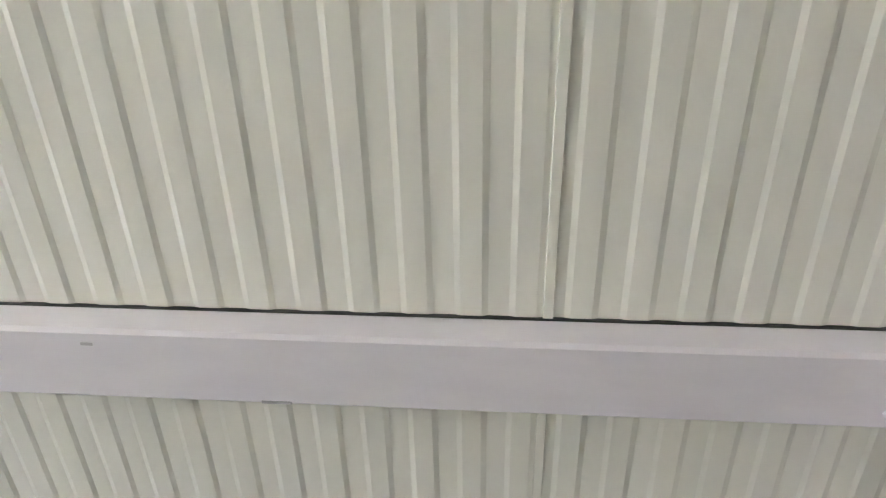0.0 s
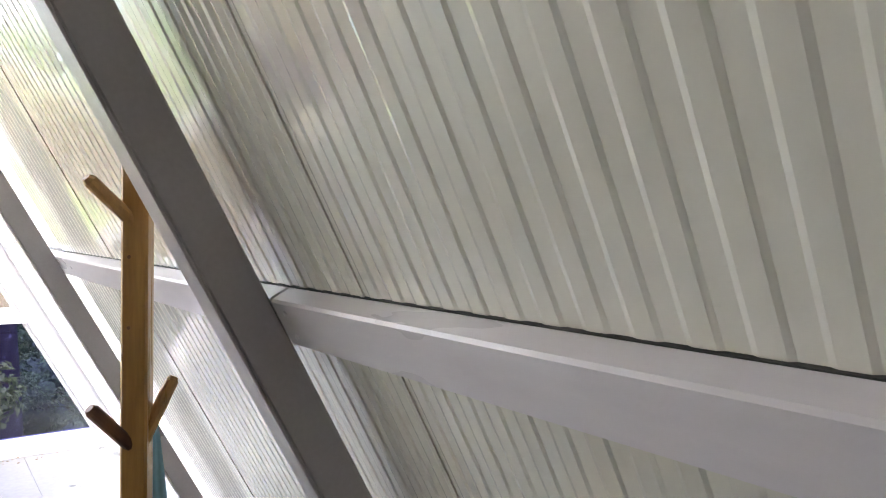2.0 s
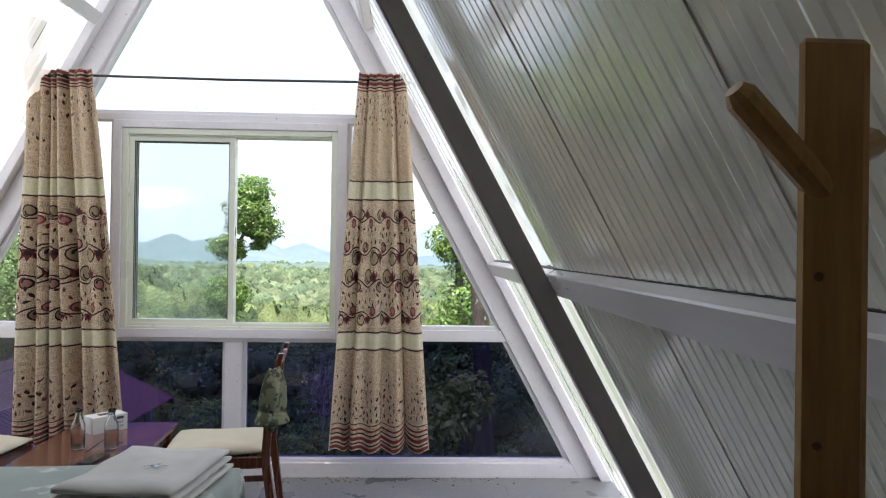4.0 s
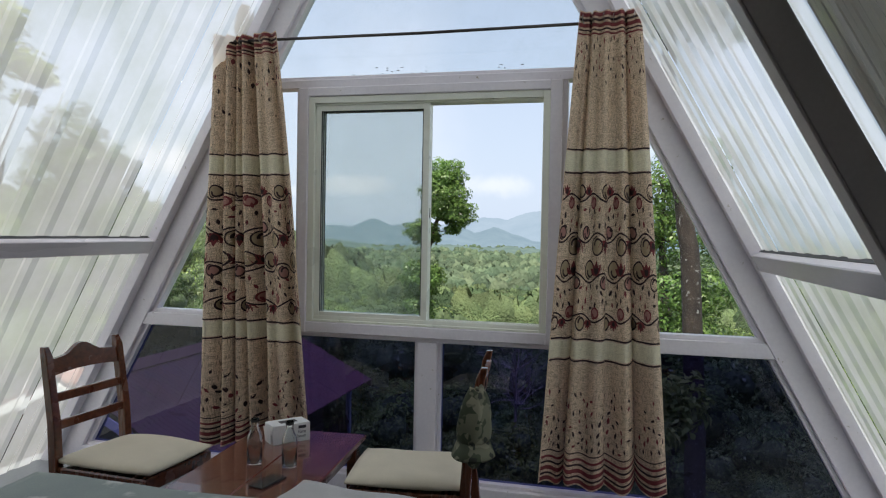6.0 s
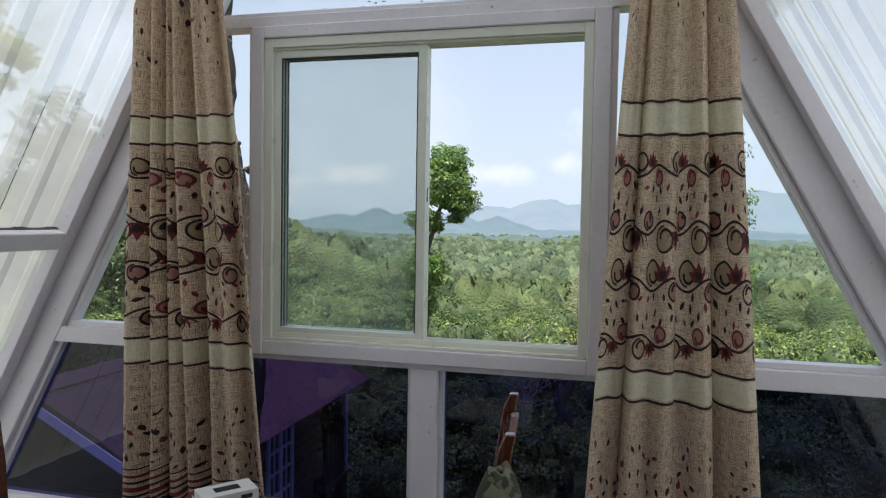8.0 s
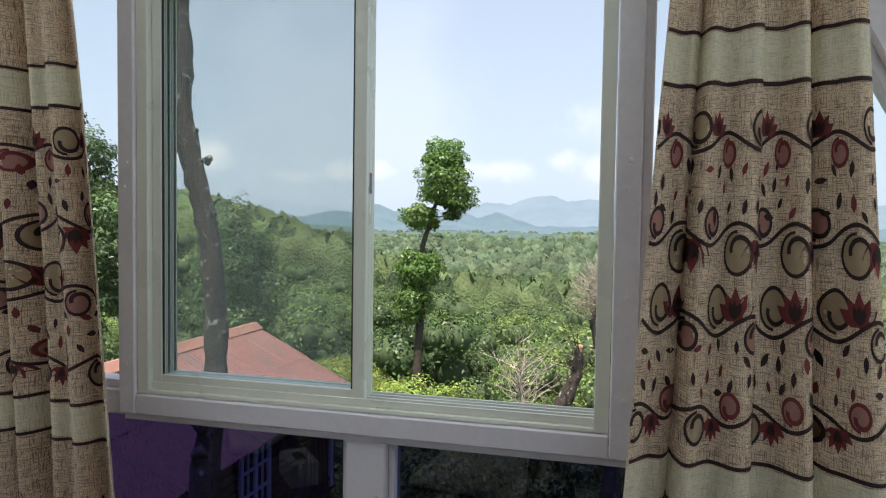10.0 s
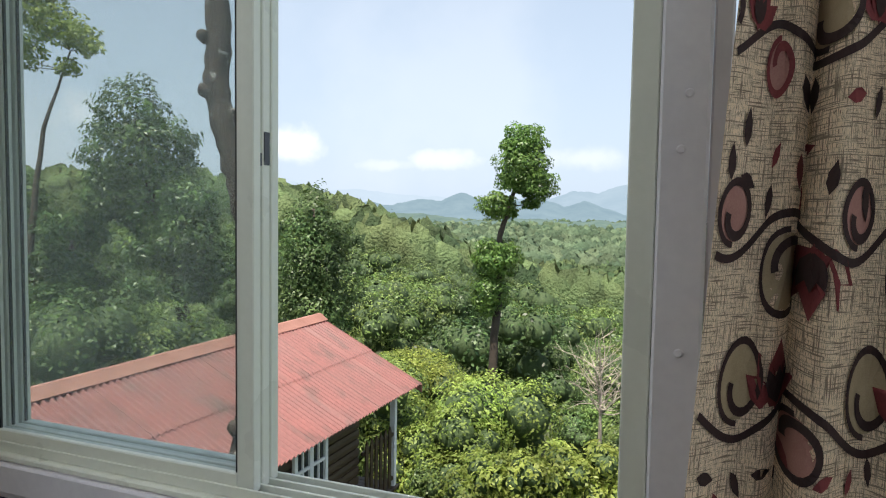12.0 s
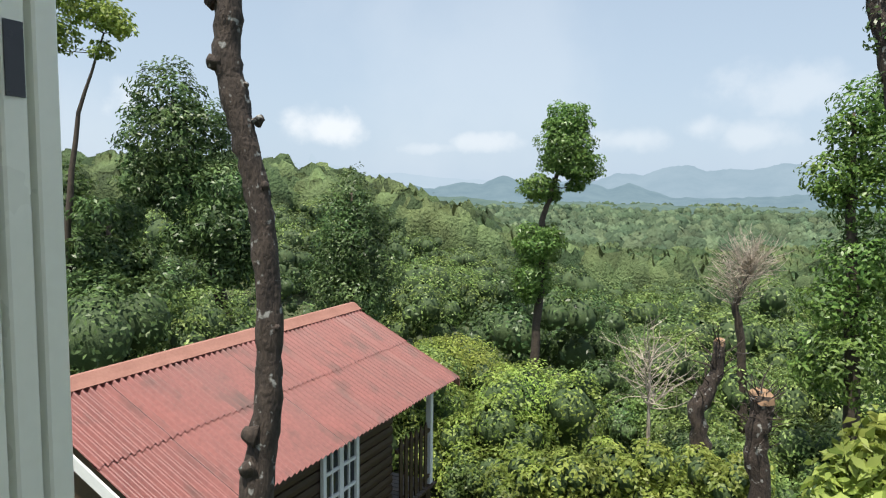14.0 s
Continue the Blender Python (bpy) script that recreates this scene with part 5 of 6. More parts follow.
def make_rack():
    rk = thing("coat_rack", "varnished pine coat rack with slanting pegs", "coat rack", pose(0.784, 1.740, 0, 0, 0, -29))
    h = 1.592
    bm = bmesh.new()
    s = 0.0220
    box(bm, -s, s, -s, s, 0.0, h, bevel=0.004)
    for v in bm.verts:
        if v.co.z > h - 0.03 and v.co.x > 0:
            v.co.z -= 0.006
    part("post", bm, M_PINE, rk)

    def peg(x, y, z, dxy, rise, length, mat_):
        bm2 = bmesh.new()
        a = radians(dxy)
        p0 = Vector((x, y, z))
        d = Vector((math.cos(a), math.sin(a), rise)).normalized()
        tube(bm2, [p0 - d * 0.015, p0 + d * length * 0.5, p0 + d * (length - 0.008), p0 + d * length], [0.0115, 0.012, 0.012, 0.0075], 12)
        part("peg", bm2, mat_, rk, smooth=False)

    peg(-0.008, -0.014, 1.484, 222, 0.90, 0.098, M_PINE)
    peg(0.016, 0.012, 1.514, 60, 0.3, 0.03, M_PINE)
    peg(0.014, -0.004, 1.107, 40, 1.9, 0.112, M_PINE)
    peg(-0.010, -0.015, 1.102, 225, 1.1, 0.098, M_PINE_DARK)
    for k in range(4):
        bm = bmesh.new()
        a = k * 90
        box(bm, 0.0205, 0.20, -0.015, 0.015, 0.0, 0.05, bevel=0.004, m=Matrix.Rotation(radians(a), 4, "Z"))
        part("foot", bm, M_PINE, rk)
    for z in (1.30, 1.42, 1.49, 0.9):
        bm = bmesh.new()
        tube(bm, [(-0.008, -0.0210, z), (-0.008, -0.0225, z)], [0.004, 0.003], 8)
        part("nail", bm, M_PINE_DARK, rk)
    # blue cloth bag on the lower peg
    bg = thing("cloth_bag", "light blue cloth hanging from a coat peg", "bag")
    bm = bmesh.new()
    rings = []
    n = 18
    for j in range(12):
        t = j / 11
        r = 0.012 + 0.045 * min(1, t * 1.8) * (1 - 0.25 * t)
        rings.append([bm.verts.new((0.830 + r * (0.5 + 0.2 * math.sin(4 * a)) * math.cos(a), 1.810 + r * (1 + 0.18 * math.sin(5 * a + t)) * math.sin(a), 1.122 - 0.36 * t)) for a in np.linspace(0, 2 * math.pi, n, endpoint=False)])
    for a, b in zip(rings, rings[1:]):
        for i in range(n):
            bm.faces.new((a[i], b[i], b[(i + 1) % n], a[(i + 1) % n]))
    bm.faces.new(rings[0])
    bm.faces.new(rings[-1][::-1])
    part("cloth", bm, M_BLUE, bg, smooth=True)


make_rack()


# ---- outside: hillside, forest, valley ----
EYE0 = Vector((-0.1, 5.0, 0.0))


def ground_z(x, y):
    """Hillside falling from the cabin into a wide valley, a wooded spur on the west."""
    dx, dy = x - EYE0.x, y - EYE0.y
    r = math.hypot(dx, dy)
    b = math.degrees(math.atan2(-dx, dy))
    z = -3.3 - 53.0 * (1 - math.exp(-r / 270.0))
    # spur: crest about 250 m out, lower towards the valley mouth
    t = min(1.0, max(0.0, (b - 7.0) / 34.0))
    t = t * t * (3 - 2 * t) if b < 130 else 0.0
    z += t * 33.0 * math.exp(-((r - 255.0) / 130.0) ** 2)
    if r > 12:
        k = min(1.0, (r - 12) / 60.0)
        z += k * (2.2 * noise.noise((x * 0.021, y * 0.021, 0.3)) + 0.014 * min(r, 700) * noise.noise((x * 0.006, y * 0.006, 5.0)))
    return z


def make_ground():
    radii = [0.0]
    r = 2.0
    while r < 4400:
        radii.append(r)
        r *= 1.085
    nb = 180
    verts, faces = [], []
    for r in radii:
        for k in range(nb):
            a = 2 * math.pi * k / nb
            x, y = EYE0.x + r * math.sin(a), EYE0.y + r * math.cos(a)
            verts.append((x, y, ground_z(x, y)))
    for i in range(len(radii) - 1):
        for k in range(nb):
            k2 = (k + 1) % nb
            faces.append((i * nb + k, (i + 1) * nb + k, (i + 1) * nb + k2, i * nb + k2))
    ob = np_mesh("ground", np.array(verts), np.array(faces), M_GROUND, smooth=True)
    tagged(ob, "green wooded hillside falling into a wide valley", "ground", kind="structure")


make_ground()


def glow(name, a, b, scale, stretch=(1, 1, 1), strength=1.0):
    """Plain far distance that glows, with the air's haze painted into its colours."""
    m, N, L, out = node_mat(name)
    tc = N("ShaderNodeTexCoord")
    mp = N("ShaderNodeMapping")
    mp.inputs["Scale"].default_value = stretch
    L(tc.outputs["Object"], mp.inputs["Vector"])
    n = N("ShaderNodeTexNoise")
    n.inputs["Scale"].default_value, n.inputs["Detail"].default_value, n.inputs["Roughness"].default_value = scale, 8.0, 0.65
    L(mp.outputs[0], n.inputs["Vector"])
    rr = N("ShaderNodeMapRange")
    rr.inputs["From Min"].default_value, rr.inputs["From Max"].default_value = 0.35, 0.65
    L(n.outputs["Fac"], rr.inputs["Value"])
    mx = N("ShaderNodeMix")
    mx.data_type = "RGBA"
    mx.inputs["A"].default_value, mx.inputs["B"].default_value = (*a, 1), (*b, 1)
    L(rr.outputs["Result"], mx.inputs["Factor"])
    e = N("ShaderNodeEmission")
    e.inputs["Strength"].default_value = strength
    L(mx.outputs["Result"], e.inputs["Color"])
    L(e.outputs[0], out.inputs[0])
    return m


def make_ridge(name, radius, peaks, floor_z, rough, seed, material, label, base=0.0, b0=-75, b1=95):
    """Far range of hills: crest heights interpolated between a few summits, with small relief."""
    verts, faces = [], []
    n = 420
    rows = 7
    for i in range(n + 1):
        b = b0 + (b1 - b0) * i / n
        h = base
        for pb, ph, pw in peaks:
            h = max(h, base + (ph - base) * math.exp(-((b - pb) / pw) ** 2))
        h += rough * noise.noise((b * 0.9, seed, 0.0)) + rough * 0.5 * noise.noise((b * 3.3, seed, 4.0)) + rough * 0.25 * noise.noise((b * 11, seed, 9.0))
        a = math.radians(b)
        for j in range(rows):
            t = j / (rows - 1)
            rr = radius * (0.86 + 0.14 * t)
            z = floor_z + (h - floor_z) * t ** 1.3 + (rough * 0.5 * noise.noise((b * 2.0, t * 6, seed)) if 0 < j < rows - 1 else 0)
            verts.append((EYE0.x - rr * math.sin(a), EYE0.y + rr * math.cos(a), z))
    for i in range(n):
        for j in range(rows - 1):
            faces.append((i * rows + j, (i + 1) * rows + j, (i + 1) * rows + j + 1, i * rows + j + 1))
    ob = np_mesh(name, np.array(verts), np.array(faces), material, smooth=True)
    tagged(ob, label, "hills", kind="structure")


# hill ranges glow in blue tints that stand in for haze
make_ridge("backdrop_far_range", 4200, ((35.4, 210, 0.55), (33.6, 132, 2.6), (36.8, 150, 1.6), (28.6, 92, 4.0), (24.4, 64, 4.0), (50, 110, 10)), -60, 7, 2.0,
           glow("haze_far_hills", (0.40, 0.51, 0.62), (0.43, 0.54, 0.645), 0.003), "distant hills with pale blue haze painted in", base=44)
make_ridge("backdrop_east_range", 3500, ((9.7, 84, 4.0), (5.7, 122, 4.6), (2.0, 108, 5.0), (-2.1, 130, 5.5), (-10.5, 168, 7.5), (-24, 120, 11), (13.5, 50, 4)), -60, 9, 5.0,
           glow("haze_east_hills", (0.285, 0.395, 0.485), (0.33, 0.44, 0.53), 0.005), "wooded hills across the valley with blue-grey haze painted in", base=-30, b1=24)
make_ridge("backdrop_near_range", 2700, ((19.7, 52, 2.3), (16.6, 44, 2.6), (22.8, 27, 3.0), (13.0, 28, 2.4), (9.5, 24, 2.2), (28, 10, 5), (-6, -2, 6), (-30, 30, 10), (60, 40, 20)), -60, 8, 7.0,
           glow("haze_hill_woods", (0.200, 0.300, 0.365), (0.245, 0.350, 0.41), 0.012), "wooded hills with blue-green haze painted in", base=-26)
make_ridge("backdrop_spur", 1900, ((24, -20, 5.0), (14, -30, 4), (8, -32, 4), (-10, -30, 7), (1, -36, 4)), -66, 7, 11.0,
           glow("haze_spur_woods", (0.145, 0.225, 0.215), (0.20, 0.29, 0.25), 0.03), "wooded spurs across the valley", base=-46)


# ---- leaves and trees ----
def leaf_verts(pos, nrm, size, rng, slim=0.5, fold=0.12):
    n = len(pos)
    t = rng.normal(size=(n, 3))
    t -= (t * nrm).sum(1, keepdims=True) * nrm
    t /= np.linalg.norm(t, axis=1, keepdims=True) + 1e-9
    b = np.cross(nrm, t)
    s = (size * rng.uniform(0.65, 1.25, size=(n, 1)))
    v = np.empty((n, 4, 3))
    v[:, 0] = pos - t * s * 0.5
    v[:, 1] = pos + b * s * slim * 0.5 + nrm * s * fold
    v[:, 2] = pos + t * s * 0.5 - nrm * s * 0.1
    v[:, 3] = pos - b * s * slim * 0.5 + nrm * s * fold
    return v


def crown_leaves(clumps, count, size, rng, up=0.35, shell=0.7, slim=0.5):
    """Leaves round clumps (x, y, z, radius, stretch in z)."""
    c = np.array([k[:3] for k in clumps], float)
    r = np.array([k[3] for k in clumps], float)
    zs = np.array([k[4] if len(k) > 4 else 0.85 for k in clumps], float)
    w = r ** 2 / (r ** 2).sum()
    idx = rng.choice(len(clumps), size=count, p=w)
    d = rng.normal(size=(count, 3))
    d /= np.linalg.norm(d, axis=1, keepdims=True)
    rad = r[idx] * (shell + (1.08 - shell) * rng.uniform(size=count) ** 0.5)
    # lumpy outline
    lump = 1 + 0.20 * np.sin(5 * d[:, 0] + 3.1 * idx) * np.cos(4 * d[:, 1] + idx) + 0.12 * np.sin(9 * d[:, 2] + 2 * idx)
    off = d * (rad * lump)[:, None]
    off[:, 2] *= zs[idx]
    pos = c[idx] + off
    nrm = d * 0.95 + rng.normal(size=(count, 3)) * 0.42 + np.array([0, 0, up])
    nrm /= np.linalg.norm(nrm, axis=1, keepdims=True)
    return leaf_verts(pos, nrm, size, rng, slim)


def quads(v):
    return v.reshape(-1, 3), np.arange(len(v) * 4).reshape(-1, 4)


def clump_cloud(center, rx, rz, k, rng, r0=0.32, r1=0.5):
    out = []
    for _ in range(k):
        d = rng.normal(size=3)
        d /= np.linalg.norm(d)
        q = rng.uniform(0.35, 0.85)
        out.append((center[0] + d[0] * rx * q, center[1] + d[1] * rx * q, center[2] + d[2] * rz * q, rx * rng.uniform(r0, r1), 0.8))
    return out


def make_tree(label, trunk, radii, clumps, count, size, leaf_material, bark=None, seed=1, group="", slim=0.5, up=0.45, name="tree", shell=0.55):
    rng = np.random.default_rng(seed)
    prng = random.Random(seed)
    base = Vector(trunk[0])
    tr = thing(name, label, name.replace("_", " "), Matrix.Translation(base), group)
    bm = bmesh.new()
    loc = [Vector(p) - base for p in trunk]
    fine_pts, fine_r = [], []
    for (p, q), (a, b) in zip(zip(loc, loc[1:]), zip(radii, radii[1:])):
        for k in range(4):
            t = k / 4
            j = Vector((prng.uniform(-1, 1), prng.uniform(-1, 1), 0)) * a * 0.25
            fine_pts.append(p.lerp(q, t) + (j if fine_pts else Vector()))
            fine_r.append(a + (b - a) * t)
    fine_pts.append(loc[-1])
    fine_r.append(radii[-1])
    tube(bm, fine_pts, fine_r, 10, wobble=0.10, rng=prng)
    # limbs from the trunk to the larger clumps
    for c in clumps[:14]:
        target = Vector(c[:3]) - base
        best = min(fine_pts[1:], key=lambda p: (p - target).length + max(0, p.z - target.z) * 2)
        i = fine_pts.index(best)
        r = max(0.012, fine_r[i] * 0.45)
        mid = best.lerp(target, 0.5) + Vector((prng.uniform(-0.1, 0.1), prng.uniform(-0.1, 0.1), -0.08 * (target - best).length))
        tube(bm, [best, mid, target], [r, r * 0.6, r * 0.22], 6)
    part("trunk", bm, bark or M_BARK_DARK, tr, smooth=True)
    cl = [(c[0] - base.x, c[1] - base.y, c[2] - base.z, *c[3:]) for c in clumps]
    v, f = quads(crown_leaves(cl, count, size, rng, up=up, slim=slim, shell=shell))
    np_mesh("crown", v, f, leaf_material, tr)
    return tr


R = np.random.default_rng(5)


def ground_at(p):
    return (p[0], p[1], ground_z(p[0], p[1]))


# the slender tree with stacked crowns
make_tree("slender tree with three stacked dark green crowns", [ground_at((-6.13, 25.17, -5.92)), (-6.21, 25.41, -3.14), (-6.14, 25.60, -1.40), (-6.18, 25.77, 0.51), (-5.85, 26.06, 1.90), (-5.56, 26.32, 3.29)],
          [0.171, 0.137, 0.114, 0.086, 0.063, 0.034],
          [(*(-5.59, 26.25, 2.74), 0.82, 1.15), (*(-5.71, 26.50, 3.49), 0.71, 0.95), (*(-5.13, 26.18, 2.16), 0.59, 0.9), (*(-5.31, 26.27, 1.56), 0.30, 0.6), (*(-5.88, 26.09, 2.42), 0.46, 0.8),
           (*(-6.35, 25.79, 1.51), 0.57, 0.72), (*(-6.05, 26.14, 1.29), 0.34, 0.7), (*(-6.32, 25.64, -0.19), 0.75, 0.8), (*(-6.03, 25.78, -0.01), 0.46, 0.7), (*(-6.35, 25.53, -1.23), 0.63, 1.05), (*(-6.43, 25.43, -1.76), 0.34, 0.9)],
          21000, 0.115, M_LEAF_GLOSSY, seed=11, shell=0.5)
# tall dark tree on the west
make_tree("tall broad dark-leaved forest tree", [ground_at((-15.68, 22.13, -4.21)), (-15.70, 22.25, -2.74), (-16.28, 22.24, -0.20), (-17.05, 22.10, 1.98), (-17.57, 22.08, 4.16)], [0.274, 0.229, 0.183, 0.126, 0.057],
          [(*(-17.65, 22.04, 4.25), 1.09, 1.0), (*(-18.01, 21.75, 2.89), 1.20, 1.0), (*(-16.77, 21.97, 2.87), 1.31, 1.0), (*(-16.52, 22.46, 3.27), 0.80, 1.0), (*(-18.11, 21.58, 1.61), 1.03, 0.9), (*(-17.02, 22.05, 1.25), 1.14, 0.8),
           (*(-15.11, 21.77, 1.44), 0.86, 0.8), (*(-15.13, 21.64, 0.23), 1.09, 0.8), (*(-14.54, 21.84, -0.46), 0.91, 0.8), (*(-16.46, 21.69, -0.18), 0.80, 0.7), (*(-15.14, 21.49, -1.16), 0.86, 0.7)],
          17000, 0.20, M_LEAF_DARK, seed=12, slim=0.36)
make_tree("conical bushy dark tree behind the cottage", [ground_at((-13.66, 26.64, -3.30)), (-13.71, 26.74, -2.05), (-13.86, 26.99, 1.28)], [0.229, 0.183, 0.057],
          [(*(-13.86, 26.98, 1.18), 0.71, 1.3), (*(-14.24, 26.72, 0.24), 0.91, 1.1), (*(-13.38, 27.11, 0.15), 0.91, 1.1), (*(-13.55, 26.47, -0.76), 1.26, 1.1), (*(-14.36, 26.50, -1.43), 1.03, 1.0), (*(-13.01, 27.11, -1.62), 1.09, 1.0), (*(-13.41, 26.37, -2.40), 1.37, 0.9)],
          11000, 0.17, M_LEAF_DARK, seed=13, slim=0.4)
make_tree("tall tree with sunlit airy foliage", [ground_at((-15.47, 16.51, -2.90)), (-15.63, 16.77, 0.43), (-15.51, 17.10, 3.21), (-15.02, 17.50, 5.17)], [0.10, 0.085, 0.05, 0.02],
          [(*(-14.98, 17.57, 5.59), 0.57, 0.7), (*(-15.50, 17.35, 5.87), 0.63, 0.7), (*(-14.65, 17.69, 5.32), 0.37, 0.7), (*(-15.06, 17.44, 4.75), 0.34, 0.7), (*(-16.23, 16.95, 5.16), 0.69, 0.7), (*(-16.67, 16.87, 6.40), 0.91, 0.8), (*(-15.93, 17.26, 6.97), 0.91, 0.8), (*(-17.12, 16.54, 5.15), 0.69, 0.8)],
          6500, 0.15, M_LEAF_LIGHT, seed=14, shell=0.25)
make_tree("dense dark forest tree at the wood's edge", [ground_at((-15.47, 17.62, -3.46)), (-15.54, 17.74, -1.97), (-15.58, 17.94, 0.38)], [0.183, 0.149, 0.057],
          clump_cloud((-15.64, 17.89, 0.08), 1.5, 1.7, 16, R) + clump_cloud((-15.06, 18.60, -1.46), 1.4, 1.2, 10, R), 13000, 0.17, M_LEAF_DARK, seed=15, slim=0.42)
make_tree("dense dark forest tree at the wood's edge", [ground_at((-19.25, 18.21, -3.73)), (-19.34, 18.35, -1.75), (-19.48, 18.59, 1.39)], [0.229, 0.171, 0.057],
          clump_cloud((-19.74, 18.39, 0.57), 2.0, 2.4, 18, R) + clump_cloud((-17.63, 18.01, -1.25), 1.6, 1.4, 8, R), 12000, 0.18, M_LEAF_DARK, seed=16)
# big tree on the east, seen against the sky
make_tree("leafy tree beside the slope, sunlit on its crown", [ground_at((2.09, 23.29, -4.01)), (1.94, 23.47, -1.40), (1.80, 23.61, 0.69), (1.74, 23.84, 3.29)], [0.194, 0.160, 0.114, 0.034],
          [(*(1.97, 23.95, 3.42), 0.63, 1.0), (*(1.65, 23.74, 2.77), 0.57, 0.9), (*(2.20, 23.96, 2.39), 0.74, 0.9), (*(1.40, 23.53, 1.86), 0.63, 0.8), (*(2.07, 23.80, 1.34), 0.80, 0.9), (*(1.37, 23.72, 1.46), 0.40, 0.8), (*(2.87, 24.22, 2.00), 1.03, 1.0), (*(2.81, 24.35, 3.57), 0.80, 1.0),
           (*(2.03, 23.62, -0.22), 0.86, 0.9), (*(1.48, 23.28, -1.14), 0.69, 0.8), (*(2.56, 23.75, -1.39), 1.03, 0.9), (*(1.90, 23.35, -2.44), 1.03, 0.9), (*(2.97, 24.07, -0.09), 1.03, 0.9), (*(1.28, 23.51, -2.68), 0.63, 0.8)],
          15000, 0.15, M_LEAF_GLOSSY, seed=17, slim=0.45)
# dark overhanging bough close by on the east
make_tree("dark tree trunk wrapped in creepers", [ground_at((2.11, 16.51, -1.81)), (1.88, 16.64, 0.69), (1.54, 16.68, 2.72), (1.28, 16.67, 3.81), (1.16, 16.71, 4.83), (1.16, 16.87, 6.48)], [0.217, 0.194, 0.171, 0.149, 0.137, 0.091],
          [(*(1.23, 16.63, 3.65), 0.18, 1.6), (*(1.22, 16.69, 4.28), 0.21, 1.6), (*(1.40, 16.65, 3.03), 0.17, 1.5), (*(1.64, 16.69, 2.33), 0.18, 1.6), (*(1.17, 16.85, 6.16), 0.91, 0.8), (*(2.17, 17.31, 6.17), 1.03, 0.8)],
          6000, 0.09, M_LEAF_DARK, bark=M_BARK, seed=18)


def make_pruned_trunk():
    """The tall pruned trunk in front of the cottage, with knots and stubs."""
    pts = [ground_at((-3.68, 9.42, -2.04)), (-3.72, 9.50, -1.04), (-3.67, 9.61, -0.23), (-3.69, 9.66, 0.41), (-3.77, 9.69, 1.14), (-3.88, 9.69, 1.63), (-3.99, 9.67, 2.04), (-4.10, 9.67, 2.50), (-4.10, 9.71, 2.94), (-4.17, 9.74, 3.49), (-4.16, 9.82, 4.31)]
    rad = [0.160, 0.135, 0.105, 0.108, 0.100, 0.098, 0.105, 0.112, 0.100, 0.095, 0.080]
    tr = thing("pruned_tree", "tall bare pruned trunk with lichen patches and knots", "tree", Matrix.Translation(Vector(pts[0])))
    base = Vector(pts[0])
    prng = random.Random(4)
    bm = bmesh.new()
    P = [Vector(p) - base for p in pts]
    fp, fr = [], []
    for i in range(len(P) - 1):
        for k in range(6):
            t = k / 6
            fp.append(P[i].lerp(P[i + 1], t) + Vector((prng.uniform(-1, 1), prng.uniform(-1, 1), 0)) * 0.006)
            fr.append((rad[i] + (rad[i + 1] - rad[i]) * t) * prng.uniform(0.93, 1.08))
    tube(bm, fp, fr, 20, wobble=0.11, rng=prng)
    part("trunk", bm, M_BARK, tr, smooth=True)

    def knot(c, toward, size, cut=True):
        c = Vector(c) - base
        d = Vector(toward).normalized()
        bm2 = bmesh.new()
        tube(bm2, [c, c + d * size * 0.7, c + d * size, c + d * size * 1.18], [size * 0.72, size * 0.62, size * 0.52, size * 0.28], 12, wobble=0.26, rng=prng)
        part("knot", bm2, M_BARK, tr, smooth=True)

    knot((-4.09, 9.62, 2.43), (-0.9, -0.4, 0.15), 0.11)
    knot((-3.84, 9.71, 1.96), (0.8, -0.2, 0.6), 0.065)
    knot((-3.94, 9.69, 2.24), (0.8, -0.2, 0.9), 0.04)
    knot((-3.77, 9.69, 1.45), (0.8, -0.3, 0.3), 0.055)
    knot((-4.17, 9.63, 2.90), (-0.9, -0.2, 0.6), 0.08)
    knot((-3.67, 9.47, -0.51), (-0.95, -0.3, 0.15), 0.11)
    knot((-3.67, 9.45, -0.73), (-0.9, -0.3, -0.5), 0.12)
    knot((-3.61, 9.63, 0.33), (0.9, -0.3, 0.6), 0.045)


make_pruned_trunk()


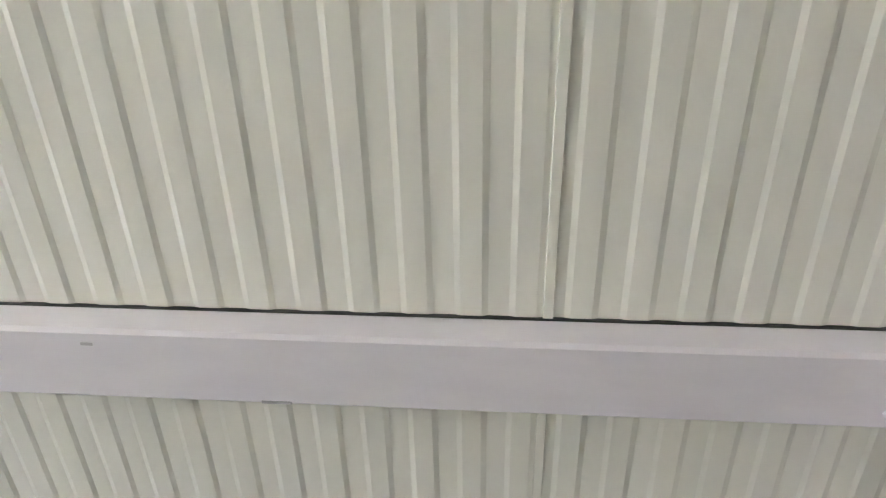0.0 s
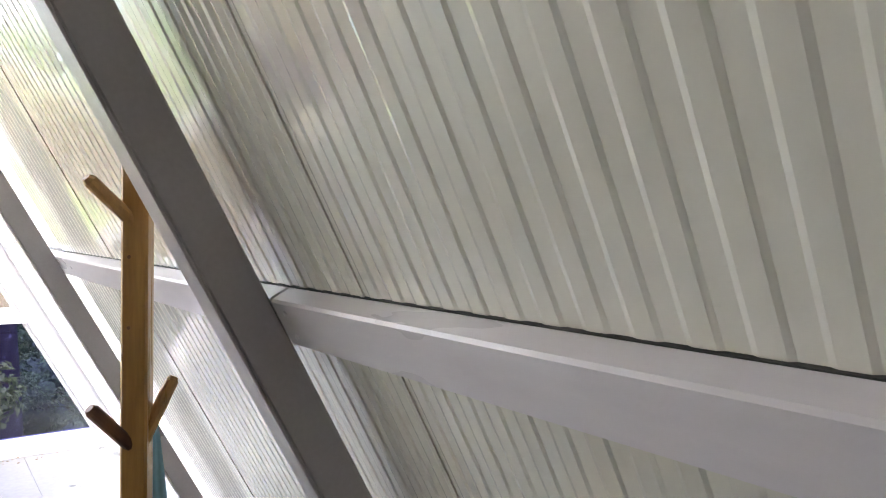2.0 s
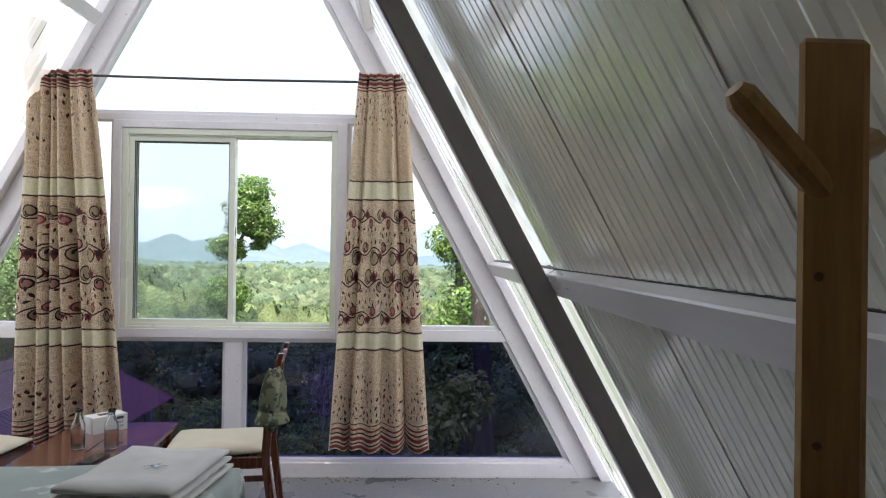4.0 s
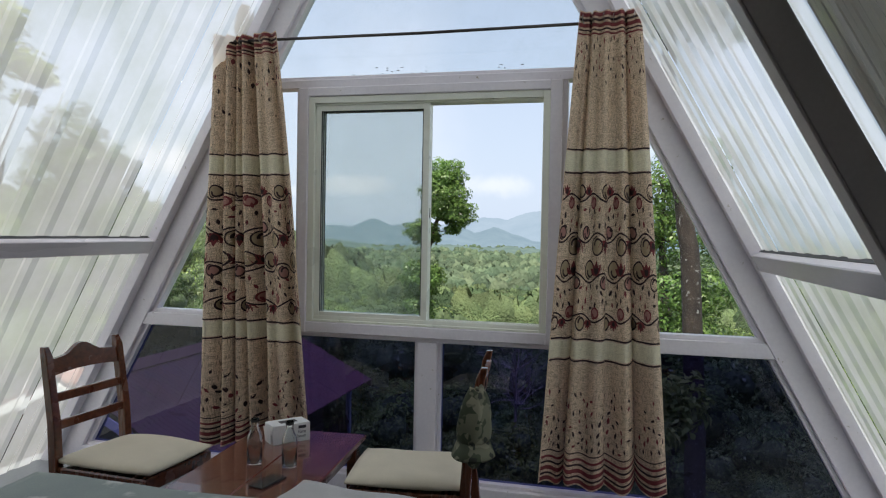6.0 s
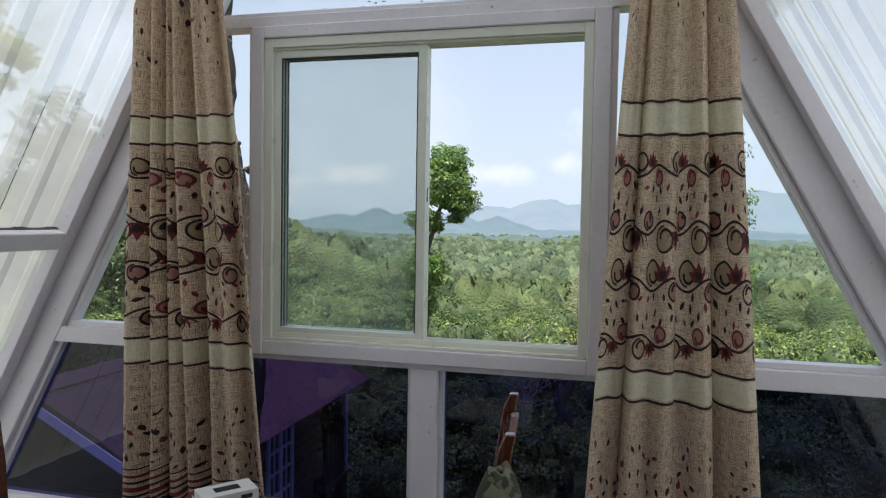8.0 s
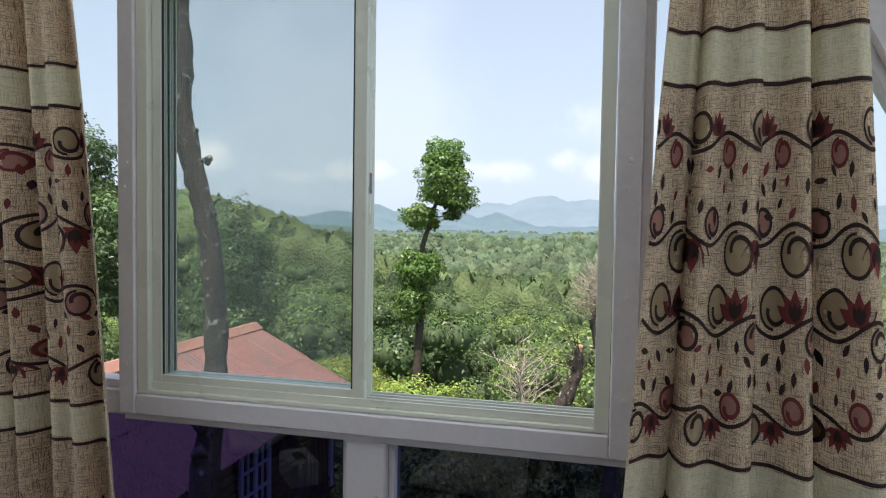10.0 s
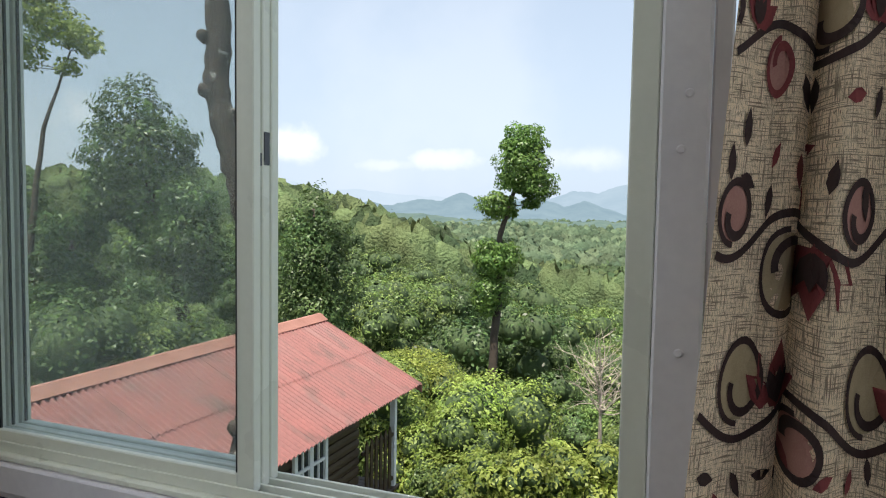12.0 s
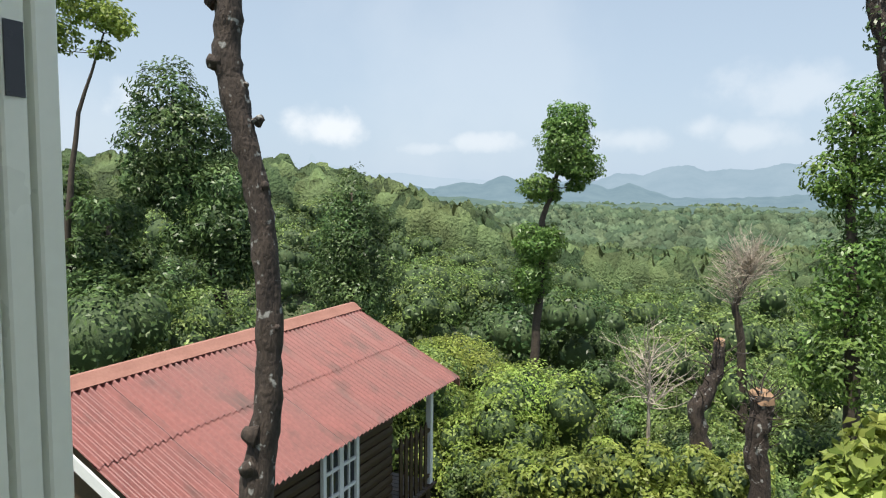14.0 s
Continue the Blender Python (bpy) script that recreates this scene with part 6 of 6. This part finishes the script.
def bare_tree(name, label, trunk, radii, twigs, seed, material, top_cut=False, reach=0.8):
    base = Vector(trunk[0])
    tr = thing(name, label, "tree", Matrix.Translation(base))
    prng = random.Random(seed)
    bm = bmesh.new()
    loc = [Vector(p) - base for p in trunk]
    fp, fr = [], []
    for i in range(len(loc) - 1):
        for k in range(5):
            t = k / 5
            fp.append(loc[i].lerp(loc[i + 1], t) + Vector((prng.uniform(-1, 1), prng.uniform(-1, 1), 0)) * radii[i] * 0.2)
            fr.append((radii[i] + (radii[i + 1] - radii[i]) * t) * prng.uniform(0.88, 1.14))
    fp.append(loc[-1])
    fr.append(radii[-1])
    tube(bm, fp, fr, 12, wobble=0.12, rng=prng)
    part("trunk", bm, M_BARK_DARK if twigs > 100 else material, tr, smooth=True)
    if top_cut:
        bm = bmesh.new()
        tube(bm, [loc[-1] - Vector((0, 0, 0.02)), loc[-1] + Vector((0.01, -0.02, 0.05))], [radii[-1] * 1.02, radii[-1] * 0.85], 12, wobble=0.2, rng=prng)
        part("cut_end", bm, M_CUT, tr)
    if twigs:
        bm = bmesh.new()
        for _ in range(twigs):
            p = fp[prng.randrange(len(fp) // 2, len(fp))].copy()
            d = Vector((prng.uniform(-1, 1), prng.uniform(-1, 1), prng.uniform(0.0, 1.2))).normalized()
            pts, rr = [p], [0.014]
            for k in range(4):
                d = (d + Vector((prng.uniform(-1, 1), prng.uniform(-1, 1), prng.uniform(-0.3, 0.6))) * 0.35).normalized()
                p = p + d * reach * prng.uniform(0.2, 0.32)
                pts.append(p)
                rr.append(max(0.003, 0.012 - 0.003 * k))
            tube(bm, pts, rr, 4, caps=False)
            for k in (1, 2, 3):
                e = Vector((prng.uniform(-1, 1), prng.uniform(-1, 1), prng.uniform(-0.2, 0.8))).normalized()
                tube(bm, [pts[k], pts[k] + e * reach * 0.22, pts[k] + e * reach * 0.4 + Vector((0, 0, 0.03))], [0.007, 0.004, 0.002], 3, caps=False)
        part("twig_spray", bm, material, tr, "bare grey twigs")
    return tr


bare_tree("tree_stump", "tall sawn tree stump with broken bark", [ground_at((0.02, 15.01, -3.53)), (0.00, 15.11, -2.47), (-0.05, 15.15, -1.72), (-0.01, 15.21, -1.27)], [0.221, 0.154, 0.138, 0.165], 34, 31, M_BARK, top_cut=True, reach=0.45)
bare_tree("dead_tree", "bent dead tree trunk snapped at the top", [ground_at((-0.75, 16.90, -3.72)), (-0.83, 16.94, -2.81), (-0.93, 16.97, -2.07), (-0.67, 17.15, -1.50), (-0.64, 17.20, -1.00)], [0.176, 0.154, 0.143, 0.121, 0.094], 18, 32, M_BARK, top_cut=True, reach=0.6)
bare_tree("dead_tree", "leafless grey tree with a dense twiggy top", [ground_at((-0.15, 26.12, -4.29)), (-0.44, 26.14, -2.70), (-0.64, 26.15, -1.74), (-0.35, 26.36, -0.94), (-0.28, 26.42, -0.62)], [0.132, 0.105, 0.088, 0.066, 0.039], 150, 33, M_DEAD, reach=1.15)
bare_tree("dead_tree", "small leafless pale shrub", [ground_at((-2.11, 20.72, -4.36)), (-2.18, 20.78, -3.36), (-2.20, 20.87, -2.35)], [0.044, 0.039, 0.022], 40, 34, M_DEAD, reach=1.3)


# ---- understorey, woods and valley forest ----
def lobed_crown(x, y, z, r, h, rng, lobes=9):
    """Centres and radii of the leafy lobes of one crown."""
    out = [(x, y, z + h * 0.72, r * 0.52)]
    turn = rng.uniform(0, 2 * math.pi)
    for k in range(lobes - 1):
        a = turn + 2.4 * k + rng.uniform(-0.4, 0.4)
        q = r * rng.uniform(0.42, 0.70)
        out.append((x + q * math.cos(a), y + q * math.sin(a), z + h * rng.uniform(0.22, 0.78), r * rng.uniform(0.30, 0.50)))
    return np.array(out)


def shrubs(name, label, spots, per, size, material, seed, category="shrubs", slim=0.5, up=0.25):
    """Crowns built of lobes: a core coloured dark as inner shade, and leaves over its outer face."""
    rng = np.random.default_rng(seed)
    leaves, cores = [], []
    usual = sum(q[3] for q in spots) / len(spots)
    nu, nv = 7, 5
    ang = 2 * np.pi * np.arange(nu) / nu
    el = np.radians(np.linspace(-60, 80, nv))
    unit = np.stack([(np.cos(el)[:, None] * np.cos(ang)), (np.cos(el)[:, None] * np.sin(ang)), np.repeat(np.sin(el)[:, None], nu, 1)], -1).reshape(-1, 3)
    ring = np.array([(j * nu + a, j * nu + (a + 1) % nu, (j + 1) * nu + (a + 1) % nu, (j + 1) * nu + a) for j in range(nv - 1) for a in range(nu)])
    for x, y, z, r, h in spots:
        lobes = lobed_crown(x, y, z, r, h, rng)
        n = int(per * 1.05 * (r / usual) ** 2)
        w = lobes[:, 3] ** 2
        idx = rng.choice(len(lobes), size=n, p=w / w.sum())
        d = rng.normal(size=(n, 3))
        d[:, 2] += 0.35
        d /= np.linalg.norm(d, axis=1, keepdims=True)
        lump = 1 + 0.16 * np.sin(6 * d[:, 0] + 3.1 * idx) * np.cos(5 * d[:, 1] + idx) + rng.uniform(-0.10, 0.08, n)
        pos = lobes[idx, :3] + d * (lobes[idx, 3] * lump)[:, None]
        gap = np.linalg.norm(pos[:, None] - lobes[None, :, :3], axis=2) / lobes[None, :, 3]
        keep = gap.min(1) > 0.82
        d, pos = d[keep], pos[keep]
        nrm = d + rng.normal(size=d.shape) * 0.34 + np.array([0, 0, up])
        nrm /= np.linalg.norm(nrm, axis=1, keepdims=True)
        leaves.append(leaf_verts(pos, nrm, size, rng, slim))
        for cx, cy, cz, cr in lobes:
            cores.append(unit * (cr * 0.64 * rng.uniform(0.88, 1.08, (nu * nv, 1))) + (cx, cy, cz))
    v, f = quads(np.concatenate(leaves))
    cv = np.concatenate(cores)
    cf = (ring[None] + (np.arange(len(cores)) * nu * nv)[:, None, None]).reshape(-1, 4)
    ob = np_mesh(name, np.concatenate([cv, v]), np.concatenate([cf, f + len(cv)]), [M_SHADE_CORE, material])
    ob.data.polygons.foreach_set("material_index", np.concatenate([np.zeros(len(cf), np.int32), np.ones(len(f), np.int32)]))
    tagged(ob, label, category, kind="stuff")


def scatter_spots(n, b0, b1, r0, r1, rad, high, seed, clear=True):
    rng = np.random.default_rng(seed)
    out = []
    while len(out) < n:
        b = math.radians(rng.uniform(b0, b1))
        r = math.sqrt(rng.uniform(r0 * r0, r1 * r1))
        x, y = EYE0.x - r * math.sin(b), EYE0.y + r * math.cos(b)
        if clear and -8.6 < x < -2.9 and 8.6 < y < 17.6:
            continue
        k = rng.uniform(0.7, 1.3)
        out.append((x, y, ground_z(x, y), rad * k, high * k))
    return out


shrubs("coffee_bushes", "bright yellow-green coffee bushes on the slope", scatter_spots(56, -34, 21, 10, 17, 0.80, 1.35, 41), 2000, 0.085, M_LEAF_LIGHT, 51)
shrubs("slope_shrubs", "mid-green shrubs between the coffee bushes", scatter_spots(28, -34, 24, 10, 18, 0.75, 1.5, 71), 1900, 0.09, M_LEAF_MID, 72)
shrubs("slope_bushes", "mixed green bushes on the slope", scatter_spots(46, -42, 60, 15, 27, 1.3, 2.6, 42), 3000, 0.115, M_LEAF_MID, 52)
shrubs("shady_bushes", "dark green bushes on the slope", scatter_spots(22, -42, 60, 16, 30, 1.2, 2.5, 73), 2800, 0.11, M_LEAF_DARK, 74)
shrubs("dark_undergrowth", "dark glossy undergrowth below the gable", scatter_spots(46, -60, 45, 4.5, 9.5, 0.7, 1.3, 43), 1100, 0.12, M_LEAF_DARK, 53)
shrubs("wood_edge_trees", "dense mixed trees at the wood's edge", scatter_spots(30, -40, 8, 20, 34, 1.9, 4.0, 44), 3800, 0.14, M_LEAF_MID, 54, "trees")
shrubs("shady_trees", "dark-leaved trees at the wood's edge", scatter_spots(16, -40, 12, 22, 40, 1.7, 3.8, 75), 3400, 0.14, M_LEAF_DARK, 76, "trees")
shrubs("bright_trees", "sunlit yellow-green trees on the slope", scatter_spots(14, 14, 29, 15, 27, 1.4, 2.7, 45), 3600, 0.11, M_LEAF_LIGHT, 55, "trees")
shrubs("west_wood", "dark dense woodland beside the cottage", scatter_spots(42, 39, 82, 17, 40, 1.9, 4.2, 46), 3600, 0.14, M_LEAF_DARK, 56, "trees")
shrubs("west_wood_light", "lighter trees among the woodland", scatter_spots(22, 40, 82, 17, 44, 1.7, 4.0, 77), 3200, 0.13, M_LEAF_MID, 78, "trees")
shrubs("slope_wood", "mixed trees going down the slope", scatter_spots(105, -45, 34, 34, 80, 2.7, 5.0, 47), 1500, 0.27, M_LEAF_MID, 57, "trees")
shrubs("slope_wood_dark", "darker trees going down the slope", scatter_spots(50, -45, 60, 34, 85, 2.5, 5.2, 79), 1500, 0.27, M_LEAF_DARK, 80, "trees")
shrubs("mid_wood", "forest canopy on the lower slope", scatter_spots(330, -40, 62, 70, 190, 3.8, 7.0, 48), 640, 0.44, M_LEAF_FAR, 58, "forest")
shrubs("mid_wood_dark", "darker crowns in the forest canopy", scatter_spots(130, -40, 62, 65, 190, 3.6, 7.6, 81), 640, 0.44, M_LEAF_MID, 82, "forest")


def far_forest(name, label, n, b0, b1, r0, r1, seed, rad, per, leaf, material, canopy):
    rng = np.random.default_rng(seed)
    b = np.radians(rng.uniform(b0, b1, n))
    r = np.exp(rng.uniform(math.log(r0), math.log(r1), n))
    x, y = EYE0.x - r * np.sin(b), EYE0.y + r * np.cos(b)
    z = np.array([ground_z(a, c) for a, c in zip(x, y)])
    k = rng.uniform(0.6, 1.5, n) * rad
    m = n * per
    idx = np.repeat(np.arange(n), per)
    d = rng.normal(size=(m, 3))
    d[:, 2] = np.abs(d[:, 2]) * 0.9 - 0.25
    d /= np.linalg.norm(d, axis=1, keepdims=True)
    lump = 1 + 0.22 * np.sin(4 * d[:, 0] + idx) + 0.15 * np.cos(6 * d[:, 1] + 2 * idx)
    pos = np.stack([x, y, z + k * 0.6], 1)[idx] + d * (k[idx] * lump)[:, None] * np.array([1, 1, 0.85])
    nrm = d + rng.normal(size=(m, 3)) * 0.35 + np.array([0, 0, 0.25])
    nrm /= np.linalg.norm(nrm, axis=1, keepdims=True)
    v, f = quads(leaf_verts(pos, nrm, (leaf * r)[idx][:, None], rng, 0.8, 0.08))
    # leafy masses under the loose sprays: one lumpy dome a tree
    nu, nv = (9, 6) if n < 5000 else (6, 4)
    dome_v, dome_f = [], []
    ang = 2 * np.pi * np.arange(nu) / nu
    for i in range(n):
        q = []
        for j in range(nv):
            el = math.radians(-25 + 105 * j / (nv - 1))
            lumpy = 1 + 0.16 * np.sin(3 * ang + 1.7 * i + j) + rng.uniform(-0.13, 0.13, nu)
            q.append(np.stack([np.cos(ang) * math.cos(el) * lumpy, np.sin(ang) * math.cos(el) * lumpy, math.sin(el) * lumpy * 1.1], 1))
        dome_v.append(np.concatenate(q) * k[i] * 0.86 + (x[i], y[i], z[i] + k[i] * 0.6))
    ring = np.array([(j * nu + a, j * nu + (a + 1) % nu, (j + 1) * nu + (a + 1) % nu, (j + 1) * nu + a) for j in range(nv - 1) for a in range(nu)])
    dome_f = (ring[None] + (np.arange(n) * nu * nv)[:, None, None]).reshape(-1, 4)
    dv = np.concatenate(dome_v)
    ob = np_mesh(name, np.concatenate([dv, v]), np.concatenate([dome_f, f + len(dv)]), [canopy, material], smooth=True)
    idx_mat = np.concatenate([np.zeros(len(dome_f), np.int32), np.ones(len(f), np.int32)])
    ob.data.polygons.foreach_set("material_index", idx_mat)
    tagged(ob, label, "forest", kind="stuff")


far_forest("valley_forest", "continuous forest canopy in the valley", 3000, -42, 66, 160, 560, 61, 5.9, 46, 0.0030, M_LEAF_FAR, M_CANOPY)
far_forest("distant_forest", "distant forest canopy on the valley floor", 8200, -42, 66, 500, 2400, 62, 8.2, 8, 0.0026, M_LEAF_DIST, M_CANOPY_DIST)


# bright broad-leaved bush near the gable
make_tree("bright yellow-green broad-leaved bush on the slope", [ground_at((1.02, 13.39, -1.83)), (1.01, 13.40, -1.59), (0.97, 13.42, -1.18)], [0.044, 0.033, 0.017],
          [(*(0.99, 13.43, -1.24), 0.33, 0.9), (*(0.81, 13.33, -1.42), 0.29, 0.9), (*(1.13, 13.62, -1.09), 0.29, 0.9), (*(0.69, 13.24, -1.65), 0.28, 0.9), (*(1.24, 13.52, -1.47), 0.37, 0.9), (*(0.99, 13.37, -1.70), 0.40, 0.9), (*(1.49, 13.88, -1.25), 0.44, 1.0)],
          1100, 0.20, M_LEAF_LIGHT, seed=19, name="bush", slim=0.42, shell=0.3)
shrubs("fern_bushes", "fresh bright green bushes below the gable", [(*(-2.81, 15.95, -3.79), 0.66, 1.0), (*(-2.13, 16.26, -3.74), 0.66, 1.0), (*(-1.41, 16.16, -3.55), 0.61, 0.95), (*(-0.79, 16.22, -3.49), 0.61, 0.9), (*(-3.63, 16.11, -3.99), 0.66, 1.0), (*(-0.26, 16.02, -3.38), 0.55, 0.9)], 1500, 0.10, M_LEAF_LIGHT, 92)


# ---- the cottage below ----
def make_cottage():
    # the house is placed, slightly turned and stretched to fit the camera's view
    hinge = Matrix.Translation((-6.13, 16.3, 0))
    ct = thing("cottage", "small dark timber cottage with a red corrugated roof", "house", Matrix.Translation((-6.50, 15.45, 0.116)) @ Matrix.Rotation(math.radians(-0.9), 4, "Z") @ Matrix.Diagonal((1.033, 0.953, 1.033, 1)) @ hinge.inverted())
    rx, rz = -6.13, -0.70            # ridge
    ex, ez = -4.20, -1.625            # east eave
    y0, y1 = 10.02, 16.2
    half = ex - rx
    slope_len = math.hypot(half, rz - ez)
    # corrugated sheets, two rows to a slope, side by side
    pitch, depth = 0.10, 0.025

    def sheet(w, t0, t1, lift_, side):
        bm = bmesh.new()
        n = round(w / pitch) * 6
        rows = []
        for t in np.linspace(t0, t1, 4):
            row = []
            for i in range(n + 1):
                yy = w * i / n
                o = depth * math.cos(2 * math.pi * yy / pitch) + lift_
                x = half * t + o * (rz - ez) / slope_len
                z = -(rz - ez) * t + o * half / slope_len
                row.append(bm.verts.new((side * x, yy, z)))
            rows.append(row)
        for a, b in zip(rows, rows[1:]):
            for i in range(n):
                bm.faces.new((a[i], b[i], b[i + 1], a[i + 1]) if side > 0 else (a[i], a[i + 1], b[i + 1], b[i]))
        return bm

    roof = new("roof")
    roof.parent = ct
    w = 0.10 * 9
    for side in (1, -1):
        for row, (t0, t1, lf) in enumerate(((0.02, 0.54, 0.016), (0.50, 1.03, 0.0))):
            first = None
            y = y0
            k = 0
            while y < y1 - 0.05:
                ww = min(w, y1 - y)
                m = Matrix.Translation((rx, y, rz + 0.006 * (k % 2)))
                if first is None or ww < w - 1e-4:
                    o = part("roof_sheet", sheet(ww, t0, t1, lf, side), M_ROOF, roof, smooth=True)
                    o.matrix_basis = m
                    first = first or o
                else:
                    share(first, m, roof)
                y += w
                k += 1
    bm = bmesh.new()
    prof = [(-0.17, -0.075), (-0.10, -0.028), (-0.03, 0.028), (0.03, 0.028), (0.10, -0.028), (0.17, -0.075), (0.16, -0.085), (0.0, 0.005), (-0.16, -0.085)]
    prism(bm, [(rx + a, rz + 0.045 + b) for a, b in prof], y0 - 0.02, y1 + 0.03)
    part("ridge_cap", bm, M_RIDGE, roof)
    # barge boards on both gables
    for yb in (y0 - 0.03, y1 + 0.005):
        for side in (1, -1):
            bm = bmesh.new()
            pts = [(rx, rz - 0.02), (rx + side * half * 1.03, rz - (rz - ez) * 1.03 - 0.02), (rx + side * half * 1.03, rz - (rz - ez) * 1.03 - 0.15), (rx, rz - 0.15)]
            prism(bm, pts, yb, yb + 0.025, bevel=0.003)
            part("barge_board", bm, M_WHITE_WOOD if yb < 12 else M_RIDGE, ct)
    # log-clad walls in courses
    wx0, wx1, wy0, wy1, wb = -7.72, -4.47, 10.32, 14.52, -3.95
    top = -1.80
    walls = new("wall")
    walls.parent = ct
    course = 0.14
    z = wb
    while z < top:
        zt = min(z + course, top)
        bm = bmesh.new()
        prism(bm, [(wx1 - 0.06, z), (wx1 + 0.006, z + 0.012), (wx1 + 0.016, (z + zt) / 2), (wx1 + 0.006, zt - 0.012), (wx1 - 0.06, zt)], wy0, wy1)
        part("plank", bm, M_LOG, walls)
        bm = bmesh.new()
        prism(bm, [(wx0 + 0.06, z), (wx0 - 0.006, z + 0.012), (wx0 - 0.016, (z + zt) / 2), (wx0 - 0.006, zt - 0.012), (wx0 + 0.06, zt)], wy0, wy1)
        part("plank", bm, M_LOG, walls)
        for yy in (wy0, wy1):
            bm = bmesh.new()
            box(bm, wx0 + 0.06, wx1 - 0.06, yy - 0.03, yy + 0.03, z + 0.004, zt - 0.004, bevel=0.01)
            part("plank", bm, M_LOG, walls)
        z += course
    for yy in (wy0 - 0.03, wy1 - 0.03):
        bm = bmesh.new()
        prism(bm, [(wx0, top), (wx1, top), (rx + 0.2, rz - 0.18), (rx - 0.2, rz - 0.18)], yy, yy + 0.06)
        part("gable_board", bm, M_LOG, ct)
    # window in the east wall
    wn = new("cottage_window")
    wn.name = "window"
    wn.parent = ct
    a, b, c, d = 12.66, 13.50, -3.05, -1.76
    xw = wx1 + 0.02
    for q in ((a, a + 0.07, c, d), (b - 0.07, b, c, d), (a + 0.07, b - 0.07, d - 0.07, d), (a + 0.07, b - 0.07, c, c + 0.07)):
        bm = bmesh.new()
        box(bm, xw, xw + 0.05, q[0], q[1], q[2], q[3], bevel=0.004)
        part("frame_bar", bm, M_WHITE_WOOD, wn)
    mid = (a + b) / 2
    bm = bmesh.new()
    box(bm, xw + 0.002, xw + 0.046, mid - 0.045, mid + 0.045, c + 0.07, d - 0.07, bevel=0.003)
    part("frame_bar", bm, M_WHITE_WOOD, wn)
    for k in range(1, 4):
        zz = c + (d - c) * k / 4
        for s0, s1 in ((a + 0.07, mid - 0.045), (mid + 0.045, b - 0.07)):
            bm = bmesh.new()
            box(bm, xw + 0.004, xw + 0.04, s0, s1, zz - 0.02, zz + 0.02, bevel=0.003)
            part("glazing_bar", bm, M_WHITE_WOOD, wn)
    for s0, s1 in ((a + 0.07, mid - 0.045), (mid + 0.045, b - 0.07)):
        sm = (s0 + s1) / 2
        bm = bmesh.new()
        box(bm, xw + 0.005, xw + 0.038, sm - 0.014, sm + 0.014, c + 0.07, d - 0.07, bevel=0.003)
        part("glazing_bar", bm, M_WHITE_WOOD, wn)
        for k in range(4):
            bm = bmesh.new()
            box(bm, xw + 0.006, xw + 0.012, s0, s1, c + (d - c) * k / 4 + 0.02, c + (d - c) * (k + 1) / 4 - 0.02)
            part("pane", bm, M_DARKGLASS, wn)
    # balcony at the far end
    bal = new("balcony")
    bal.parent = ct
    y = wy1 + 0.035
    while y < 15.75:
        bm = bmesh.new()
        box(bm, wx0, wx1 + 0.12, y, y + 0.12, -3.29, -3.25, bevel=0.004)
        part("deck_board", bm, M_LOG, bal)
        y += 0.126
    for x, yy in ((wx1 + 0.04, 15.70), (wx0 + 0.05, 15.70)):
        bm = bmesh.new()
        box(bm, x - 0.045, x + 0.045, yy - 0.045, yy + 0.045, -3.2495, ez + 0.1 if x < -5 else -1.62, bevel=0.005)
        part("post", bm, M_WHITE_WOOD, bal, "white balcony post")
    rail_z = -2.26
    bm = bmesh.new()
    box(bm, wx1 + 0.02, wx1 + 0.07, wy1 + 0.05, 15.66, rail_z - 0.16, rail_z - 0.10, bevel=0.006)
    part("hand_rail", bm, M_LOG, bal)
    bm = bmesh.new()
    box(bm, wx1 + 0.02, wx1 + 0.07, wy1 + 0.05, 15.66, -3.14, -3.08, bevel=0.006)
    part("bottom_rail", bm, M_LOG, bal)
    pk = None
    y = wy1 + 0.12
    while y < 15.62:
        if pk is None:
            bm = bmesh.new()
            prism(bm, [(-0.045, -3.21), (0.045, -3.21), (0.045, rail_z - 0.03), (0.0, rail_z + 0.05), (-0.045, rail_z - 0.03)], -0.011, 0.011)
            pk = part("picket", bm, M_LOG, bal)
            pk.matrix_basis = Matrix.Translation((wx1 + 0.085, y, 0)) @ Matrix.Rotation(radians(90), 4, "Z")
        else:
            share(pk, Matrix.Translation((wx1 + 0.085, y, 0)) @ Matrix.Rotation(radians(90), 4, "Z"), bal)
        y += 0.165
    bm = bmesh.new()
    box(bm, wx0 + 0.1, wx1 - 0.1, wy0 + 0.1, wy1 - 0.1, -6.2, -3.96)
    part("plinth", bm, M_LOG, ct)
    for yy in (14.9, 15.66):
        for xa, xb in ((wx1 - 0.1, wx1 + 0.05), (wx0 + 0.05, wx0 + 0.2)):
            bm = bmesh.new()
            box(bm, xa, xb, yy - 0.08, yy + 0.08, -7.0, -3.2905, bevel=0.006)
            part("stilt", bm, M_LOG, ct)


make_cottage()
